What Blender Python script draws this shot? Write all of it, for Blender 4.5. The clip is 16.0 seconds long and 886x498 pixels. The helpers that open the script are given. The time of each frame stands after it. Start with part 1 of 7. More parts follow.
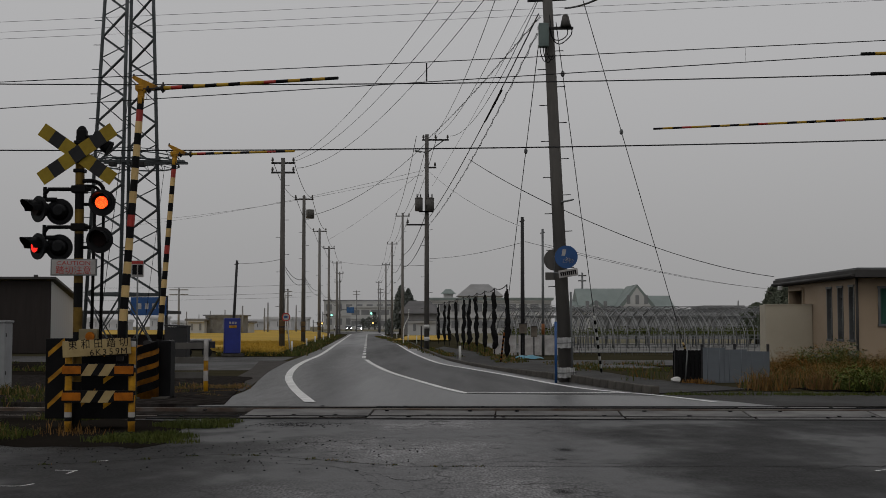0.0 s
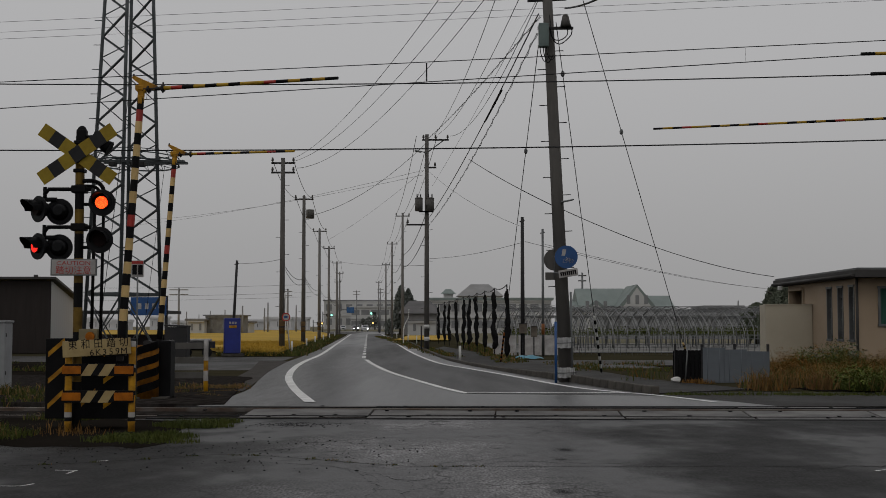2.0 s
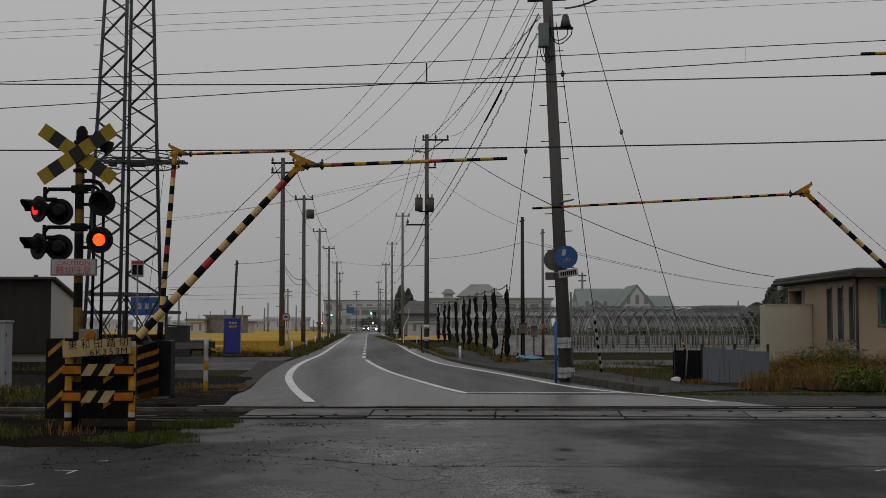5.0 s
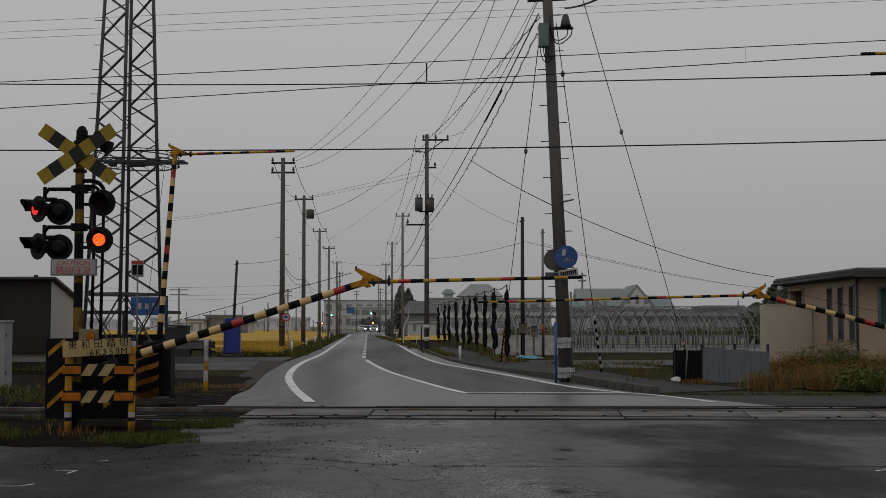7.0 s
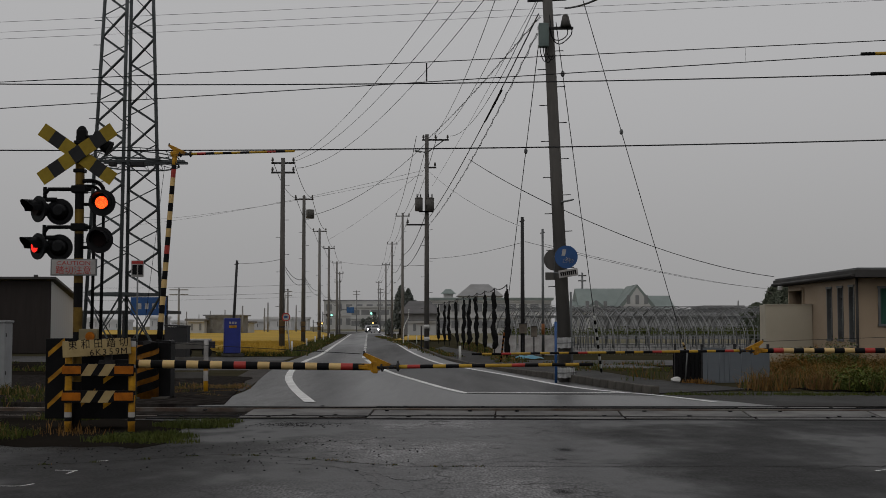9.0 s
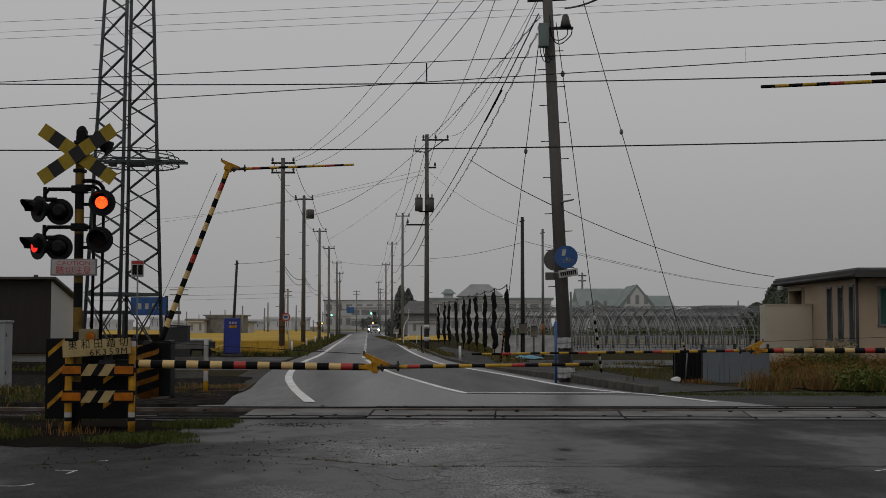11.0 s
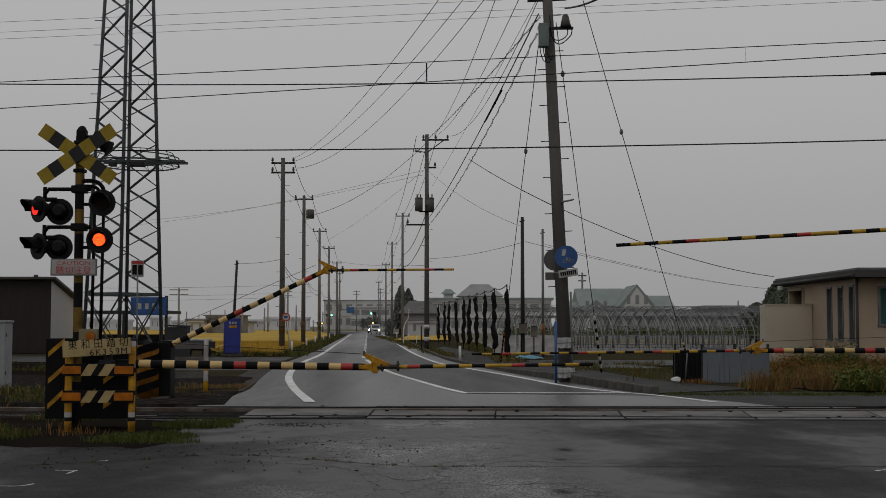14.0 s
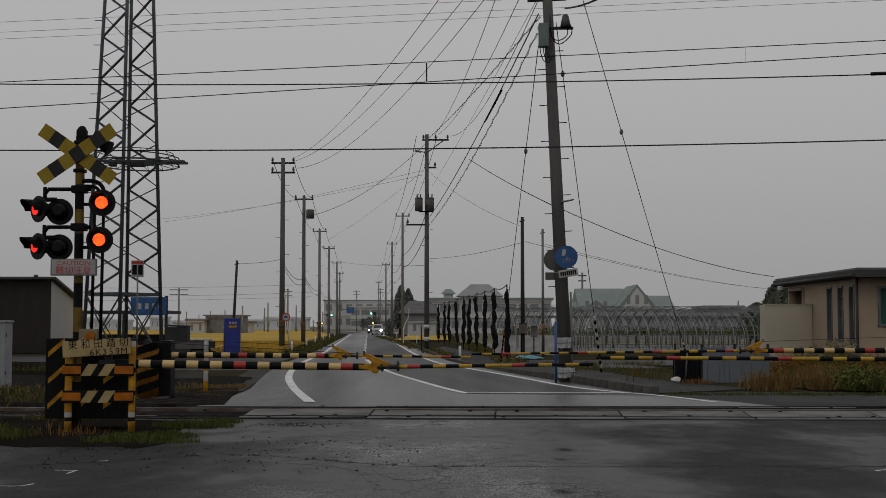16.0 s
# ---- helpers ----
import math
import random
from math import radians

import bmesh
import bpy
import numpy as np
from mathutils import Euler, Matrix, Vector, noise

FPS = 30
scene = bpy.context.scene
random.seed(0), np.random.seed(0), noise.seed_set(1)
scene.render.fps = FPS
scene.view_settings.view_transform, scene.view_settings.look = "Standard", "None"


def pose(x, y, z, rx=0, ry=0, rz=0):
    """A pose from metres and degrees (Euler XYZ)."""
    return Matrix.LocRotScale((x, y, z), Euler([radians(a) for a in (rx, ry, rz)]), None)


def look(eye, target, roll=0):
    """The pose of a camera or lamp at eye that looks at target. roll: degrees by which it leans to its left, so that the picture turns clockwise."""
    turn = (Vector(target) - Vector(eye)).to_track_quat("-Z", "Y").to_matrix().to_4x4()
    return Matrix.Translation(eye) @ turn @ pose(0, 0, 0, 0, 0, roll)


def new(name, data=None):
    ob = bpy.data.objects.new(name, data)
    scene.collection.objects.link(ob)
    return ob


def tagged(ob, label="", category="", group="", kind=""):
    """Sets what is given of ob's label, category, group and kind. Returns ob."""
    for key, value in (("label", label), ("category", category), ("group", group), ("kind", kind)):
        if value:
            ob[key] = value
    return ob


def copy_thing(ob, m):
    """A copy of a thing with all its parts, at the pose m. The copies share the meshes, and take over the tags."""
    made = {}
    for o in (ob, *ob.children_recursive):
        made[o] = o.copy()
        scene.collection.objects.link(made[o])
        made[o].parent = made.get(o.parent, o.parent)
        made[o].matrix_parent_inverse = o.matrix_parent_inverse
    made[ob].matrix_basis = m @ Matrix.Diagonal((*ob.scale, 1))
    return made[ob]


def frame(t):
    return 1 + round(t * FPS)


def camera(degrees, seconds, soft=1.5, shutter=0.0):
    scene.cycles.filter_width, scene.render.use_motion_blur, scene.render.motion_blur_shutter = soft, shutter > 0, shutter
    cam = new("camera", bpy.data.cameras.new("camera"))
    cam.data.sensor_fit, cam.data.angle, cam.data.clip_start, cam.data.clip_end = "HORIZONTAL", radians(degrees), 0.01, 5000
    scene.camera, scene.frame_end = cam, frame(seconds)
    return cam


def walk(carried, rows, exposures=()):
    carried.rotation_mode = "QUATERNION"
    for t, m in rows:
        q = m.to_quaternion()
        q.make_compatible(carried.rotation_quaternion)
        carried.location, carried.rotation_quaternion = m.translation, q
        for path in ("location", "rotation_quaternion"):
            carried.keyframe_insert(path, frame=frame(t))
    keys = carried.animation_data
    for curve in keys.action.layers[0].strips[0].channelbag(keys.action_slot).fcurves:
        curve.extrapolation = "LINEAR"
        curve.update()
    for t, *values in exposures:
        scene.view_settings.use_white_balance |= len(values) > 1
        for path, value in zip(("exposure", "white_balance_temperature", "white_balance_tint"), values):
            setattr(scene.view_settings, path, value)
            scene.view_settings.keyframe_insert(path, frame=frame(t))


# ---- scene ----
cam = camera(36.87, 16.0, soft=0.8)
walk(cam, [(0.0, pose(0, 0, 1.4, 93.31, 0, 0)), (16.0, pose(0, 0, 1.4, 93.31, 0, 0))], [(0.0, 0.0), (16.0, 0.0)])

# world: a rainy overcast sky
world = bpy.data.worlds.new("overcast")
scene.world = world
world.use_nodes = True
wn = world.node_tree.nodes
wl = world.node_tree.links
sky = wn.new("ShaderNodeTexSky")
sky.sky_type = "NISHITA"
sky.sun_disc = False
sky.sun_elevation = radians(48)
sky.sun_rotation = radians(200)
sky.dust_density = 6.0
grey = wn.new("ShaderNodeMix")
grey.data_type = "RGBA"
grey.inputs[0].default_value = 0.965
grey.inputs[7].default_value = (4.14, 4.1, 4.13, 1)
wl.new(sky.outputs[0], grey.inputs[6])
# mist: the sky is duller towards the horizon
aim, part_z, rise, dim = wn.new("ShaderNodeTexCoord"), wn.new("ShaderNodeSeparateXYZ"), wn.new("ShaderNodeMapRange"), wn.new("ShaderNodeVectorMath")
wl.new(aim.outputs["Generated"], part_z.inputs[0])
rise.interpolation_type = "SMOOTHSTEP"
rise.inputs[1].default_value, rise.inputs[2].default_value, rise.inputs[3].default_value, rise.inputs[4].default_value = -0.06, 0.24, 0.74, 1.06
wl.new(part_z.outputs[2], rise.inputs[0])
dim.operation = "SCALE"
wl.new(grey.outputs[2], dim.inputs[0])
wl.new(rise.outputs[0], dim.inputs["Scale"])
wl.new(dim.outputs[0], wn["Background"].inputs[0])
wn["Background"].inputs[1].default_value = 0.1
sun = new("sun", bpy.data.lights.new("sun", "SUN"))
sun.data.energy = 0.25
sun.data.angle = radians(40)
sun.data.color = (1.0, 0.98, 0.95)
sun.matrix_world = look((0, 0, 50), (14, 38, 0))


# ---- materials ----
def mat(name, base, rough=0.6, metal=0.0, other=None, grain=30.0, broad=1.5, amount=0.35, bump=0.15, spread=0.0, glow=None, strength=0.0, coat=0.0, streak=1.0, spec=0.5):
    """A surface with fine grain, broad stains in a second tone, roughness that varies with them, and relief."""
    m = bpy.data.materials.new(name)
    m.use_nodes = True
    n, l = m.node_tree.nodes, m.node_tree.links
    b = n["Principled BSDF"]
    other = other or tuple(c * (1 - amount) for c in base)
    co = n.new("ShaderNodeTexCoord")
    mp = n.new("ShaderNodeMapping")
    mp.inputs[3].default_value = (1, 1, streak)
    l.new(co.outputs["Object"], mp.inputs[0])
    fine, wide = n.new("ShaderNodeTexNoise"), n.new("ShaderNodeTexNoise")
    fine.inputs["Scale"].default_value, fine.inputs["Detail"].default_value = grain, 6
    wide.inputs["Scale"].default_value, wide.inputs["Detail"].default_value = broad, 5
    for k in (fine, wide):
        l.new(mp.outputs[0], k.inputs["Vector"])
    ramp = n.new("ShaderNodeMapRange")
    ramp.inputs[1].default_value, ramp.inputs[2].default_value = 0.35, 0.68
    l.new(wide.outputs[0], ramp.inputs[0])
    add = n.new("ShaderNodeMath")
    add.operation = "MULTIPLY_ADD"
    add.inputs[1].default_value, add.inputs[2].default_value = 0.5, -0.25
    l.new(fine.outputs[0], add.inputs[0])
    tot = n.new("ShaderNodeMath")
    tot.use_clamp = True
    l.new(add.outputs[0], tot.inputs[0])
    l.new(ramp.outputs[0], tot.inputs[1])
    mix = n.new("ShaderNodeMix")
    mix.data_type = "RGBA"
    mix.inputs[6].default_value, mix.inputs[7].default_value = (*base, 1), (*other, 1)
    l.new(tot.outputs[0], mix.inputs[0])
    out = mix.outputs[2]
    if spread:
        info, hsv, rng = n.new("ShaderNodeObjectInfo"), n.new("ShaderNodeHueSaturation"), n.new("ShaderNodeMapRange")
        rng.inputs[3].default_value, rng.inputs[4].default_value = 1 - spread, 1 + spread
        l.new(info.outputs["Random"], rng.inputs[0])
        l.new(rng.outputs[0], hsv.inputs["Value"])
        l.new(out, hsv.inputs["Color"])
        out = hsv.outputs[0]
    l.new(out, b.inputs["Base Color"])
    rr = n.new("ShaderNodeMapRange")
    rr.inputs[3].default_value, rr.inputs[4].default_value = max(0.03, rough - 0.1), min(1, rough + 0.1)
    l.new(wide.outputs[0], rr.inputs[0])
    l.new(rr.outputs[0], b.inputs["Roughness"])
    b.inputs["Metallic"].default_value = metal
    b.inputs["Coat Weight"].default_value = coat
    b.inputs["Specular IOR Level"].default_value = spec
    if bump:
        bp = n.new("ShaderNodeBump")
        bp.inputs["Strength"].default_value, bp.inputs["Distance"].default_value = bump, 0.02
        l.new(fine.outputs[0], bp.inputs["Height"])
        l.new(bp.outputs[0], b.inputs["Normal"])
    if glow:
        b.inputs["Emission Color"].default_value, b.inputs["Emission Strength"].default_value = (*glow, 1), strength
    return m


def wet_asphalt(name, dry, wet, broad, rough_dry=0.75, rough_wet=0.28, tar=0.0, band=None, spec=0.5, tracks=(), drawn=0.55):
    """Asphalt after rain: damp and nearly dry patches, stone grain, worn tracks and hairline cracks."""
    m = bpy.data.materials.new(name)
    m.use_nodes = True
    n, l = m.node_tree.nodes, m.node_tree.links
    b = n["Principled BSDF"]
    co = n.new("ShaderNodeTexCoord")
    mp = n.new("ShaderNodeMapping")
    mp.inputs[3].default_value = (1.0, drawn, 1)
    l.new(co.outputs["Object"], mp.inputs[0])
    wide, mid, stone = (n.new("ShaderNodeTexNoise") for _ in range(3))
    for k, s, d in ((wide, broad, 5), (mid, broad * 6, 5), (stone, 45, 4)):
        k.inputs["Scale"].default_value, k.inputs["Detail"].default_value = s, d
        l.new(mp.outputs[0], k.inputs["Vector"])
    r1 = n.new("ShaderNodeMapRange")
    r1.inputs[1].default_value, r1.inputs[2].default_value = 0.43, 0.6
    l.new(wide.outputs[0], r1.inputs[0])
    r2 = n.new("ShaderNodeMath")
    r2.operation, r2.use_clamp = "MULTIPLY_ADD", True
    r2.inputs[1].default_value = 1.1
    l.new(mid.outputs[0], r2.inputs[0])
    sub = n.new("ShaderNodeMath")
    sub.operation = "SUBTRACT"
    sub.inputs[1].default_value = 0.55
    l.new(r1.outputs[0], sub.inputs[0])
    l.new(sub.outputs[0], r2.inputs[2])
    mix = n.new("ShaderNodeMix")
    mix.data_type = "RGBA"
    mix.inputs[6].default_value, mix.inputs[7].default_value = (*wet, 1), (*dry, 1)
    l.new(r2.outputs[0], mix.inputs[0])
    # hairline cracks
    warp = n.new("ShaderNodeVectorMath")
    warp.operation = "MULTIPLY_ADD"
    warp.inputs[1].default_value = (0.9, 0.9, 0.9)
    l.new(mid.outputs["Color"], warp.inputs[0])
    l.new(co.outputs["Object"], warp.inputs[2])
    vor = n.new("ShaderNodeTexVoronoi")
    vor.feature = "DISTANCE_TO_EDGE"
    vor.inputs["Scale"].default_value = 0.55
    l.new(warp.outputs[0], vor.inputs["Vector"])
    cr = n.new("ShaderNodeMapRange")
    cr.inputs[1].default_value, cr.inputs[2].default_value = 0.0, 0.018
    cr.inputs[3].default_value, cr.inputs[4].default_value = tar, 0.0
    l.new(vor.outputs[0], cr.inputs[0])
    mx = n.new("ShaderNodeMix")
    mx.data_type = "RGBA"
    mx.inputs[7].default_value = (0.012, 0.012, 0.012, 1)
    l.new(cr.outputs[0], mx.inputs[0])
    worn = mix.outputs[2]
    if band:
        # painted in: middle paled by wear and sheen, sides darkened by binder and vignetting
        mid_x, half, dark = band
        sep = n.new("ShaderNodeSeparateXYZ")
        l.new(co.outputs["Object"], sep.inputs[0])
        wob = n.new("ShaderNodeMath")
        wob.operation = "MULTIPLY_ADD"
        wob.inputs[1].default_value = 3.0
        l.new(wide.outputs[0], wob.inputs[0])
        l.new(sep.outputs[0], wob.inputs[2])
        cen = n.new("ShaderNodeMath")
        cen.operation = "SUBTRACT"
        cen.inputs[1].default_value = mid_x + 1.5
        l.new(wob.outputs[0], cen.inputs[0])
        ab = n.new("ShaderNodeMath")
        ab.operation = "ABSOLUTE"
        l.new(cen.outputs[0], ab.inputs[0])
        fade = n.new("ShaderNodeMapRange")
        fade.interpolation_type = "SMOOTHSTEP"
        fade.inputs[1].default_value, fade.inputs[2].default_value = half * 0.2, half * 1.9
        l.new(ab.outputs[0], fade.inputs[0])
        side = n.new("ShaderNodeMix")
        side.data_type, side.blend_type = "RGBA", "MULTIPLY"
        side.inputs[7].default_value = (dark, dark, dark, 1)
        l.new(fade.outputs[0], side.inputs[0])
        l.new(worn, side.inputs[6])
        worn = side.outputs[2]
    # oil-darkened lines between the wheel tracks, across the road's own width
    if tracks:
        uv, su = n.new("ShaderNodeUVMap"), n.new("ShaderNodeSeparateXYZ")
        uv.uv_map = "across"
        l.new(uv.outputs[0], su.inputs[0])
        sway = n.new("ShaderNodeMath")
        sway.operation = "MULTIPLY_ADD"
        sway.inputs[1].default_value = 0.06
        l.new(mid.outputs[0], sway.inputs[0])
        l.new(su.outputs[0], sway.inputs[2])
        for at, wide_by, deep in tracks:
            off, far_off, soft_edge, shade = n.new("ShaderNodeMath"), n.new("ShaderNodeMath"), n.new("ShaderNodeMapRange"), n.new("ShaderNodeMix")
            off.operation, far_off.operation = "SUBTRACT", "ABSOLUTE"
            off.inputs[1].default_value = at + 0.03
            l.new(sway.outputs[0], off.inputs[0])
            l.new(off.outputs[0], far_off.inputs[0])
            soft_edge.interpolation_type = "SMOOTHSTEP"
            soft_edge.inputs[1].default_value, soft_edge.inputs[2].default_value = 0.0, wide_by * 1.8
            soft_edge.inputs[3].default_value, soft_edge.inputs[4].default_value = deep, 0.0
            l.new(far_off.outputs[0], soft_edge.inputs[0])
            shade.data_type, shade.blend_type = "RGBA", "MULTIPLY"
            shade.inputs[7].default_value = (0.4, 0.4, 0.41, 1)
            l.new(soft_edge.outputs[0], shade.inputs[0])
            l.new(worn, shade.inputs[6])
            worn = shade.outputs[2]
    l.new(worn, mx.inputs[6])
    b.inputs["Specular IOR Level"].default_value = spec
    # blotches a hand's width across
    blot, bmap, bmul = n.new("ShaderNodeTexNoise"), n.new("ShaderNodeMapRange"), n.new("ShaderNodeMix")
    blot.inputs["Scale"].default_value, blot.inputs["Detail"].default_value, blot.inputs["Roughness"].default_value = 5.5, 9, 0.75
    l.new(mp.outputs[0], blot.inputs["Vector"])
    bmap.inputs[1].default_value, bmap.inputs[2].default_value, bmap.inputs[3].default_value, bmap.inputs[4].default_value = 0.32, 0.68, 0.62, 1.4
    l.new(blot.outputs[0], bmap.inputs[0])
    bmul.data_type, bmul.blend_type, bmul.clamp_result = "RGBA", "MULTIPLY", False
    bmul.inputs[0].default_value = 1.0
    l.new(mx.outputs[2], bmul.inputs[6])
    l.new(bmap.outputs[0], bmul.inputs[7])
    # stone specks
    sp = n.new("ShaderNodeMix")
    sp.data_type, sp.blend_type = "RGBA", "OVERLAY"
    sp.inputs[0].default_value = 0.9
    fine, grit = n.new("ShaderNodeMapping"), n.new("ShaderNodeMapRange")
    fine.inputs[3].default_value = (1.0, 0.22, 1)
    l.new(co.outputs["Object"], fine.inputs[0])
    l.new(fine.outputs[0], stone.inputs["Vector"])
    grit.inputs[1].default_value, grit.inputs[2].default_value, grit.inputs[3].default_value, grit.inputs[4].default_value = 0.32, 0.68, 0.18, 0.82
    l.new(stone.outputs[0], grit.inputs[0])
    l.new(bmul.outputs[2], sp.inputs[6])
    l.new(grit.outputs[0], sp.inputs[7])
    l.new(sp.outputs[2], b.inputs["Base Color"])
    rr = n.new("ShaderNodeMapRange")
    rr.inputs[3].default_value, rr.inputs[4].default_value = rough_wet, rough_dry
    l.new(r2.outputs[0], rr.inputs[0])
    l.new(rr.outputs[0], b.inputs["Roughness"])
    bp = n.new("ShaderNodeBump")
    bp.inputs["Strength"].default_value, bp.inputs["Distance"].default_value = 0.35, 0.006
    l.new(stone.outputs[0], bp.inputs["Height"])
    l.new(bp.outputs[0], b.inputs["Normal"])
    return m


ROAD = wet_asphalt("asphalt_worn", (0.125, 0.124, 0.123), (0.052, 0.052, 0.053), 0.16, 0.6, 0.36, 0.3, tracks=((0.03, 0.06, 0.5), (0.235, 0.075, 0.95), (0.43, 0.04, 0.3)), drawn=0.07)
ROAD_NEW = wet_asphalt("asphalt_patch", (0.215, 0.213, 0.216), (0.042, 0.042, 0.044), 0.45, 0.8, 0.4, 0.9, (0.05, 1.4, 0.11), 0.16)
PATH = wet_asphalt("asphalt_path", (0.05, 0.048, 0.046), (0.026, 0.025, 0.024), 0.3, 0.8, 0.55, 0.3, None, 0.2)
DARKPATH = wet_asphalt("asphalt_pavement", (0.038, 0.036, 0.034), (0.02, 0.019, 0.018), 0.5, 0.85, 0.65, 0.3, None, 0.15)
EARTH = mat("damp_earth", (0.012, 0.0102, 0.0085), 0.95, spec=0.0, other=(0.022, 0.019, 0.016), grain=14, broad=0.6, bump=0.8)
GROUND = mat("grassy_ground", (0.035, 0.033, 0.02), 0.95, spec=0.0, other=(0.055, 0.048, 0.03), grain=8, broad=0.4, bump=0.8)
BALLAST = mat("ballast", (0.014, 0.012, 0.011), 0.9, spec=0.0, other=(0.042, 0.038, 0.035), grain=22, broad=6, bump=1.0)
RICE = mat("ripe_rice", (0.50, 0.315, 0.045), 0.9, spec=0.15, other=(0.33, 0.225, 0.04), grain=3, broad=0.12, bump=0.9)
PAINT_LINE = mat("road_paint", (0.78, 0.78, 0.76), 0.6, other=(0.5, 0.5, 0.49), grain=40, broad=3, bump=0.2)
DECK = mat("crossing_panel", (0.12, 0.115, 0.108), 0.6, other=(0.04, 0.038, 0.036), grain=25, broad=1.6, bump=0.3, spread=0.12)
RAIL = mat("rail_steel", (0.09, 0.06, 0.045), 0.5, 0.6, other=(0.16, 0.15, 0.14), grain=20, broad=3)
RUBBER = mat("black_rubber", (0.01, 0.01, 0.011), 0.7, spec=0.2)
CONC = mat("pole_concrete", (0.13, 0.123, 0.115), 0.85, spec=0.2, other=(0.075, 0.072, 0.068), grain=18, broad=0.9, bump=0.25, streak=0.3)
KERB = mat("kerb_concrete", (0.085, 0.077, 0.066), 0.85, spec=0.2, other=(0.04, 0.038, 0.034), grain=20, broad=2.2, bump=0.3, spread=0.12)
YEL = mat("yellow_paint", (0.50, 0.255, 0.012), 0.5, other=(0.22, 0.10, 0.012), grain=20, broad=7, bump=0.1, spec=0.2)
TIPYEL = mat("tip_yellow_paint", (0.47, 0.29, 0.025), 0.5, other=(0.33, 0.19, 0.02), grain=20, broad=5, bump=0.1, spec=0.3)
BARREL = mat("grimy_orange_barrel", (0.22, 0.085, 0.004), 0.7, other=(0.08, 0.035, 0.006), grain=16, broad=5, bump=0.1, spec=0.1)
POSTBAND = mat("grimy_yellow_band", (0.19, 0.12, 0.022), 0.6, other=(0.09, 0.055, 0.014), grain=18, broad=6, bump=0.1, spec=0.15)
CABGREEN = mat("grey_green_enamel", (0.13, 0.175, 0.165), 0.5, other=(0.09, 0.125, 0.12), grain=10, broad=3, bump=0.05)
OLIVE = mat("weathered_yellow_board", (0.30, 0.215, 0.022), 0.6, other=(0.24, 0.165, 0.018), grain=24, broad=6, bump=0.1, spec=0.2)
BOARDBLACK = mat("weathered_black_board", (0.016, 0.017, 0.019), 0.6, other=(0.024, 0.024, 0.026), grain=20, broad=4, bump=0.1, spec=0.2)
LAMPBLACK = mat("lamp_black_enamel", (0.006, 0.0065, 0.0075), 0.5, other=(0.01, 0.0105, 0.012), grain=14, broad=5, bump=0.05, spec=0.15)
CREAM = mat("cream_yellow_paint", (0.62, 0.43, 0.175), 0.5, other=(0.46, 0.31, 0.12), grain=20, broad=3, bump=0.1)
PLATE = mat("faded_cream_plate", (0.40, 0.30, 0.13), 0.5, other=(0.27, 0.19, 0.075), grain=20, broad=4, bump=0.1)
ORANGE = mat("orange_reflector", (0.42, 0.125, 0.003), 0.5, other=(0.24, 0.07, 0.003), grain=60, broad=8, spec=0.2)
BLACK = mat("black_paint", (0.006, 0.006, 0.0065), 0.6, spec=0.08, other=(0.01, 0.01, 0.011), grain=20, broad=3, bump=0.1)
RED = mat("red_band", (0.40, 0.022, 0.014), 0.5, other=(0.27, 0.02, 0.014), grain=20, broad=4)
GALV = mat("galvanised_steel", (0.16, 0.17, 0.17), 0.55, 0.35, other=(0.10, 0.105, 0.11), grain=15, broad=1.5, bump=0.1)
DARKSTEEL = mat("dark_steel", (0.02, 0.021, 0.023), 0.6, 0.1, spec=0.3, other=(0.032, 0.03, 0.03), grain=20, broad=2)
WIRE = mat("wire", (0.02, 0.02, 0.022), 0.7, spec=0.2)
WHITE = mat("white_paint", (0.62, 0.62, 0.6), 0.6, other=(0.45, 0.45, 0.43), grain=15, broad=1.2)
SIGNWHITE = mat("sign_white", (0.40, 0.385, 0.375), 0.5, other=(0.24, 0.23, 0.22), grain=20, broad=3)
SIGNRED = mat("sign_red", (0.42, 0.025, 0.02), 0.5)
SIGNBLUE = mat("sign_blue", (0.012, 0.075, 0.24), 0.4, other=(0.01, 0.06, 0.19), grain=20, broad=3)
BLUE = mat("blue_vending_paint", (0.012, 0.025, 0.22), 0.45, other=(0.01, 0.02, 0.16), grain=10, broad=2)
TOWERSTEEL = mat("tower_steel", (0.075, 0.085, 0.088), 0.65, 0.1, spec=0.3, other=(0.045, 0.052, 0.054), grain=12, broad=1.2)
GLOWRED = mat("lit_red_lens", (0.6, 0.05, 0.02), 0.4, glow=(1.0, 0.075, 0.012), strength=2.1, other=(0.5, 0.04, 0.02))
LENS = mat("dark_red_lens", (0.014, 0.004, 0.004), 0.6, other=(0.01, 0.003, 0.003), spec=0.15)
GLOWSIDE = mat("lit_red_lens_side", (0.5, 0.03, 0.02), 0.4, glow=(1.0, 0.03, 0.02), strength=1.0, other=(0.4, 0.03, 0.02))
# the lit lens is prismatic: bright orange facets in red glass
gn, gl = GLOWRED.node_tree.nodes, GLOWRED.node_tree.links
facets, fmap, fmix = gn.new("ShaderNodeTexVoronoi"), gn.new("ShaderNodeMapRange"), gn.new("ShaderNodeMix")
facets.inputs["Scale"].default_value = 62
fco = gn.new("ShaderNodeTexCoord")
gl.new(fco.outputs["Object"], facets.inputs["Vector"])
fmap.inputs[1].default_value, fmap.inputs[2].default_value = 0.12, 0.6
gl.new(facets.outputs["Distance"], fmap.inputs[0])
fmix.data_type = "RGBA"
fmix.inputs[6].default_value, fmix.inputs[7].default_value = (1.0, 0.19, 0.018, 1), (0.95, 0.035, 0.006, 1)
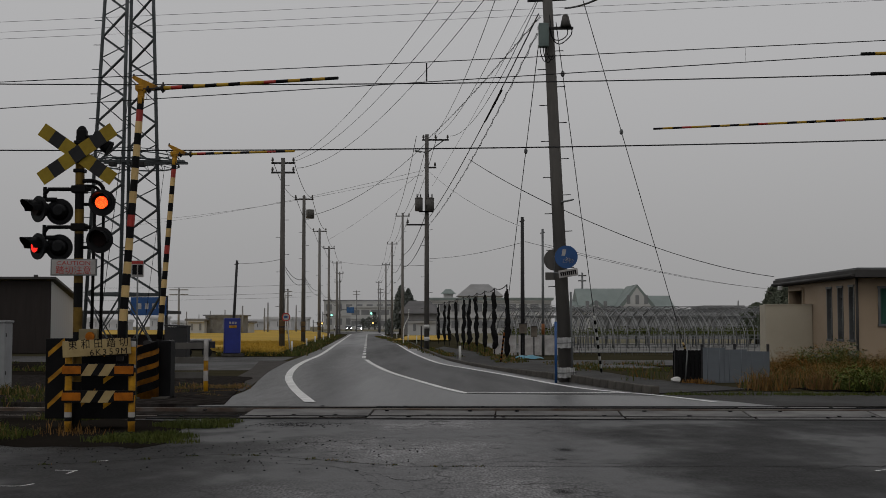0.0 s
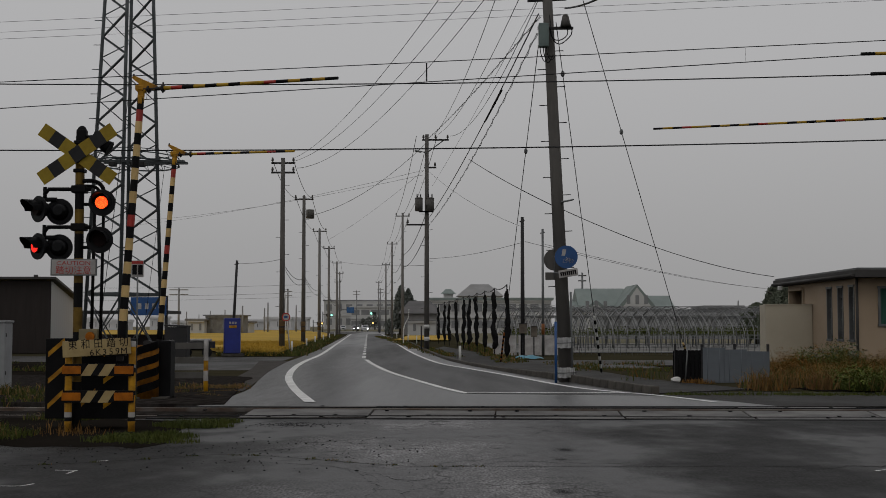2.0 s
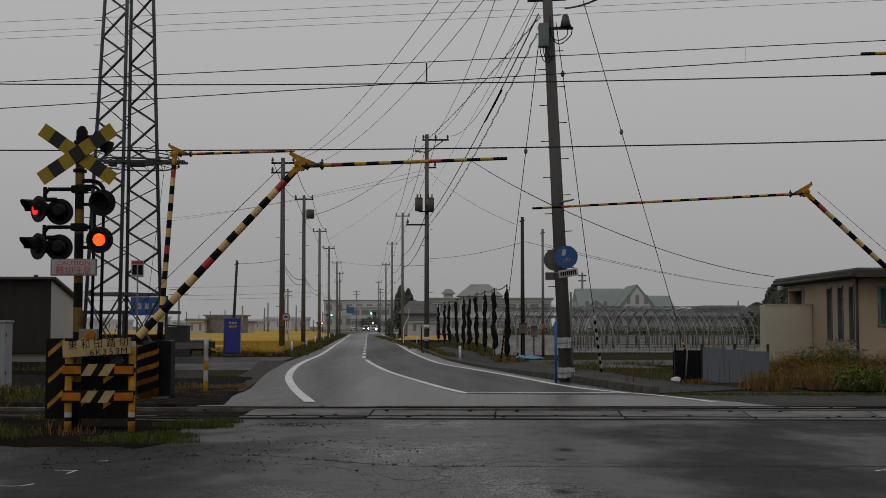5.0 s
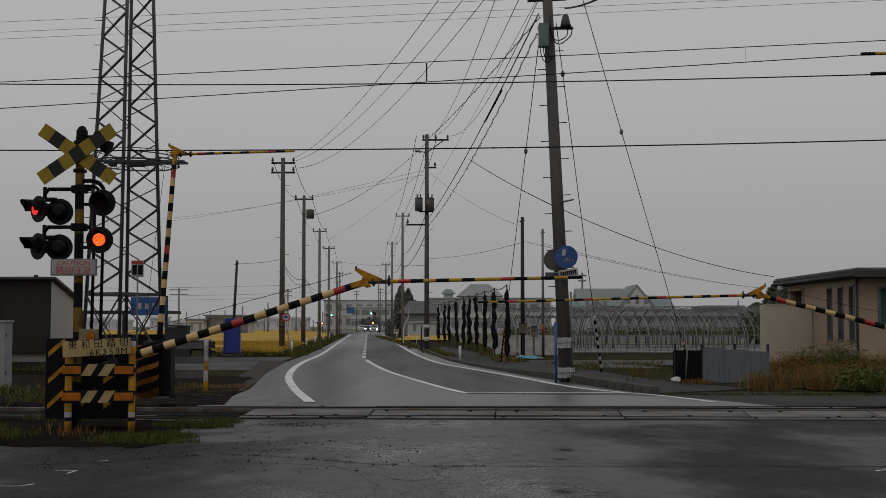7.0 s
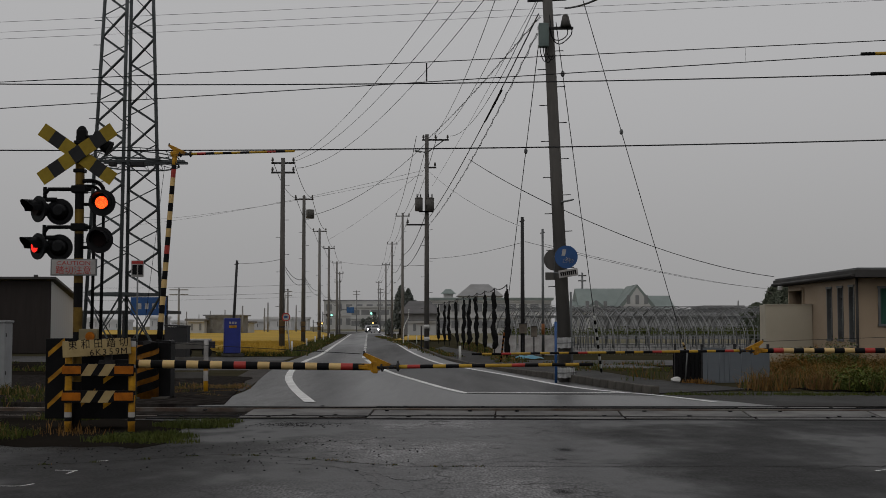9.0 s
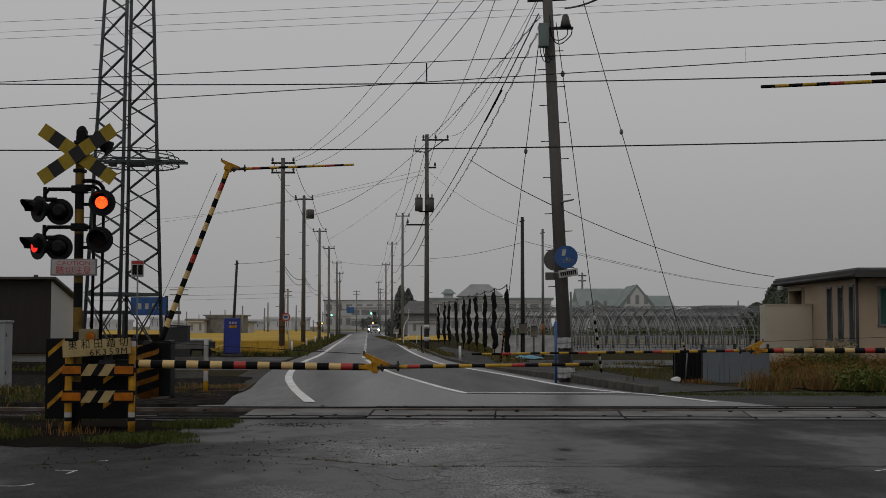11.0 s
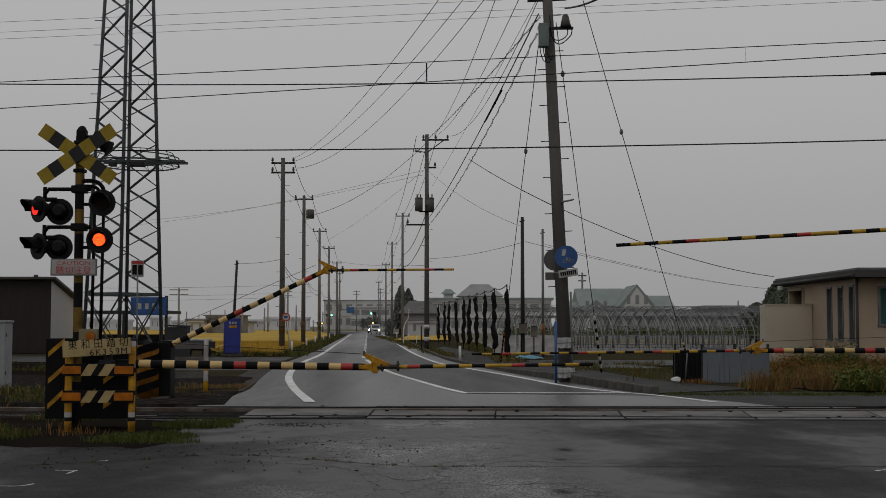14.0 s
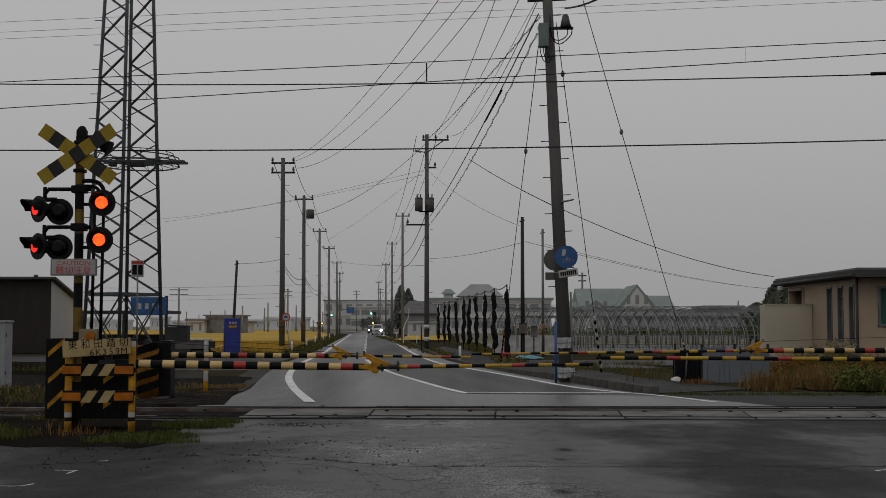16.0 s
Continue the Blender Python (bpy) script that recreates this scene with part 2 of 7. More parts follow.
gl.new(fmap.outputs[0], fmix.inputs[0])
gl.new(fmix.outputs[2], gn["Principled BSDF"].inputs["Emission Color"])


# ---- building helpers ----
def part(name, bm, material, parent=None, label="", smooth=False):
    me = bpy.data.meshes.new(name)
    bmesh.ops.recalc_face_normals(bm, faces=bm.faces[:])
    if smooth:
        for f in bm.faces:
            f.smooth = True
    bm.to_mesh(me)
    bm.free()
    for m in material if isinstance(material, (list, tuple)) else [material]:
        me.materials.append(m)
    ob = new(name, me)
    if parent is not None:
        ob.parent = parent
    if label:
        ob["label"] = label
    return ob


def thing(name, place, label, category, group="", kind=""):
    """An empty at the base of a thing."""
    e = new(name)
    e.empty_display_size = 0.2
    e.matrix_basis = place if isinstance(place, Matrix) else Matrix.Translation(place)
    return tagged(e, label, category, group, kind)


def box(bm, size, at=(0, 0, 0), turn=None, bevel=0.0, mi=0):
    m = Matrix.Translation(at) @ (turn or Matrix()) @ Matrix.Diagonal((*size, 1))
    made = bmesh.ops.create_cube(bm, size=1, matrix=m)
    vs = made["verts"]
    fs = list({f for v in vs for f in v.link_faces})
    for f in fs:
        f.material_index = mi
    if bevel:
        es = list({e for v in vs for e in v.link_edges})
        got = bmesh.ops.bevel(bm, geom=es, offset=bevel, segments=2, affect="EDGES", profile=0.5)
        for f in got["faces"]:
            f.material_index = mi
    return fs


def boxed(size, at=(0, 0, 0), turn=None, bevel=0.0):
    bm = bmesh.new()
    box(bm, size, at, turn, bevel)
    return bm


def rod(bm, a, b, r0, r1=None, seg=8, mi=0, caps=True):
    """A round bar from a to b, tapering from r0 to r1."""
    a, b = Vector(a), Vector(b)
    d = b - a
    m = Matrix.Translation((a + b) / 2) @ d.to_track_quat("Z", "Y").to_matrix().to_4x4()
    made = bmesh.ops.create_cone(bm, cap_ends=caps, segments=seg, radius1=r0, radius2=r0 if r1 is None else r1, depth=d.length, matrix=m)
    for f in {f for v in made["verts"] for f in v.link_faces}:
        f.material_index = mi
        f.smooth = len(f.verts) == 4
    return made["verts"]


def angle_bar(bm, a, b, w, t=0.012):
    """A steel angle, L-shaped in section, from a to b."""
    a, b = Vector(a), Vector(b)
    q = (b - a).to_track_quat("Z", "Y").to_matrix().to_4x4()
    m = Matrix.Translation((a + b) / 2) @ q
    L = (b - a).length
    bmesh.ops.create_cube(bm, size=1, matrix=m @ Matrix.Translation((0, w / 2, 0)) @ Matrix.Diagonal((t, w, L, 1)))
    bmesh.ops.create_cube(bm, size=1, matrix=m @ Matrix.Translation((w / 2, 0, 0)) @ Matrix.Diagonal((w, t, L, 1)))


def banded(bm, a, b, r0, r1, bands, seg=12):
    """A continuous tube from a to b painted in bands: (length, material index) each."""
    a, b = Vector(a), Vector(b)
    q = (b - a).to_track_quat("Z", "Y").to_matrix()
    total = sum(k for k, _ in bands)
    cuts = [0.0]
    for k, _ in bands:
        cuts.append(cuts[-1] + k / total)
    rings = []
    for s in cuts:
        r = r0 + (r1 - r0) * s
        c = a.lerp(b, s)
        rings.append([bm.verts.new(c + q @ Vector((r * math.cos(i * math.tau / seg), r * math.sin(i * math.tau / seg), 0))) for i in range(seg)])
    for (_, mi), p, o in zip(bands, rings, rings[1:]):
        for i in range(seg):
            f = bm.faces.new((p[i], p[(i + 1) % seg], o[(i + 1) % seg], o[i]))
            f.material_index, f.smooth = mi, True
    for ring, mi in ((rings[0], bands[0][1]), (rings[-1], bands[-1][1])):
        bm.faces.new(ring).material_index = mi


def banded_board(bm, length, thick, width, marks):
    """One board cut into painted lengths, as a single solid."""
    n = len(marks)
    rows = []
    for k in range(n + 1):
        x = -length / 2 + k * length / n
        rows.append([bm.verts.new((x, y, z)) for y, z in ((-thick / 2, -width / 2), (thick / 2, -width / 2), (thick / 2, width / 2), (-thick / 2, width / 2))])
    for mi, p, o in zip(marks, rows, rows[1:]):
        for i in range(4):
            bm.faces.new((p[i], p[(i + 1) % 4], o[(i + 1) % 4], o[i])).material_index = mi
    bm.faces.new(rows[0]).material_index = marks[0]
    bm.faces.new(rows[-1]).material_index = marks[-1]


def spline(points, step):
    """A smooth line through a few control points."""
    p = [Vector(q) for q in points]
    p = [2 * p[0] - p[1]] + p + [2 * p[-1] - p[-2]]
    out = []
    for i in range(1, len(p) - 2):
        k = max(2, int((p[i + 1] - p[i]).length / step))
        for j in range(k):
            t = j / k
            out.append(0.5 * (2 * p[i] + (p[i + 1] - p[i - 1]) * t + (2 * p[i - 1] - 5 * p[i] + 4 * p[i + 1] - p[i + 2]) * t * t + (3 * p[i] - p[i - 1] - 3 * p[i + 1] + p[i + 2]) * t ** 3))
    return out + [p[-2]]


def lift(x, y):
    """The height of the road: it rises a little to the canted track and falls behind it."""
    d = y + 0.06 * x
    if d < 20.2 or d > 30:
        return 0.0
    if d < 22.4:
        return 0.06 * (d - 20.2) / 2.2
    return 0.06 * (30 - d) / 7.6


def ribbon(points, width, z, thick=0.0, step=0.6):
    """A flat strip along a line, following the road's height."""
    c = spline([(x, y, 0) for x, y in points], step)
    bm = bmesh.new()
    rows = []
    for i, q in enumerate(c):
        d = (c[min(i + 1, len(c) - 1)] - c[max(i - 1, 0)]).normalized()
        s = Vector((-d.y, d.x, 0)) * width / 2
        rows.append([bm.verts.new((w.x, w.y, lift(w.x, w.y) + z)) for w in (q + s, q - s)])
    for a, b in zip(rows, rows[1:]):
        bm.faces.new((a[0], a[1], b[1], b[0]))
    return bm


def strip(left, right, z, n=60, across=12):
    """A sheet between two smooth border lines."""
    def along(pts):
        c = spline([(x, y, 0) for x, y in pts], 0.4)
        return [c[round(i * (len(c) - 1) / n)] for i in range(n + 1)]
    a, b = along(left), along(right)
    bm = bmesh.new()
    g = []
    for p, q in zip(a, b):
        row = []
        for k in range(across + 1):
            w = p.lerp(q, k / across)
            row.append(bm.verts.new((w.x, w.y, lift(w.x, w.y) + z)))
        g.append(row)
    layer = bm.loops.layers.uv.new("across")
    for i, (r, s) in enumerate(zip(g, g[1:])):
        for k in range(across):
            f = bm.faces.new((r[k], r[k + 1], s[k + 1], s[k]))
            for loop, (u, v) in zip(f.loops, ((k, i), (k + 1, i), (k + 1, i + 1), (k, i + 1))):
                loop[layer].uv = (u / across, v / n)
    return skirted(bm)


def skirted(bm, down=0.22):
    """Close the rim of a sheet downwards, so that it reads as a slab."""
    rim = [e for e in bm.edges if len(e.link_faces) == 1]
    got = bmesh.ops.extrude_edge_only(bm, edges=rim)
    bmesh.ops.translate(bm, vec=(0, 0, -down), verts=[v for v in got["geom"] if isinstance(v, bmesh.types.BMVert)])
    return bm


def slab(x0, x1, y0, y1, z, nx=1, ny=1):
    bm = bmesh.new()
    g = [[bm.verts.new((x0 + (x1 - x0) * i / nx, y0 + (y1 - y0) * j / ny, lift(x0 + (x1 - x0) * i / nx, y0 + (y1 - y0) * j / ny) + z)) for i in range(nx + 1)] for j in range(ny + 1)]
    for j in range(ny):
        for i in range(nx):
            bm.faces.new((g[j][i], g[j][i + 1], g[j + 1][i + 1], g[j + 1][i]))
    return bm


def structure(name, bm, material, label="", smooth=False):
    return tagged(part(name, bm, material, smooth=smooth), label, name.split("_")[0], kind="structure")


def cable(name, ends, r, sag=0.0, material=None, label="thin dark overhead cable", n=16):
    """A hanging wire between two places."""
    a, b = Vector(ends[0]), Vector(ends[1])
    bm = bmesh.new()
    pts = [a.lerp(b, i / n) - Vector((0, 0, 4 * sag * (i / n) * (1 - i / n))) for i in range(n + 1)]
    rings = []
    side = (b - a).cross(Vector((0, 0, 1)))
    upright = side.length < 1e-3 * (b - a).length + 1e-9
    side = (Vector((1, 0, 0)) if upright else side.normalized()) * r
    rise = Vector((0, r, 0)) if upright else Vector((0, 0, r))
    for p in pts:
        rings.append([bm.verts.new(p + side * c + rise * s) for c, s in ((1, 0), (0, 1), (-1, 0), (0, -1))])
    for p, q in zip(rings, rings[1:]):
        for i in range(4):
            bm.faces.new((p[i], p[(i + 1) % 4], q[(i + 1) % 4], q[i]))
    return tagged(part(name, bm, material or WIRE), label, "cable", "overhead wires")


# ---- ground, road and track ----
structure("ground", slab(-1500, 1500, -300, 2500, -0.03, 60, 60), GROUND, "dark damp earth reaching to the horizon")
structure("road_near", slab(-40, 40, -30, 20.1, 0.0, 20, 40), ROAD_NEW, "wet cracked dark asphalt before the crossing")
LEFT_EDGE = [(-4.15, 22.42), (-4.1, 23.6), (-4.269, 29.318), (-5.305, 39.886), (-5.919, 48.666), (-6.836, 68.91), (-9.162, 110.208), (-15.8, 220.335), (-22, 300), (-75, 400), (-180, 520)]
RIGHT_EDGE = [(5.6, 22.42), (5.35, 23.4), (4.309, 26.725), (3.134, 33.793), (1.726, 42.437), (0.362, 53.368), (-0.904, 73.499), (-3.205, 118.074), (-9.865, 227.93), (-8, 300), (-62, 410), (-168, 530)]
LANE = wet_asphalt("asphalt_lane", (0.062, 0.06, 0.059), (0.028, 0.028, 0.028), 0.2, 0.75, 0.5, 0.3, None, 0.3, tracks=((0.3, 0.08, 0.55), (0.72, 0.08, 0.55)), drawn=0.07)
structure("road_lane", strip([(0.483, 27.161), (-1.608, 40.371), (-3.155, 55.144), (-4.501, 76.914), (-5.469, 94.476), (-7.038, 122.444), (-9.445, 165.271), (-12.528, 220.335)], [(4.24, 26.302), (3.366, 28.81), (2.71, 31.848), (1.907, 37.202), (0.849, 43.552), (-0.127, 49.762), (-1.101, 61.834), (-2.112, 77.818), (-3.139, 96.122), (-4.326, 117.237), (-5.742, 142.487), (-7.568, 174.886), (-10.542, 227.93)], 0.004, 300, 6), LANE, "darker asphalt of the oncoming lane")
structure("road", strip(LEFT_EDGE, RIGHT_EDGE, 0.0, 400, 8), ROAD, "worn grey two-lane asphalt road, damp from rain")
for pts, w in (
    ([(-2.337, 23.512), (-3.251, 29.318), (-4.207, 36.387), (-4.965, 44.727), (-5.474, 53.368), (-6.096, 67.506), (-8.648, 110.208), (-15.668, 227.93)], 0.2),
    ([(4.853, 23.512), (4.24, 26.302), (3.366, 28.81), (2.71, 31.848), (1.907, 37.202), (0.849, 43.552), (-0.127, 49.762), (-1.101, 61.834), (-2.112, 77.818), (-3.139, 96.122), (-4.326, 117.237), (-5.742, 142.487), (-7.568, 174.886), (-10.542, 227.93)], 0.16),
    ([(0.483, 27.161), (-0.552, 33.453), (-1.608, 40.371), (-2.557, 48.666), (-3.179, 55.144)], 0.16),
):
    tagged(part("lane_line", ribbon(pts, w, 0.009), PAINT_LINE), "worn white painted line on the road", "road marking", "road markings")
tagged(part("stop_line", ribbon([(0.485, 27.273), (1.924, 27.385), (3.72, 27.385)], 0.24, 0.013), PAINT_LINE), "worn white stop line across the oncoming lane", "road marking", "road markings")
CENTRE_A, CENTRE_B = Vector((-3.444, 58.043, 0)), Vector((-12.574, 220.335, 0))
for k in range(24):
    p, q = CENTRE_A.lerp(CENTRE_B, k / 24), CENTRE_A.lerp(CENTRE_B, (k + 0.5) / 24)
    tagged(part("lane_dash", ribbon([p.to_2d(), q.to_2d()], 0.17, 0.009, step=2), PAINT_LINE), "white dash of the centre line", "road marking", "road markings")

structure("pavement", strip([(4.396, 27.051), (3.226, 34.317), (1.803, 42.988), (0.437, 54.242), (-0.829, 75.168)], [(6.776, 29.318), (5.403, 34.858), (4.603, 42.437), (2.854, 58.043), (0.038, 89.373)], 0.02, 60, 6), DARKPATH, "wet dark asphalt pavement behind the kerb")
structure("pavement_2", slab(4.4, 40, 22.43, 28.2, -0.005, 10, 6), DARKPATH, "wet asphalt verge beside the track")
structure("yard", strip([(-60, 40), (-60, 52), (-60, 66)], [(-5.466, 42.437), (-6.13, 47.278), (-6.731, 60.15)], -0.006, 20, 6), PATH, "dark asphalt side road beside the crossing")
structure("mulch_sheet", slab(3.0, 36, 69, 106, 0.004, 10, 10), mat("grey_mulch", (0.16, 0.16, 0.155), 0.7, other=(0.07, 0.065, 0.055), grain=3, broad=0.35, bump=0.3), "pale grey plastic mulch on the soil")
structure("side_path", slab(2.9, 16, 44.5, 55, -0.012, 6, 6), PATH, "pale wet asphalt lane behind the pavement")
# far ground paled: the mist over it is put into the field colour
HAZEFIELD = mat("hazed_field", (0.17, 0.15, 0.10), 0.9, spec=0.1, other=(0.11, 0.105, 0.06), grain=2, broad=0.05, bump=0.3)
structure("field_4", slab(-1400, 1400, 330, 2400, 0.02, 20, 20), HAZEFIELD, "far fields, coloured pale for haze, reaching to the horizon")
structure("field_5", slab(1.5, 400, 107, 330, 0.0, 20, 20), HAZEFIELD, "field coloured pale for haze behind the greenhouses")
structure("field_6", slab(-40, 1.4, 232, 329, -0.012, 10, 10), PATH, "wet asphalt of the far road junction")
OLDPATH = mat("old_brown_asphalt", (0.062, 0.055, 0.049), 0.85, spec=0.12, other=(0.036, 0.032, 0.028), grain=26, broad=2.5, bump=0.5)
structure("side_strip", strip([(-5.0, 28.2), (-5.45, 34), (-6.2, 43), (-7.3, 53)], [(-4.24, 28.2), (-4.72, 34), (-5.42, 42), (-6.15, 53)], 0.008, 40, 4), OLDPATH, "worn brownish asphalt strip along the road edge")
structure("field", strip([(-160, 77.5), (-170, 200), (-180, 400)], [(-8.9, 77.5), (-17.2, 200), (-36, 330)], 0.3, 40, 6), RICE, "golden ripe rice field")
structure("field_3", strip([(-10.4, 62.8), (-12, 70), (-14, 78)], [(-7.65, 62.3), (-8.3, 70), (-8.9, 78)], 0.3, 20, 4), RICE, "golden ripe rice beside the road")
structure("field_2", slab(-4.6, 0.6, 122, 184, 0.1, 3, 6), RICE, "golden rice field behind the houses")


def kerb_stones():
    """A raised row of kerb stones along the road's outer side."""
    line = spline([(x, y, 0) for x, y in ((4.287, 26.941), (3.134, 33.793), (1.726, 42.437), (0.362, 53.368), (-0.904, 73.499), (-2.758, 110.208))], 0.6)
    me = None
    holder = tagged(thing("kerb", (0, 0, 0), "weathered grey concrete kerb along the pavement", "kerb"), kind="structure")
    for a, b in zip(line, line[1:]):
        d = b - a
        low = -0.075 * min(1, max(0, (a.y - 34) / 8)) + random.uniform(-0.012, 0.008)
        if me is None:
            bm = boxed((0.985, 0.17, 0.3), (0, 0, 0.03), bevel=0.018)
            first = part("kerb_stone", bm, KERB, holder)
            me = first.data
            ob = first
        else:
            ob = new("kerb_stone", me)
            ob.parent = holder
        ob.matrix_basis = Matrix.Translation((a + b) / 2 + Vector((0, 0, low))) @ Matrix.Rotation(math.atan2(d.y, d.x) + radians(random.uniform(-1, 1)), 4, "Z") @ Matrix.Diagonal((d.length, 1, 1, 1))


kerb_stones()

# ---- the track ----
SLOPE = -0.045  # the track runs slightly away to the left


def along_track(name, y, w, h, z, material, x0=-60, x1=60, label=""):
    bm = boxed((x1 - x0, w, h), ((x0 + x1) / 2, y, z), bevel=0.008)
    ob = part(name, bm, material, label=label)
    ob.matrix_basis = Matrix.Rotation(math.atan(SLOPE), 4, "Z")
    return ob


bed = along_track("track_bed", 21.2, 5.0, 0.3, -0.155, BALLAST)
tagged(bed, "dark brown stone ballast under the track", "track bed", kind="structure")
for y, z in ((20.72, -0.03), (21.80, 0.026)):
    tagged(along_track("rail", y, 0.065, 0.14, z - 0.04, RAIL), "rusty steel rail set flush into the crossing", "rail", "rails", "structure")


def crossing_deck():
    """Concrete and rubber panels between and beside the rails."""
    deck = tagged(thing("crossing_deck", Matrix.Rotation(math.atan(SLOPE), 4, "Z"), "grey concrete crossing panels with bolt holes", "crossing deck"), kind="structure")
    rows = ((20.30, 0.62, -0.020), (21.26, 0.90, 0.0), (22.12, 0.46, 0.030))
    for y, w, z in rows:
        me = None
        x = -3.1
        while x < 16.5:
            if me is None:
                bm = bmesh.new()
                box(bm, (1.96, w, 0.16), (0, 0, -0.08), bevel=0.012)
                first = part("panel", bm, DECK, deck)
                me = first.data
                ob = first
            else:
                ob = new("panel", me)
                ob.parent = deck
            ob.matrix_basis = pose(x, y, z + 0.012 + random.uniform(-0.008, 0.008), 2.9, random.uniform(-0.25, 0.25), random.uniform(-0.15, 0.15))
            x += 1.985
    hole = None
    for i in range(90):
        y, w, z = rows[i % 3]
        if hole is None:
            bm = bmesh.new()
            rod(bm, (0, 0, -0.01), (0, 0, 0.012), 0.035, seg=8)
            first = part("bolt", bm, RUBBER, deck)
            hole, ob = first.data, first
        else:
            ob = new("bolt", hole)
            ob.parent = deck
        off = random.choice((-0.36, 0.36)) * w
        ob.matrix_basis = pose(-5 + 0.235 * i + random.uniform(-0.1, 0.1), y + off, z + 0.016 + off * 0.05)
    for y, z in ((20.655, -0.012), (21.86, 0.05), (20.0, -0.01)):
        bm = bmesh.new()
        box(bm, (22, 0.06, 0.05), (5.6, y, z), bevel=0.01)
        part("rubber_strip", bm, RUBBER, deck)


crossing_deck()


# ---- overhead wires of the railway ----
for a, b, r, sag in (
    ((-11.459, 22.6, 4.878), (10.279, 20.2, 5.794), 0.0075, 0.0),
    ((-11.474, 22.6, 5.391), (10.284, 20.2, 5.944), 0.007, 0.0),
    ((-12.953, 25.5, 6.129), (12.453, 24.5, 6.22), 0.0115, 0.18),
    ((-13.168, 26, 4.886), (12.67, 25, 5.043), 0.0125, 0.15),
    ((-30.543, 60, 14.792), (30.622, 60, 17.512), 0.008, 0.0),
    ((-30.529, 60, 14.322), (30.608, 60, 17.04), 0.008, 0.0),
    ((-32.046, 63, 14.64), (32.129, 63, 17.492), 0.008, 0.0),
):
    cable("railway_wire", (a, b), r, sag, label="dark overhead wire above the railway")
for a, b in (((-0.267, 21.45, 5.675), (-0.267, 21.45, 5.378)), ((4.797, 20.87, 5.813), (4.794, 20.87, 5.596)), ((-4.897, 21.95, 5.518), (-4.94, 21.95, 5.167))):
    cable("dropper", (a, b), 0.012, label="short dropper between the railway wires", n=2)


cable("wire_sleeve", ((8.018, 24.68, 6.116), (9.672, 24.6, 6.154)), 0.035, label="thick black sleeve on the railway wire", n=2)

# ---- crossing gates ----
def gate(name_label, pivot, length, tip_length, turn, lean=3.4, slim=1.0, cabinet=True):
    """A level-crossing gate: cabinet, pivot bracket, and a jointed two-piece striped arm."""
    px, py, pz = pivot
    g = thing("crossing_gate", pose(px, py, 0, 0, 0, turn), name_label, "crossing gate", "gates of the level crossing")
    if cabinet:
        part("cabinet", boxed((0.24, 0.42, pz + 0.06), (0.33, 0.1, pz / 2 + 0.03), bevel=0.02), BLACK, g, "black gate machine cabinet")
        bm = bmesh.new()
        banded(bm, (0.06, -0.25, 0.05), (0.06, -0.25, 1.04), 0.2, 0.2, [(1, 0)], 24)
        part("barrel", bm, BARREL, g, "orange striped guard barrel")
        for k in range(4):
            bm = bmesh.new()
            ring = []
            for i in range(13):
                a = math.pi + math.pi * i / 12
                z = 0.1 + 0.24 * k + 0.015 * i
                ring.append([bm.verts.new((0.06 + 0.206 * math.cos(a), -0.25 + 0.206 * math.sin(a), z + h)) for h in (0, 0.145)])
            for p, q in zip(ring, ring[1:]):
                bm.faces.new((p[0], q[0], q[1], p[1]))
            bmesh.ops.solidify(bm, geom=bm.faces[:], thickness=0.004)
            part("stripe", bm, BLACK, g, "slanted black warning stripe")
        part("foot", boxed((0.8, 0.8, 0.12), (0.05, -0.02, 0.03), bevel=0.015), KERB, g, "concrete footing")
    drop = length * math.sin(radians(lean))
    run = length * math.cos(radians(lean))
    # main arm: lies below the pivot line by a small drop
    bm = bmesh.new()
    unit = run / 20.5
    bands = [(unit, "CBR".index(c)) for c in "BBCBCBCBCBRBCBCBCBCRB"]
    banded(bm, (0.1, 0, -drop), (run - 0.12, 0, -drop), 0.062 * slim, 0.05 * slim, bands)
    me_arm = part("arm", bm, [CREAM, BLACK, RED], g, "cream and black striped arm with red bands")
    bm = bmesh.new()
    box(bm, (0.34, 0.07, 0.09), (0.05, 0, -drop), bevel=0.015)
    box(bm, (0.1, 0.08, drop + 0.16), (0.0, 0, -drop / 2), bevel=0.015)
    rod(bm, (0, -0.08, 0), (0, 0.08, 0), 0.07, seg=12)
    part("pivot_bracket", bm, DARKSTEEL, me_arm)
    # yellow elbow with its raised horn
    bm = bmesh.new()
    box(bm, (0.26, 0.05, 0.09), (run - 0.04, 0, -drop), bevel=0.012)
    box(bm, (0.07, 0.08, 0.165), (run + 0.02, 0, -drop), bevel=0.012)
    box(bm, (0.12, 0.1, 0.06), (run - 0.14, 0, -drop), bevel=0.012)
    for z in (-0.05, 0.05):
        rod(bm, (run - 0.02, -0.06, -drop + z), (run - 0.02, 0.06, -drop + z), 0.016, seg=8)
    part("elbow", bm, YEL, me_arm, "yellow painted elbow joint")
    bm = bmesh.new()
    rod(bm, (0.3, 0, -drop + 0.3), (run - 0.13, 0, -drop + 0.17), 0.0045, seg=5)
    rod(bm, (0.3, 0, -drop + 0.3), (0.02, 0, 0.0), 0.0045, seg=5)
    part("tension_wire", bm, WIRE, me_arm)
    bm = bmesh.new()
    n = round((tip_length - 0.3) / 0.178)
    bands = [(1, 2 if k % 8 == 1 else (1 if k % 2 == 0 else 0) if k % 8 > 1 else 0) for k in range(n)]
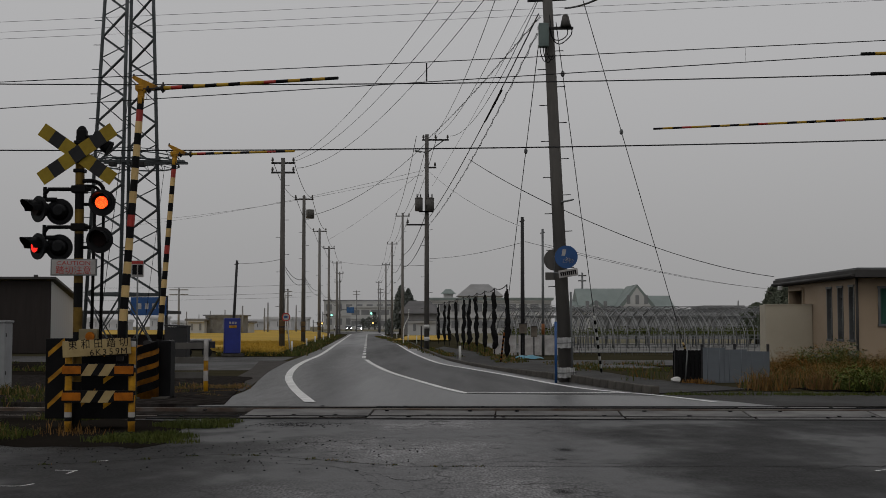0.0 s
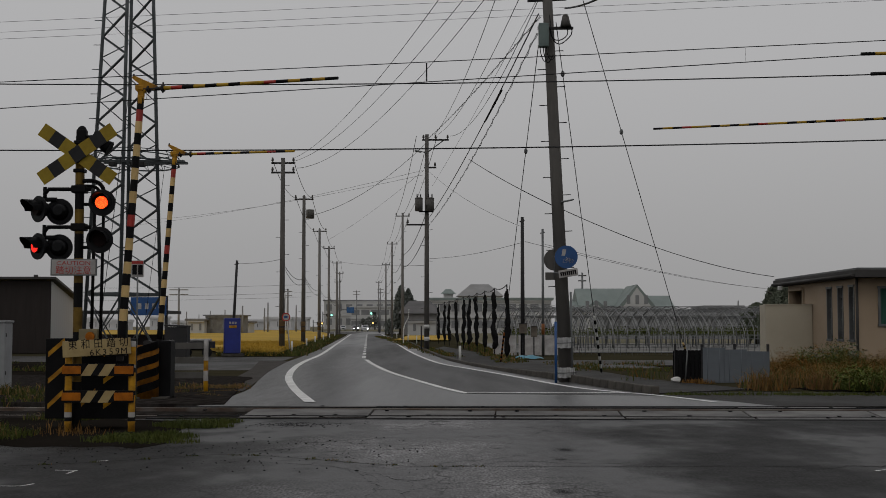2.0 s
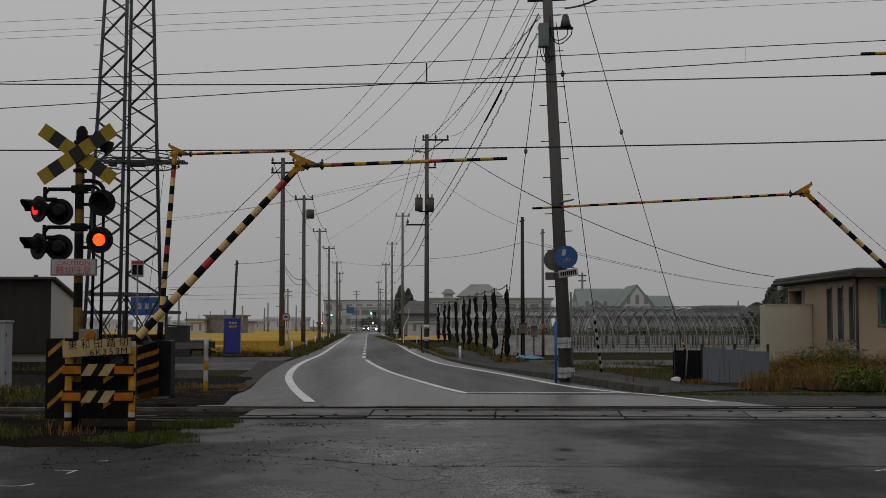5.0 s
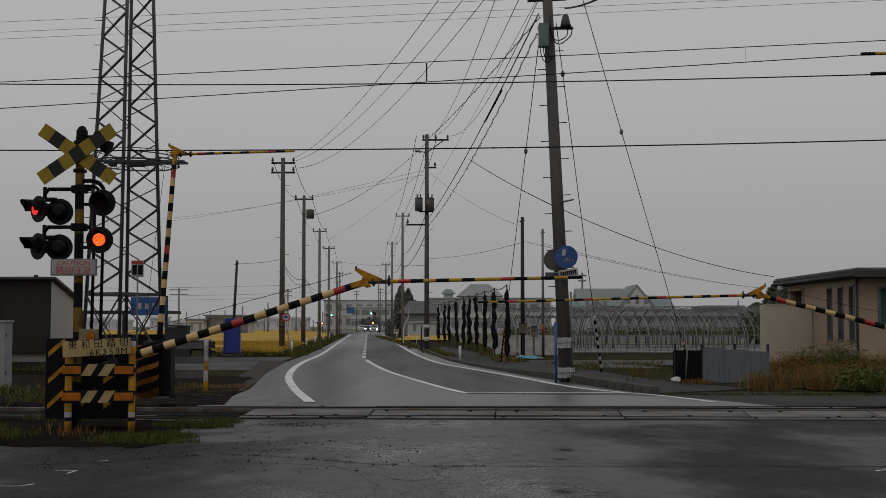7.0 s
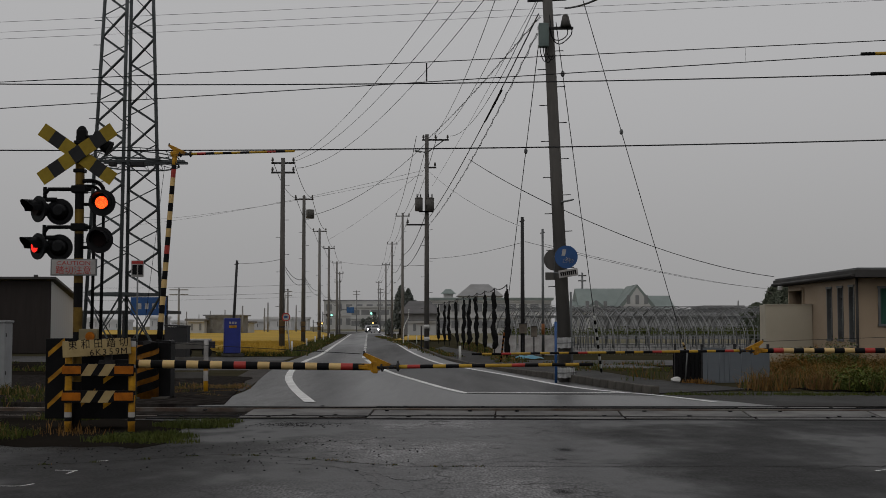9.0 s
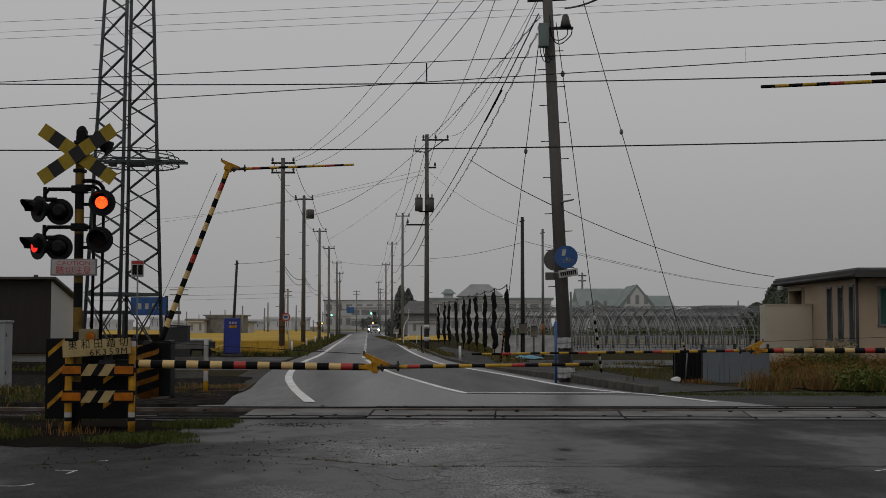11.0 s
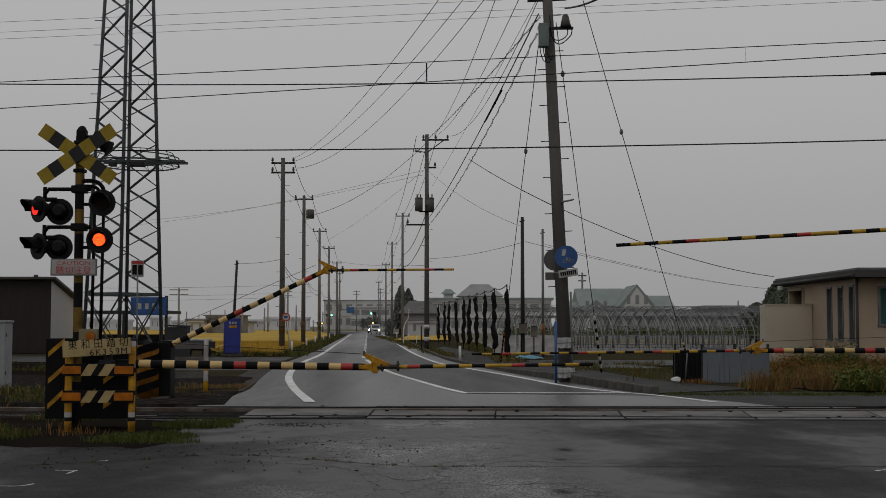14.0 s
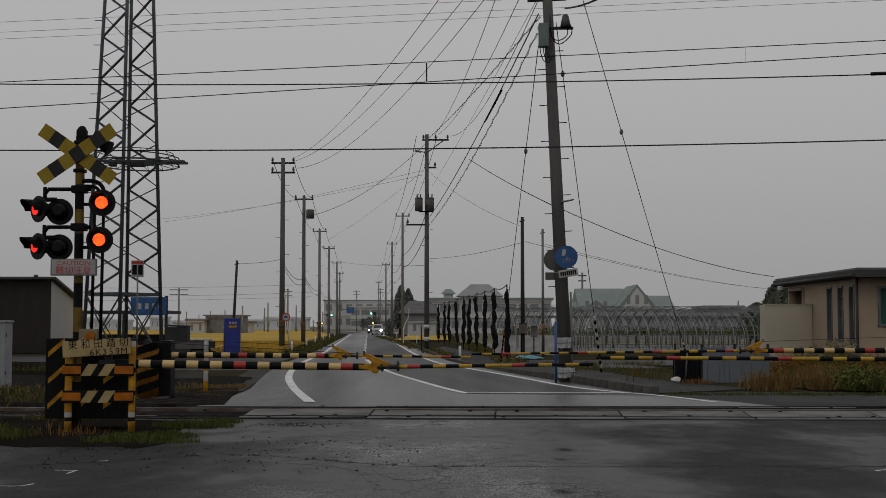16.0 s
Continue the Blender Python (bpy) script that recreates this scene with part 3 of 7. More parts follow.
    banded(bm, (0.3, 0, 0), (tip_length, 0, 0), 0.029 * slim, 0.022 * slim, bands)
    tip = part("tip_arm", bm, [TIPYEL, BLACK, RED], me_arm, "slim yellow and black striped tip arm")
    bm = bmesh.new()
    rod(bm, (0.0, 0, 0), (0.36, 0, 0), 0.03 * slim, seg=10)
    for x in (0.12, 0.34):
        rod(bm, (x, 0, -0.06), (x, 0, 0.08), 0.012, seg=6)
        rod(bm, (x - 0.012, 0, 0), (x + 0.012, 0, 0), 0.05, seg=10)
    part("clamp", bm, DARKSTEEL, tip)
    bm = bmesh.new()
    horn = [(-0.15, 0.165), (-0.11, 0.19), (0.24, 0.04), (0.22, -0.02), (0.05, 0.015)]
    a = [bm.verts.new((x, -0.025, z)) for x, z in horn]
    b = [bm.verts.new((x, 0.025, z)) for x, z in horn]
    bm.faces.new(a)
    bm.faces.new(b[::-1])
    for i in range(5):
        bm.faces.new((a[i], a[(i + 1) % 5], b[(i + 1) % 5], b[i]))
    part("horn", bm, YEL, tip, "yellow horn bracket that holds the tip level")
    bm = bmesh.new()
    rod(bm, (-0.13, 0, 0.16), (-0.13, 0, 0.215), 0.014, seg=6)
    part("hook", bm, DARKSTEEL, tip)
    return g, me_arm, tip, run, drop, pz


def move_gate(made, rows):
    """Swing the arm about its pivot while the tip arm keeps nearly level: (seconds, swing, turn, rise)."""
    g, arm, tip, run, drop, pz = made
    walk(arm, [(t, pose(0, 0, pz, 0, -a, 0)) for t, a, w, u in rows])
    walk(tip, [(t, pose(run, 0, -drop) @ pose(0, 0, 0, 0, a, 0) @ pose(0, 0, 0, 0, 0, w) @ pose(0, 0, 0, 0, -u, 0)) for t, a, w, u in rows])


GATE_A = gate("near crossing gate with cream and black arm, lowered first", (-4.443, 17.7, 1.063), 3.529, 2.940, 0, 2.6, slim=0.92, cabinet=False)
GATE_B = gate("far crossing gate with a long striped arm beside the pavement", (10.10, 25, 1.188), 4.224, 5.550, 180, slim=0.9)
GATE_C = gate("far crossing gate with striped arm beside the lattice tower", (-5.536, 25, 1.065), 3.603, 2.500, 0, 3.3, slim=0.9)
GATE_D = gate("near crossing gate with yellow and black tip arm", (10.15, 17, 1.2), 3.850, 4.400, 180)



# ---- crossing signal post ----
def warn_bands(bm, base, top, r, unit=0.3):
    n = max(1, round((top - base) / unit))
    banded(bm, (0, 0, base), (0, 0, top), r, r, [(1, 1 if k == 0 else k % 2) for k in range(n)])


GLOWS = {}


def lamp_head(post, at, turn, key, hood=True):
    """A round black lamp head with a dark lens, a hood, and the lit lens that comes forward when it flashes."""
    bm = bmesh.new()
    rod(bm, (0, 0, 0), (0, 0.02, 0), 0.172, seg=28)
    rod(bm, (0, 0.02, 0), (0, 0.2, 0), 0.12, 0.06, seg=20)
    rod(bm, (0, -0.012, 0), (0, 0, 0), 0.178, seg=28)
    head = part("lamp_head", bm, LAMPBLACK, post, "round black lamp head with backplate")
    head.matrix_basis = pose(*at, 0, 0, turn)
    bm = bmesh.new()
    rod(bm, (0, -0.05, 0), (0, -0.01, 0), 0.088, seg=24)
    part("lens", bm, LENS, head, "dark red glass lens")
    if hood:
        bm = bmesh.new()
        ring = []
        for i in range(13):
            a = math.pi * (i / 12) * 1.15 - 0.24
            c, s = math.cos(a), math.sin(a)
            ring.append([bm.verts.new((0.125 * c, -0.012, 0.125 * s)), bm.verts.new((0.115 * c, -0.14 - 0.12 * max(0, s), 0.115 * s))])
        for p, q in zip(ring, ring[1:]):
            bm.faces.new((p[0], p[1], q[1], q[0]))
        bmesh.ops.solidify(bm, geom=bm.faces[:], thickness=0.006)
        part("hood", bm, LAMPBLACK, head, smooth=True)
    bm = bmesh.new()
    bmesh.ops.create_uvsphere(bm, u_segments=20, v_segments=8, radius=0.084, matrix=Matrix.Diagonal((1, 0.2, 1, 1)))
    glow = part("lit_lens", bm, GLOWSIDE if key[0] == "l" else GLOWRED, head, "lit orange-red lens", smooth=True)
    GLOWS[key] = glow
    return head


def signal_post():
    p = thing("crossing_signal", (-4.88, 17.78, 0), "striped crossing signal post with crossbuck and red flashing lamps", "crossing signal")
    bm = bmesh.new()
    warn_bands(bm, 0, 3.95, 0.062, 0.32)
    part("post", bm, [POSTBAND, BLACK], p, "black and yellow striped steel post")
    bm = bmesh.new()
    top = 3.93
    box(bm, (0.13, 0.13, 0.22), (0.02, 0, top), bevel=0.02)
    bmesh.ops.create_uvsphere(bm, u_segments=12, v_segments=6, radius=0.062, matrix=Matrix.Translation((0.02, 0, top + 0.1)))
    rod(bm, (0.08, 0, top), (0.3, 0, top + 0.02), 0.03)
    part("post_cap", bm, BLACK, p)
    for s in (1, -1):
        bm = bmesh.new()
        banded_board(bm, 1.18, 0.02 + 0.004 * (s > 0), 0.187, [k % 2 for k in range(7)])
        ob = part("crossbuck_board", bm, [OLIVE, BOARDBLACK], p, "yellow and black crossbuck board")
        ob.matrix_basis = pose(-0.012, -0.10 - 0.012 * s, 3.695, 0, -35 * s, 0)
    for z in (3.23, 2.72):
        bm = bmesh.new()
        rod(bm, (-0.42, -0.02, z), (0.16, -0.02, z), 0.026, seg=10)
        box(bm, (0.2, 0.16, 0.1), (0, 0, z), bevel=0.015)
        rod(bm, (-0.42, -0.02, z), (-0.46, -0.02, z - 0.06), 0.03, seg=10)
        rod(bm, (-0.46, -0.02, z + 0.03), (-0.46, -0.02, z - 0.16), 0.026, seg=10)
        rod(bm, (-0.52, -0.02, z - 0.14), (-0.3, -0.02, z - 0.14), 0.03, seg=10)
        part("lamp_bracket", bm, BLACK, p, "black tube lamp bracket")
    for z in (3.48, 3.86):
        bm = bmesh.new()
        box(bm, (0.15, 0.15, 0.05), (0, 0, z), bevel=0.01)
        part("clamp", bm, BLACK, p)
    bm = bmesh.new()
    rod(bm, (0.23, 0.06, 3.93), (0.23, 0.22, 3.93), 0.05, 0.04, 14)
    rod(bm, (0.27, -0.02, 3.86), (0.4, -0.02, 3.78), 0.06, 0.1, 14)
    bmesh.ops.create_uvsphere(bm, u_segments=10, v_segments=6, radius=0.055, matrix=Matrix.Translation((0.24, -0.04, 3.97)))
    part("bell_speaker", bm, BLACK, p, "black warning bell horn")
    bm = bmesh.new()
    c = spline([(0.05, -0.03, 3.34), (0.2, -0.03, 3.34), (0.3, -0.03, 3.28), (0.34, -0.03, 3.18)], 0.04)
    for a, b in zip(c, c[1:]):
        rod(bm, a, b, 0.028, seg=10)
    c = spline([(0.05, 0.03, 3.28), (0.18, 0.03, 3.27), (0.26, 0.03, 3.21), (0.29, 0.03, 3.09)], 0.04)
    for a, b in zip(c, c[1:]):
        rod(bm, a, b, 0.022, seg=10)
    for x in (0.2, 0.32):
        rod(bm, (x, 0.02, 3.0), (x - 0.02, 0.02, 1.2), 0.022, seg=8)
    for z in (3.03, 2.45):
        rod(bm, (0, 0, z), (0.3, 0.01, z), 0.022, seg=8)
    part("bent_pipe", bm, BLACK, p, "black bent cable pipe")
    lamp_head(p, (0.345, -0.16, 3.035), 3, "ru")
    lamp_head(p, (0.32, -0.16, 2.54), 3, "rl")
    lamp_head(p, (-0.27, 0.02, 2.93), 188, "bu")
    lamp_head(p, (-0.27, 0.02, 2.45), 188, "bl")
    lamp_head(p, (-0.53, -0.06, 2.96), -42, "lu")
    lamp_head(p, (-0.53, -0.06, 2.46), -42, "ll")
    # warning plate
    bm = boxed((0.585, 0.02, 0.2), bevel=0.006)
    plate = part("caution_plate", bm, SIGNWHITE, p, "white plate with red caution lettering")
    plate.matrix_basis = pose(-0.04, -0.09, 2.18)
    bm = bmesh.new()
    box(bm, (0.62, 0.012, 0.225), (0, 0.01, 0))
    part("plate_rim", bm, GALV, plate)
    lettering(plate, "CAUTION", 0.075, (0, -0.0115, 0.052), SIGNRED, 1.35)
    lettering(plate, "踏切注意", 0.115, (0, -0.0115, -0.045), SIGNRED, 1.05)
    # yellow-grey junction box
    bm = boxed((0.25, 0.16, 0.19), (0.16, 0.0, 1.265), bevel=0.012)
    part("junction_box", bm, mat("dull_box_paint", (0.2, 0.165, 0.085), 0.6, other=(0.12, 0.1, 0.06), grain=14, broad=6), p, "dull cream junction box low on the post")
    bm = bmesh.new()
    rod(bm, (0.2, -0.14, 1.26), (0.2, -0.1, 1.26), 0.06, seg=14)
    part("push_button", bm, ORANGE, p)
    return p


def lettering(parent, text, size, at, material, wide=1.0, turn=(90, 0, 0), name="lettering"):
    cu = bpy.data.curves.new("lettering", "FONT")
    cu.body, cu.size, cu.extrude = text, size, 0.001
    cu.align_x, cu.align_y = "CENTER", "CENTER"
    tmp = bpy.data.objects.new("tmp", cu)
    scene.collection.objects.link(tmp)
    me = bpy.data.meshes.new_from_object(tmp.evaluated_get(bpy.context.evaluated_depsgraph_get()))
    bpy.data.objects.remove(tmp)
    me.materials.clear()
    me.materials.append(material)
    ob = new(name, me)
    ob.parent = parent
    ob.matrix_basis = pose(*at, *turn) @ Matrix.Diagonal((wide, 1, 1, 1))
    return ob


signal_post()


# ---- striped guard panel in front of the near gate ----
def guard_panel():
    p = thing("gate_guard", (-4.535, 17.654, 0), "black and yellow striped guard panel around the near gate machine", "guard panel")
    bm = boxed((1.12, 0.5, 1.08), (-0.28, 0.62, 0.69), bevel=0.012)
    part("cabinet", bm, BLACK, p, "black gate machine cabinet with yellow slashes")
    for x, z, w in ((-0.80, 0.28, 0.2), (-0.80, 0.62, 0.22), (-0.80, 0.98, 0.22), (-0.36, 0.3, 0.2), (-0.05, 0.28, 0.27), (-0.05, 0.62, 0.27), (-0.05, 0.98, 0.27)):
        bm = bmesh.new()
        front, back = ([bm.verts.new((x + u * w, y, z + v)) for u, v in ((0, 0), (1, 0.19), (1, 0.26), (0, 0.07))] for y in (0.362, 0.372))
        bm.faces.new(front)
        for i in range(4):
            bm.faces.new((front[i], front[(i + 1) % 4], back[(i + 1) % 4], back[i]))
        part("slash", bm, YEL, p, "slanted yellow warning slash")
    for x in (-0.42, 0.42):
        bm = bmesh.new()
        banded(bm, (x, 0, -0.02), (x, 0, 1.2), 0.048, 0.048, [(1.1, 0), (0.35, 1), (0.45, 2), (1.5, 0), (0.4, 1), (1.6, 0), (0.4, 1), (0.3, 2), (1.6, 0), (0.5, 2)], seg=14)
        part("post", bm, [YEL, BLACK, SIGNWHITE], p, "scuffed yellow guard post with black and white bands")
    for z in (0.47, 0.82):
        bm = boxed((0.92, 0.03, 0.16), (0, -0.062, z), bevel=0.006)
        rail = part("rail_board", bm, BLACK, p, "black cross board")
        for x in (-0.36, 0.33):
            part("reflector", boxed((0.25, 0.012, 0.105), (x, -0.082, z), bevel=0.004), ORANGE, rail, "orange reflector")
        for x in (-0.13, 0.1):
            bm = bmesh.new()
            front, back = ([bm.verts.new((x + u, y, z + v)) for u, v in ((-0.11, -0.078), (0.02, -0.078), (0.12, 0.078), (-0.01, 0.078))] for y in (-0.084, -0.076))
            bm.faces.new(front)
            for i in range(4):
                bm.faces.new((front[i], front[(i + 1) % 4], back[(i + 1) % 4], back[i]))
            part("chevron", bm, PLATE, rail, "cream slanted bar")
    # name plate, slightly tilted
    plate = part("name_plate", boxed((0.9, 0.02, 0.215), bevel=0.006), PLATE, p, "cream crossing name plate with black lettering")
    plate.matrix_basis = pose(-0.03, -0.09, 1.115, 0, -3.6, 0)
    for k, sign in enumerate("東和田踏切"):
        lettering(plate, sign, 0.14, (-0.31 + 0.168 * k, -0.0115, 0.045), BLACK, 0.9)
    for k, sign in enumerate("6K359M"):
        lettering(plate, sign, 0.115, (-0.065 + 0.085 * k, -0.0115, -0.068), BLACK, 1.05)
    return p


guard_panel()



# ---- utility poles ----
# pole concrete lightened for the haze, used on poles farther off
HAZECONC = mat("hazed_concrete", (0.2, 0.195, 0.19), 0.85, spec=0.2, other=(0.14, 0.137, 0.133), grain=12, broad=0.8, bump=0.2, streak=0.3)
RUSTY = mat("faded_band", (0.13, 0.078, 0.03), 0.8, spec=0.2, other=(0.075, 0.05, 0.024))
def insulator(bm, x, z, h=0.28):
    rod(bm, (x, 0, z), (x, 0, z + h * 0.5), 0.03, seg=6)
    rod(bm, (x, 0, z + h * 0.35), (x, 0, z + h), 0.07, 0.04, seg=8)


def pole(place, height, arms, label, lean=(0, 0), r0=0.17, r1=0.11, banded_foot=False, group="utility poles", steps=True, every=0.9, surface=None):
    p = thing("utility_pole", pose(*place, 0, lean[0], 0), label, "utility pole", group)
    bm = bmesh.new()
    rod(bm, (0, 0, -0.03), (0, 0, height), r0, r1, 16)
    part("shaft", bm, surface or CONC, p, "weathered concrete shaft")
    if steps:
        for k in range(int((height - 2.5) / every)):
            bm = bmesh.new()
            z = 2.4 + every * k
            s = 1 if k % 2 else -1
            rod(bm, (0, 0, z), (s * 0.34, 0, z), 0.012, seg=5)
            part("step_bolt", bm, DARKSTEEL, p)
    for z, w, n, *shift in arms:
        shift = shift[0] if shift else 0.0
        bm = bmesh.new()
        box(bm, (w, 0.09, 0.09), (shift, 0.12, z))
        if shift > 0.4:
            rod(bm, (0, 0.12, z - 0.75), (shift + w * 0.32, 0.12, z), 0.03, seg=6)
        a = part("crossarm", bm, DARKSTEEL, p, "steel crossarm with a slanted stay" if shift > 0.4 else "steel crossarm")
        for i in range(n):
            bm = bmesh.new()
            insulator(bm, shift - w / 2 + 0.08 + i * (w - 0.16) / max(1, n - 1), z)
            part("insulator", bm, CONC, a)
    if banded_foot:
        bm = bmesh.new()
        banded(bm, (0, 0, 1.0), (0, 0, 1.7), r0 + 0.006, r0 + 0.004, [(1, 1), (0.25, 0), (1, 1)])
        part("foot_band", bm, [DARKSTEEL, RUSTY], p, "black and yellow warning bands")
    return p


LEFT_POLES = ((-8.35, 69.0, 10.15), (-9.55, 91.0, 10.3), (-11.35, 122.0, 10.3), (-12.8, 149.0, 10.3), (-14.7, 184.0, 10.3), (-17.1, 220.0, 10.3), (-21, 265.0, 10.3))
for i, (x, y, h) in enumerate(LEFT_POLES):
    pole((x, y, 0), h, ((h - 0.25, 1.25, 2), (h - 0.75, 1.25, 2)) if i == 0 else ((h - 0.2, 1.3, 3),), "concrete utility pole with crossarm beside the rice field", r0=0.155, r1=0.105, banded_foot=i < 3, surface=HAZECONC if y > 110 else None)
RIGHT_POLES = ((-0.93, 76.0, 12.4), (-3.9, 128.0, 12.3), (-6.6, 172.0, 12.3), (-9.8, 228.0, 12.2), (-14.5, 300.0, 11.5))
for i, (x, y, h) in enumerate(RIGHT_POLES):
    pole((x, y, 0), h, ((h - 0.3, 1.55, 3, 0.5), (h - 5.2, 1.25, 2, -0.55), (h - 1.9, 0.7, 2, 0.2)) if i == 0 else ((h - 0.3, 1.4, 3),), "tall concrete utility pole beside the road with wires", r0=0.15, r1=0.105, surface=HAZECONC if y > 110 else None)
pole((3.093, 33.453, 0), 12.2, ((9.75, 1.0, 2),), "massive leaning concrete utility pole on the pavement", lean=(-2.55, 0), r0=0.178, r1=0.112, every=0.46)


# ---- lattice tower ----
def tower():
    p = thing("lattice_tower", pose(-9.627, 40, 0, 0, 0.35, 0), "grey steel lattice tower with a working platform", "lattice tower")
    top, low, high = 16.0, 1.18, 0.53
    turn = radians(8.6)

    def leg(k, z):
        r = low + (high - low) * z / top
        a = turn + k * math.pi / 2
        return Vector((r * math.cos(a), r * math.sin(a), z))
    for k in range(4):
        bm = bmesh.new()
        rod(bm, leg(k, 0), leg(k, top), 0.055, 0.05, 8)
        part("leg", bm, TOWERSTEEL, p, "round steel tower leg")
    # two opposite sides carry heavy angle bars, the other two thin ones, half a bay apart
    for k, heavy in ((0, True), (2, True), (1, False), (3, False)):
        outer, inner = (k, (k + 1) % 4) if k in (0, 2) else ((k + 1) % 4, k)
        start = 2.34 if heavy else 2.99
        n = 0
        while start + 0.65 * (n + 1) < top:
            a, b = start + 0.65 * n, start + 0.65 * (n + 1)
            p0, p1 = (leg(outer, a), leg(inner, b)) if n % 2 == 0 else (leg(inner, a), leg(outer, b))
            bm = bmesh.new()
            angle_bar(bm, p0, p1, 0.05 if heavy else 0.03, 0.008)
            part("brace" if heavy else "thin_brace", bm, TOWERSTEEL, p)
            n += 1
    for z in (0.35, 2.3):
        for k in range(4):
            bm = bmesh.new()
            angle_bar(bm, leg(k, z), leg((k + 1) % 4, z), 0.09)
            part("ring_beam", bm, TOWERSTEEL, p)
    for k in range(4):
        for a, b in ((k, (k + 1) % 4), ((k + 1) % 4, k)):
            bm = bmesh.new()
            angle_bar(bm, leg(a, 0.35), leg(b, 2.3), 0.03)
            part("base_brace", bm, TOWERSTEEL, p)
    # working platform: two open rings of bar, spokes between them, a tail to one side and small boxes
    z = 6.36

    def rim(t, rx, ry, up):
        return Vector((0.3 + rx * math.cos(t), ry * math.sin(t), z + up))
    for rx, ry, up, r in ((1.28, 1.7, 0.12, 0.018), (1.28, 1.7, -0.08, 0.022), (0.8, 0.95, 0.0, 0.016), (1.1, 1.35, 0.26, 0.012)):
        for k in range(16):
            bm = bmesh.new()
            rod(bm, rim(k * math.tau / 16, rx, ry, up), rim((k + 1) * math.tau / 16, rx, ry, up), r, seg=6)
            part("platform_rim", bm, TOWERSTEEL, p)
    for k in range(16):
        t = k * math.tau / 16
        bm = bmesh.new()
        rod(bm, rim(t, 1.28, 1.7, -0.08), rim(t, 0.4, 0.45, 0.05), 0.011, seg=5)
        part("platform_spoke", bm, TOWERSTEEL, p)
        bm = bmesh.new()
        rod(bm, rim(t, 1.28, 1.7, -0.08), rim(t, 1.1, 1.35, 0.26), 0.011, seg=5)
        part("platform_stay", bm, TOWERSTEEL, p)
    for y in (-1.0, -0.5):
        bm = bmesh.new()
        box(bm, (2.5, 0.07, 0.07), (0.72, y, z - 0.1), bevel=0.01)
        part("platform_beam", bm, TOWERSTEEL, p)
    bm = bmesh.new()
    rod(bm, (1.1, -1.0, z + 0.04), (1.97, -0.75, z - 0.1), 0.02, seg=6)
    part("platform_tail", bm, TOWERSTEEL, p)
    for x, y, w in ((-0.1, -1.2, 0.2), (0.62, -1.15, 0.42)):
        bm = bmesh.new()
        box(bm, (w, 0.25, 0.13), (x, y, z - 0.2 + 0.03 * math.sin(x * 9)), bevel=0.02)
        part("platform_box", bm, DARKSTEEL, p)
    for k in range(14):
        bm = bmesh.new()
        q = leg(2, 2.4 + 0.75 * k)
        rod(bm, q, q + Vector((-0.26, 0, 0)), 0.012, seg=5)
        part("climbing_peg", bm, TOWERSTEEL, p)
    return p


tower()



# ---- fittings on the poles ----
def disc(bm, c, r, depth, seg=32):
    rod(bm, (c[0], c[1] - depth / 2, c[2]), (c[0], c[1] + depth / 2, c[2]), r, seg=seg)


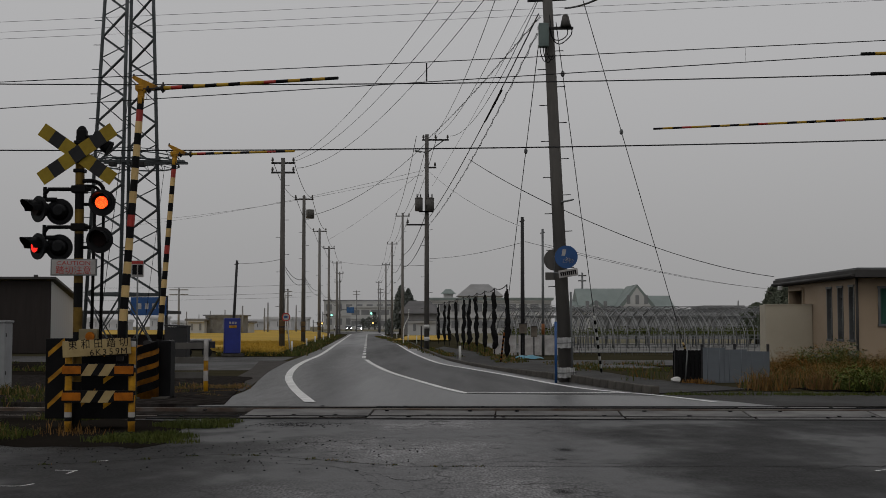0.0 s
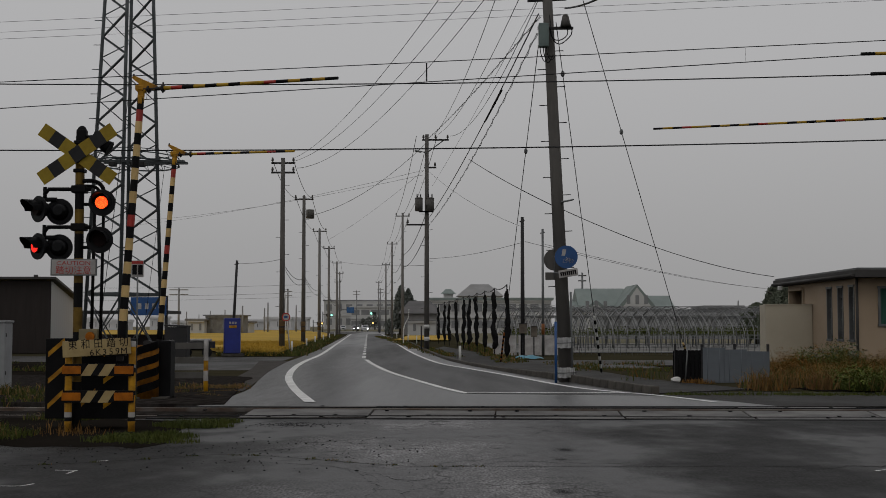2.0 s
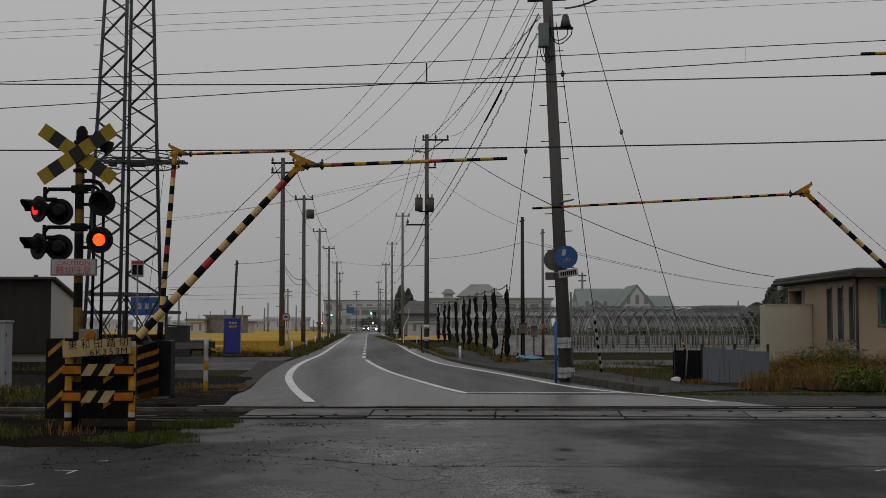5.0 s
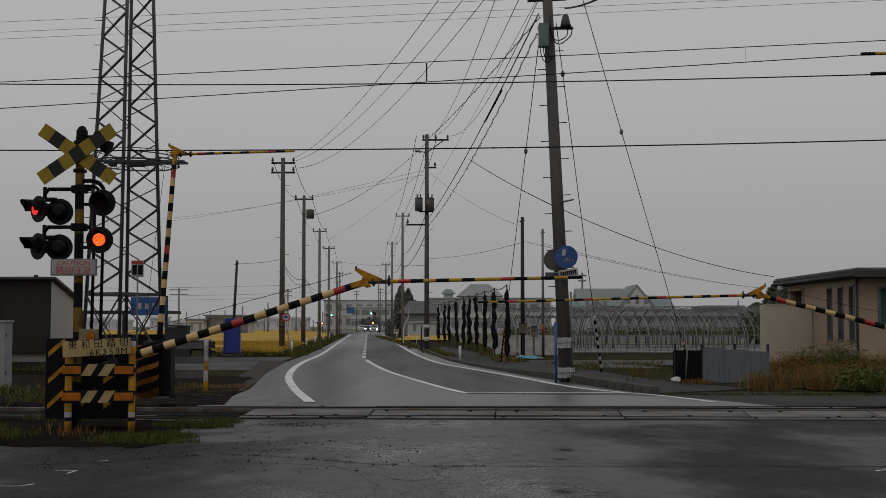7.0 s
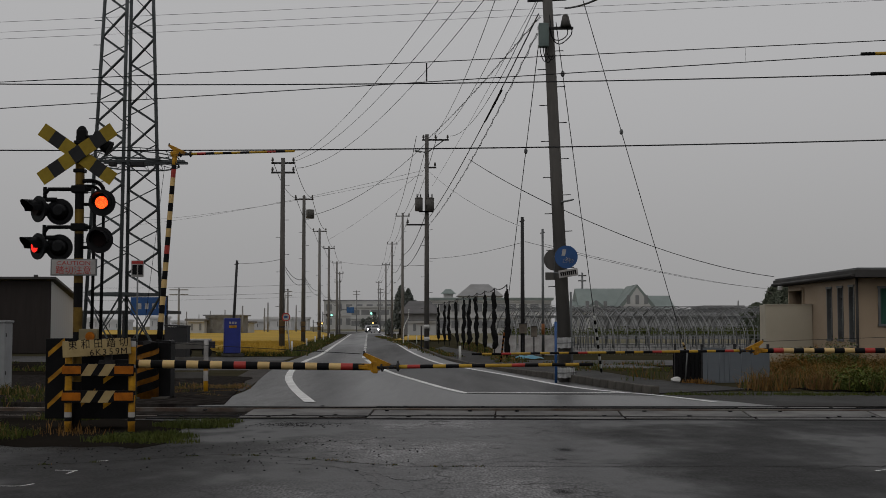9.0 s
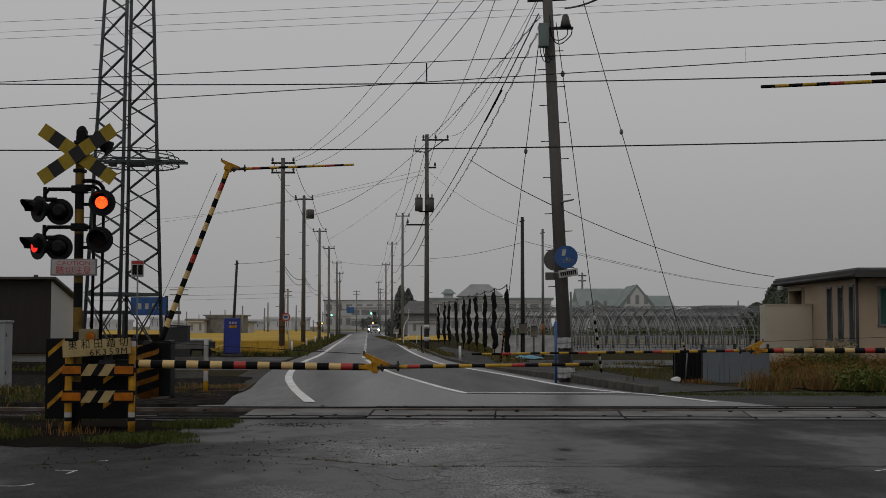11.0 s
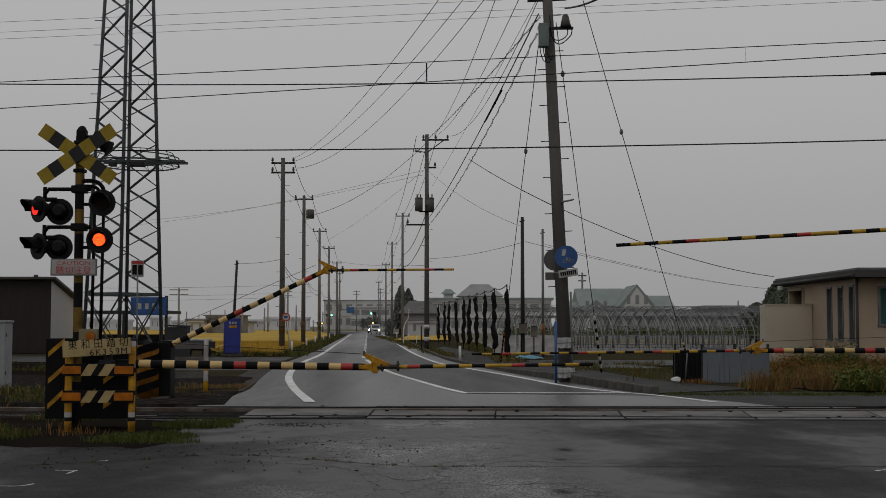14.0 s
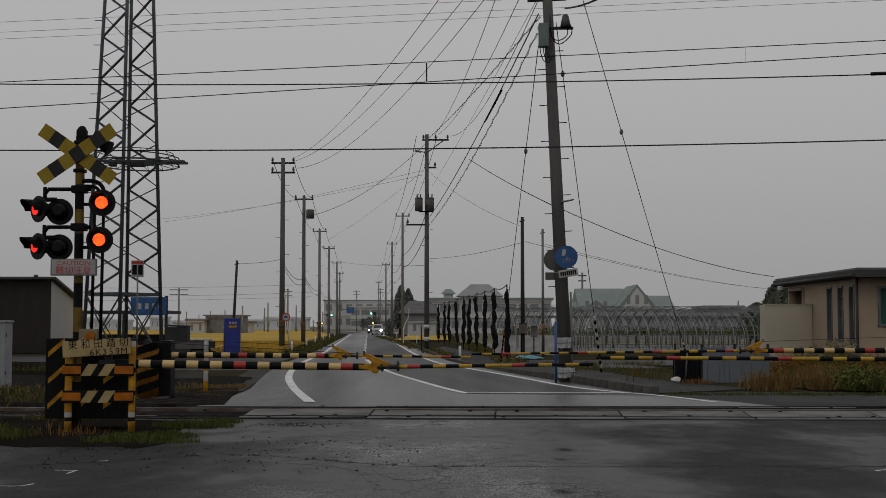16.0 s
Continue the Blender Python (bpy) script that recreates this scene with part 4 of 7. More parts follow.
def pole_fittings():
    lean = math.tan(radians(2.55))

    def px(z):
        return 3.09 - lean * z
    y = 33.4
    s = thing("cycle_sign", (px(3.05) + 0.11, 33.0, 0.09), "round blue pedestrian and cycle sign on the concrete pole", "road sign", "signs on the pole")
    bm = bmesh.new()
    disc(bm, (0, 0, 3.02), 0.285, 0.02)
    face = part("sign_disc", bm, SIGNBLUE, s, "round blue sign face")
    bm = bmesh.new()
    # plain pale shapes
    box(bm, (0.09, 0.004, 0.17), (-0.06, -0.0125, 3.13), turn=Matrix.Rotation(0.2, 4, "Y"), bevel=0.0015)
    part("symbol", bm, SIGNWHITE, face)
    bm = bmesh.new()
    for cx in (-0.03, 0.12):
        for i in range(14):
            a, b = i * math.tau / 14, (i + 1) * math.tau / 14
            rod(bm, (cx + 0.05 * math.cos(a), -0.0125, 2.92 + 0.05 * math.sin(a)), (cx + 0.05 * math.cos(b), -0.0125, 2.92 + 0.05 * math.sin(b)), 0.006, seg=4)
    for a, b in (((-0.03, 2.92), (0.06, 3.0)), ((0.06, 3.0), (0.12, 2.92)), ((0.0, 3.02), (0.05, 2.92)), ((0.05, 2.92), (0.12, 2.92))):
        rod(bm, (a[0], -0.0125, a[1]), (b[0], -0.0125, b[1]), 0.006, seg=4)
    part("symbol", bm, SIGNWHITE, face)
    plate = part("under_plate", boxed((0.48, 0.02, 0.19), bevel=0.005), SIGNWHITE, s, "white plate with a line of illegible dark writing")
    plate.matrix_basis = pose(0.05, 0.0, 2.62, 0, -9, 0)
    bm = bmesh.new()
    for i in range(8):
        box(bm, (0.038, 0.004, 0.1), (-0.18 + 0.051 * i, -0.0115, 0))
    part("writing_bar", bm, BLACK, plate)
    bm = bmesh.new()
    rod(bm, (0, 0.03, 2.5), (0, 0.03, 3.25), 0.02)
    rod(bm, (-0.3, 0.03, 3.02), (0, 0.03, 3.02), 0.018)
    rod(bm, (-0.3, 0.03, 2.62), (0, 0.03, 2.62), 0.018)
    for z in (2.62, 3.02):
        rod(bm, (-0.14, 0.03, z), (-0.14, 0.26, z), 0.018)
    part("clamp", bm, GALV, s)
    s = thing("turned_sign", (px(3.0) - 0.15, 33.45, 0.09), "round sign turned away, grey back, on the concrete pole", "road sign", "signs on the pole")
    bm = bmesh.new()
    disc(bm, (0, 0, 2.97), 0.27, 0.02)
    part("sign_disc", bm, CONC, s, "grey back of a round sign")
    part("under_plate", boxed((0.42, 0.02, 0.19), (-0.02, 0, 2.56), bevel=0.005), CONC, s)
    bm = bmesh.new()
    rod(bm, (0.0, -0.02, 2.5), (0.0, -0.02, 3.2), 0.02)
    rod(bm, (0, -0.02, 2.97), (0.3, -0.02, 2.97), 0.018)
    part("clamp", bm, GALV, s)
    # grey cabinet and cable gear high up
    s = thing("pole_cabinet", (px(8.7) - 0.17, 33.1, 8.4), "grey-green metal cabinet strapped to the pole", "pole cabinet")
    part("body", boxed((0.25, 0.24, 0.6), (0, 0, 0.3), bevel=0.02), CABGREEN, s)
    bm = bmesh.new()
    for x, q in ((-0.08, -0.36), (0.0, -0.4), (0.08, -0.32)):
        c = spline([(x, 0, 0.02), (x, 0, -0.12), (x + 0.1, 0, q), (x + 0.24, 0, -0.2)], 0.06)
        for a, b in zip(c, c[1:]):
            rod(bm, a, b, 0.012, seg=5)
    part("cable_loop", bm, WIRE, s)
    s = thing("cable_terminal", (px(9.3) + 0.42, 33.2, 8.95), "grey bell-shaped cable terminal on the pole", "cable terminal")
    bm = bmesh.new()
    rod(bm, (0, 0, 0), (0, 0, 0.24), 0.14, 0.085, 14)
    bmesh.ops.create_uvsphere(bm, u_segments=12, v_segments=6, radius=0.085, matrix=Matrix.Translation((0, 0, 0.24)))
    part("body", bm, CONC, s, smooth=False)
    bm = bmesh.new()
    box(bm, (0.9, 0.06, 0.07), (-0.25, 0.05, -0.03))
    part("bracket", bm, DARKSTEEL, s)
    bm = bmesh.new()
    for off in (0.0, 0.1):
        c = spline([(0.02 + off, 0, 0.05), (0.05 + off, 0, -0.2), (-0.15, 0, -0.35 - off), (-0.35, 0, -0.25), (-0.4, 0, 0.3)], 0.08)
        for a, b in zip(c, c[1:]):
            rod(bm, a, b, 0.014, seg=5)
    part("cable_loop", bm, WIRE, s)
    s = thing("arm_stub", (px(4.5) + 0.07, 33.26, 4.5), "short pale bracket arm on the concrete pole", "bracket")
    bm = bmesh.new()
    rod(bm, (0, 0, 0), (0.33, 0, 0.07), 0.028, 0.018, 8)
    part("arm", bm, GALV, s)
    # blue post and pale wraps at the foot
    s = thing("blue_post", (2.777, 32.792, 0), "slim blue marker post beside the concrete pole", "marker post")
    bm = bmesh.new()
    rod(bm, (0, 0, 0), (0, 0, 1.5), 0.035, seg=10)
    part("post", bm, SIGNBLUE, s)
    for z, tilt in ((0.98, 3), (0.24, -4)):
        w = thing("pole_wrap", (px(z), 33.27, z - 0.13), "crumpled white sheet wrapped round the concrete pole", "wrapping", "wraps on poles")
        bm = bmesh.new()
        rows = []
        for i in range(25):
            a = math.pi + math.pi * i / 24 * 1.0
            r = 0.2 + random.uniform(0, 0.022)
            rows.append([bm.verts.new((r * math.cos(a), r * math.sin(a) * 0.95, k * 0.065 + random.uniform(-0.012, 0.012))) for k in range(5)])
        for p, q in zip(rows, rows[1:]):
            for k in range(4):
                bm.faces.new((p[k], q[k], q[k + 1], p[k + 1]))
        bmesh.ops.solidify(bm, geom=bm.faces[:], thickness=0.004)
        part("sheet", bm, mat("white_sheet", (0.72, 0.72, 0.72), 0.5, other=(0.5, 0.5, 0.5), grain=12, broad=9), w)
        bm = bmesh.new()
        rod(bm, (-0.24, -0.235, 0.12), (0.24, -0.235, 0.13), 0.01, seg=5)
        part("cord", bm, DARKSTEEL, w)
    s = thing("conduit", (px(1.5) + 0.2, 33.15, 0.045), "thin pale conduit up the concrete pole", "conduit")
    bm = bmesh.new()
    rod(bm, (0, 0, 0), (-0.04, 0, 2.2), 0.025, seg=8)
    part("pipe", bm, GALV, s)
    # transformers and street lamp on the next pole
    for x in (-0.48, 0.17):
        s = thing("transformer", (-0.93 + x + 0.03, 75.7, 7.95), "grey pole-mounted transformer can", "transformer", "transformers")
        bm = bmesh.new()
        rod(bm, (0, 0, 0), (0, 0, 0.72), 0.22, seg=16)
        rod(bm, (0, 0, 0.72), (0, 0, 0.78), 0.24, 0.16, 16)
        part("can", bm, CONC, s)
        bm = bmesh.new()
        for u in (-0.1, 0.1):
            rod(bm, (u, 0, 0.76), (u, 0, 0.98), 0.04, 0.03, 8)
        part("bushing", bm, DARKSTEEL, s)
        bm = bmesh.new()
        box(bm, (0.5, 0.2, 0.06), (-x * 0.5, 0.15, -0.02))
        part("bracket", bm, DARKSTEEL, s)
    s = thing("street_lamp", (-0.93, 75.9, 11.2), "small street lamp on a pole bracket", "street lamp")
    bm = bmesh.new()
    rod(bm, (0, 0, 0.1), (-0.35, -0.1, 0.2), 0.025)
    part("bracket", bm, GALV, s)
    bm = bmesh.new()
    box(bm, (0.4, 0.2, 0.1), (-0.5, -0.1, 0.2), Matrix.Rotation(0.2, 4, "Y"), 0.03)
    part("head", bm, GALV, s)
    w = thing("pole_wrap", (-0.93, 75.78, 0.5), "white band wrapped round the utility pole", "wrapping", "wraps on poles")
    for z in (0.05, 0.75):
        bm = bmesh.new()
        rod(bm, (0, 0.2, z), (0, 0.2, z + 0.22), 0.16, seg=16)
        part("band", bm, WHITE, w)
    s = thing("dark_post", (-1.22, 75.4, 0), "slim dark marker post beside a utility pole", "marker post")
    bm = bmesh.new()
    rod(bm, (0, 0, 0), (0, 0, 1.4), 0.05, seg=10)
    part("post", bm, DARKSTEEL, s)
    s = thing("transformer", (-9.55 + 0.45, 90.8, 8.75), "grey pole-mounted transformer can", "transformer", "transformers")
    bm = bmesh.new()
    rod(bm, (0, 0, 0), (0, 0, 0.6), 0.28, seg=16)
    part("can", bm, CONC, s)
    # round limit sign and slanted pipe by the first field pole
    s = thing("limit_sign", (-8.072, 68.4, 0), "round white sign with red rim on a pole", "road sign")
    bm = bmesh.new()
    disc(bm, (0, 0, 1.85), 0.22, 0.02)
    f = part("rim", bm, SIGNRED, s, "red sign rim")
    bm = bmesh.new()
    disc(bm, (0, -0.013, 1.85), 0.165, 0.008)
    part("face", bm, SIGNWHITE, s, "white sign face with an illegible number bar")
    part("number_bar", boxed((0.17, 0.004, 0.11), (0, -0.0195, 1.85)), SIGNBLUE, s)
    bm = bmesh.new()
    rod(bm, (0.22, 0.05, 0), (-0.08, 0.05, 3.1), 0.035, seg=8)
    part("pipe", bm, WHITE, s, "slanted white pipe")


pole_fittings()


def guy(anchor, head, colours, label, guard=1.9, bead=0.45, r=0.011):
    a, h = Vector(anchor), Vector(head)
    g = thing("guy_wire", a, label, "guy wire", "guy wires")
    d = h - a
    bm = bmesh.new()
    rod(bm, (0, 0, 0), d, r, seg=5)
    part("wire", bm, WIRE, g)
    bm = bmesh.new()
    e = d.normalized() * guard
    banded(bm, e * 0.04, e, 0.035, 0.035, [(1, k % 2) for k in range(14)], 8)
    part("guard_tube", bm, colours, g, "striped guard tube")
    bm = bmesh.new()
    bmesh.ops.create_uvsphere(bm, u_segments=10, v_segments=6, radius=0.055, matrix=Matrix.Translation(d * bead) @ Matrix.Diagonal((1, 1, 1.5, 1)))
    part("insulator", bm, GALV, g, smooth=True)


guy((8.19, 44.132, 0), (3.468, 33.4, 10.004), [BLACK, CREAM], "guy wire with yellow and black guard tube", 1.3, 0.68)
guy((4.636, 38.949, 0), (2.873, 33.4, 9.102), [BLACK, WHITE], "guy wire with white and black guard tube", 2.0, 0.87)
guy((2.201, 50.909, 0), (2.425, 33.4, 8.521), [BLACK, ORANGE], "guy wire with dark spotted guard tube", 2.6, 0.75)


# slim poles on the far side of the pavement
def slim_pole(place, height, r, label, lean=0, band=None):
    s = thing("slim_pole", pose(*place, 0, lean, 0), label, "pole")
    bm = bmesh.new()
    rod(bm, (0, 0, 0), (0, 0, height), r * 1.15, r * 0.85, 12)
    part("shaft", bm, DARKSTEEL if not band else GALV, s)
    bm = bmesh.new()
    rod(bm, (-0.12, 0, height - 0.2), (0.1, 0, height - 0.15), 0.02, seg=6)
    part("hook", bm, DARKSTEEL, s)
    if band:
        bm = bmesh.new()
        rod(bm, (0, 0, 1.0), (0, 0, 1.5), r * 1.25, seg=12)
        part("band", bm, band, s, "brown-orange band")
    return s


slim_pole((3.471, 58, 0), 6.15, 0.085, "slim black tarred pole beside the pavement")
slim_pole((4.583, 61, 0), 5.85, 0.06, "slim grey steel pole with a brown band", band=mat("brown_band", (0.25, 0.09, 0.02), 0.7))
slim_pole((-10.449, 66, 0), 4.65, 0.07, "slim dark pole leaning beside the vending machine", 2.6)


for x, z, w, h in ((3.47, 1.28, 0.34, 0.42), (3.95, 1.15, 0.26, 0.45)):
    q = thing("meter_box", (x, 57.85, 0), "small weathered brown box fixed to a post behind the pavement", "box", "post boxes")
    part("body", boxed((w, 0.16, h), (0, -0.06, z), bevel=0.02), mat("weathered_brown_box", (0.16, 0.13, 0.10), 0.8, other=(0.09, 0.075, 0.06), grain=12, broad=4), q)
    part("lid", boxed((w + 0.04, 0.2, 0.03), (0, -0.06, z + h / 2 + 0.015), bevel=0.008), DARKSTEEL, q)
    part("post", boxed((0.05, 0.05, z), (0, 0.04, z / 2)), DARKSTEEL, q)
# ---- rack of rolled black netting ----
NET = mat("rolled_black_net", (0.009, 0.009, 0.009), 0.95, spec=0.05, other=(0.018, 0.018, 0.018), grain=25, broad=5, bump=0.9)


def net_rack():
    rack = thing("net_rack", (0, 0, 0), "row of tall poles with rolled black netting tied up", "netting rack")
    spots = [(-0.36, 104.98), (0.12, 97.23), (0.43, 92.3), (0.9, 84.76), (1.22, 79.66), (1.48, 75.52), (1.8, 70.38), (2.07, 65.92), (2.37, 61.2), (2.69, 56.0)]
    for i, (x, y) in enumerate(spots):
        bm = bmesh.new()
        rod(bm, (x, y, 0), (x, y, 3.15), 0.03, seg=6)
        part("post", bm, DARKSTEEL, rack)
        bm = bmesh.new()
        seg, n = 10, 16
        rings = []
        for k in range(n + 1):
            z = 0.35 - 0.2 * (i == 9) + (2.6 + 0.2 * (i == 9)) * k / n
            r = (0.085 + 0.04 * (1 - k / n) + 0.055 * noise.noise((i * 7.1, k * 0.9, 1)) + 0.04 * noise.noise((i * 2.7, k * 2.3, 4))) * (0.45 if k in (0, n) else 1)
            ox = 0.1 * noise.noise((i * 3.3, k * 0.45, 5)) + 0.012 * k * noise.noise((i * 5.1, 2, 2))
            rings.append([bm.verts.new((x + ox + r * math.cos(a * math.tau / seg), y - 0.05 + r * math.sin(a * math.tau / seg), z)) for a in range(seg)])
        for p, q in zip(rings, rings[1:]):
            for a in range(seg):
                bm.faces.new((p[a], p[(a + 1) % seg], q[(a + 1) % seg], q[a]))
        bm.faces.new(rings[0])
        bm.faces.new(rings[-1])
        part("net_roll", bm, NET, rack, "rolled black netting", smooth=True)
    for (x, y), (u, v) in zip(spots, spots[1:]):
        bm = bmesh.new()
        c = [Vector((x, y, 3.13)).lerp(Vector((u, v, 3.13)), k / 4) - Vector((0, 0, 0.12 * 4 * (k / 4) * (1 - k / 4))) for k in range(5)]
        for a, b in zip(c, c[1:]):
            rod(bm, a, b, 0.02, seg=5)
        part("top_cord", bm, DARKSTEEL, rack)


net_rack()


# ---- pipe frames of plastic greenhouses, bare ----
PIPE = mat("greenhouse_pipe", (0.24, 0.245, 0.245), 0.5, 0.2, other=(0.09, 0.092, 0.094), grain=10, broad=1)


def bent_tube(points, r, seg=5):
    """One pipe bent along a line."""
    bm = bmesh.new()
    last = None
    for i, c in enumerate(points):
        d = (points[min(i + 1, len(points) - 1)] - points[max(i - 1, 0)]).normalized()
        m = d.to_track_quat("Z", "Y").to_matrix()
        ring = [bm.verts.new(c + m @ Vector((r * math.cos(k * math.tau / seg), r * math.sin(k * math.tau / seg), 0))) for k in range(seg)]
        if last:
            for k in range(seg):
                bm.faces.new((last[k], last[(k + 1) % seg], ring[(k + 1) % seg], ring[k]))
        else:
            bm.faces.new(ring[::-1])
        last = ring
    bm.faces.new(last)
    return bm


def hoop_houses():
    """Pointed pipe arches in rows, with purlins along them."""
    me = None
    half = [Vector((2.55 * (1 - q ** 1.55), 0, 0.95 + 1.66 * math.sin(q * 1.32) / math.sin(1.32))) for q in [i / 10 for i in range(11)]]
    line = [Vector((2.6, 0, 0))] + half + [Vector((-v.x, 0, v.z)) for v in half[-2::-1]] + [Vector((-2.6, 0, 0))]
    for row in range(4):
        p = thing("greenhouse_frame", pose(3.4 + 0.9 * row, 79.5 + 6.3 * row, 0, 0, 0, -73), "bare pointed pipe frame of a greenhouse without its film", "greenhouse frame", "greenhouse frames")
        for k in range(27):
            if me is None:
                ob = part("hoop", bent_tube(line, 0.029), PIPE, p, smooth=True)
                me = ob.data
            else:
                ob = new("hoop", me)
                ob.parent = p
            ob.matrix_basis = pose(random.uniform(-0.05, 0.05), 0.78 * k + random.uniform(-0.1, 0.1), 0, 0, random.uniform(-0.8, 0.8), random.uniform(-2, 2))
        for q in (2, 5, 8, 10):
            for sgn in ((1,) if q == 10 else (1, -1)):
                bm = bmesh.new()
                c = half[q]
                rod(bm, (sgn * c.x, -0.1, c.z), (sgn * c.x, 20.6, c.z), 0.017, seg=5)
                part("purlin", bm, PIPE, p)
        for x in (-1.3, 0, 1.3):
            for y in (0, 20.3):
                bm = bmesh.new()
                rod(bm, (x, y, 0), (x, y, 2.1), 0.022, seg=5)
                part("end_post", bm, PIPE, p)


hoop_houses()


def low_fence(place, length, turn, h, label, step=0.28, rails=(0.12, 0.5, 0.98)):
    f = thing("pipe_fence", pose(*place, 0, 0, turn), label, "fence")
    me = None
    for k in range(int(length / step) + 1):
        if me is None:
            bm = bmesh.new()
            rod(bm, (0, 0, 0), (0, 0, h), 0.011, seg=5)
            ob = part("bar", bm, PIPE, f)
            me = ob.data
        else:
            ob = new("bar", me)
            ob.parent = f
        ob.matrix_basis = pose(k * step, 0, 0)
    for r in rails:
        bm = bmesh.new()
        rod(bm, (0, 0.02, h * r), (length, 0.02, h * r), 0.016, seg=5)
        part("rail", bm, GALV, f)


low_fence((3.2, 64, 0), 15, 0, 1.02, "low grey pipe fence at the field edge")
low_fence((4.0, 73, 0), 19, 2, 1.15, "low grey pipe fence before the greenhouses", 0.4, (0.2, 0.6, 0.75, 0.98))
for x, w in ((2.95, 1.1), (4.1, 1.0), (5.15, 1.2)):
    s = thing("leaning_panel", pose(x, 63 + x * 0.1, 0, -8, 0, 4), "pale grey panel leaning at the field edge", "panel", "leaning panels")
    part("sheet", boxed((w, 0.03, 0.95), (0, 0, 0.475), bevel=0.006), SIGNWHITE, s)
s = thing("tarp_cover", (3.6, 56.2, 0.0), "light blue tarpaulin over a low heap", "tarpaulin")
bm = bmesh.new()
bmesh.ops.create_grid(bm, x_segments=14, y_segments=6, size=0.5)
for v in bm.verts:
    u, w = v.co.x * 2, v.co.y * 2
    v.co = Vector((v.co.x * 1.25, v.co.y * 0.8, max(0.0, 0.13 * (1 - u ** 4) * (1 - w * w) + 0.05 * noise.noise(v.co * 5) + 0.03)))
part("sheet", bm, mat("tarp_blue", (0.10, 0.30, 0.40), 0.5, other=(0.07, 0.22, 0.3), grain=8, broad=3), s, smooth=True)


# ---- the bungalow ----
STUCCO = mat("beige_stucco", (0.38, 0.295, 0.21), 0.9, other=(0.32, 0.245, 0.17), grain=60, broad=0.5, bump=0.4)
CREAMWALL = mat("pale_wall", (0.47, 0.425, 0.335), 0.9, other=(0.40, 0.36, 0.28), grain=50, broad=0.7, bump=0.3)
FASCIA = mat("roof_fascia", (0.06, 0.057, 0.055), 0.7, spec=0.2, other=(0.045, 0.043, 0.042), grain=8, broad=1)
PANE = mat("window_glass", (0.03, 0.035, 0.04), 0.08, other=(0.045, 0.05, 0.055), grain=3, broad=1, bump=0)
CURTAIN = mat("green_curtain", (0.02, 0.085, 0.06), 0.8, other=(0.03, 0.11, 0.08), grain=6, broad=5, streak=0.1)


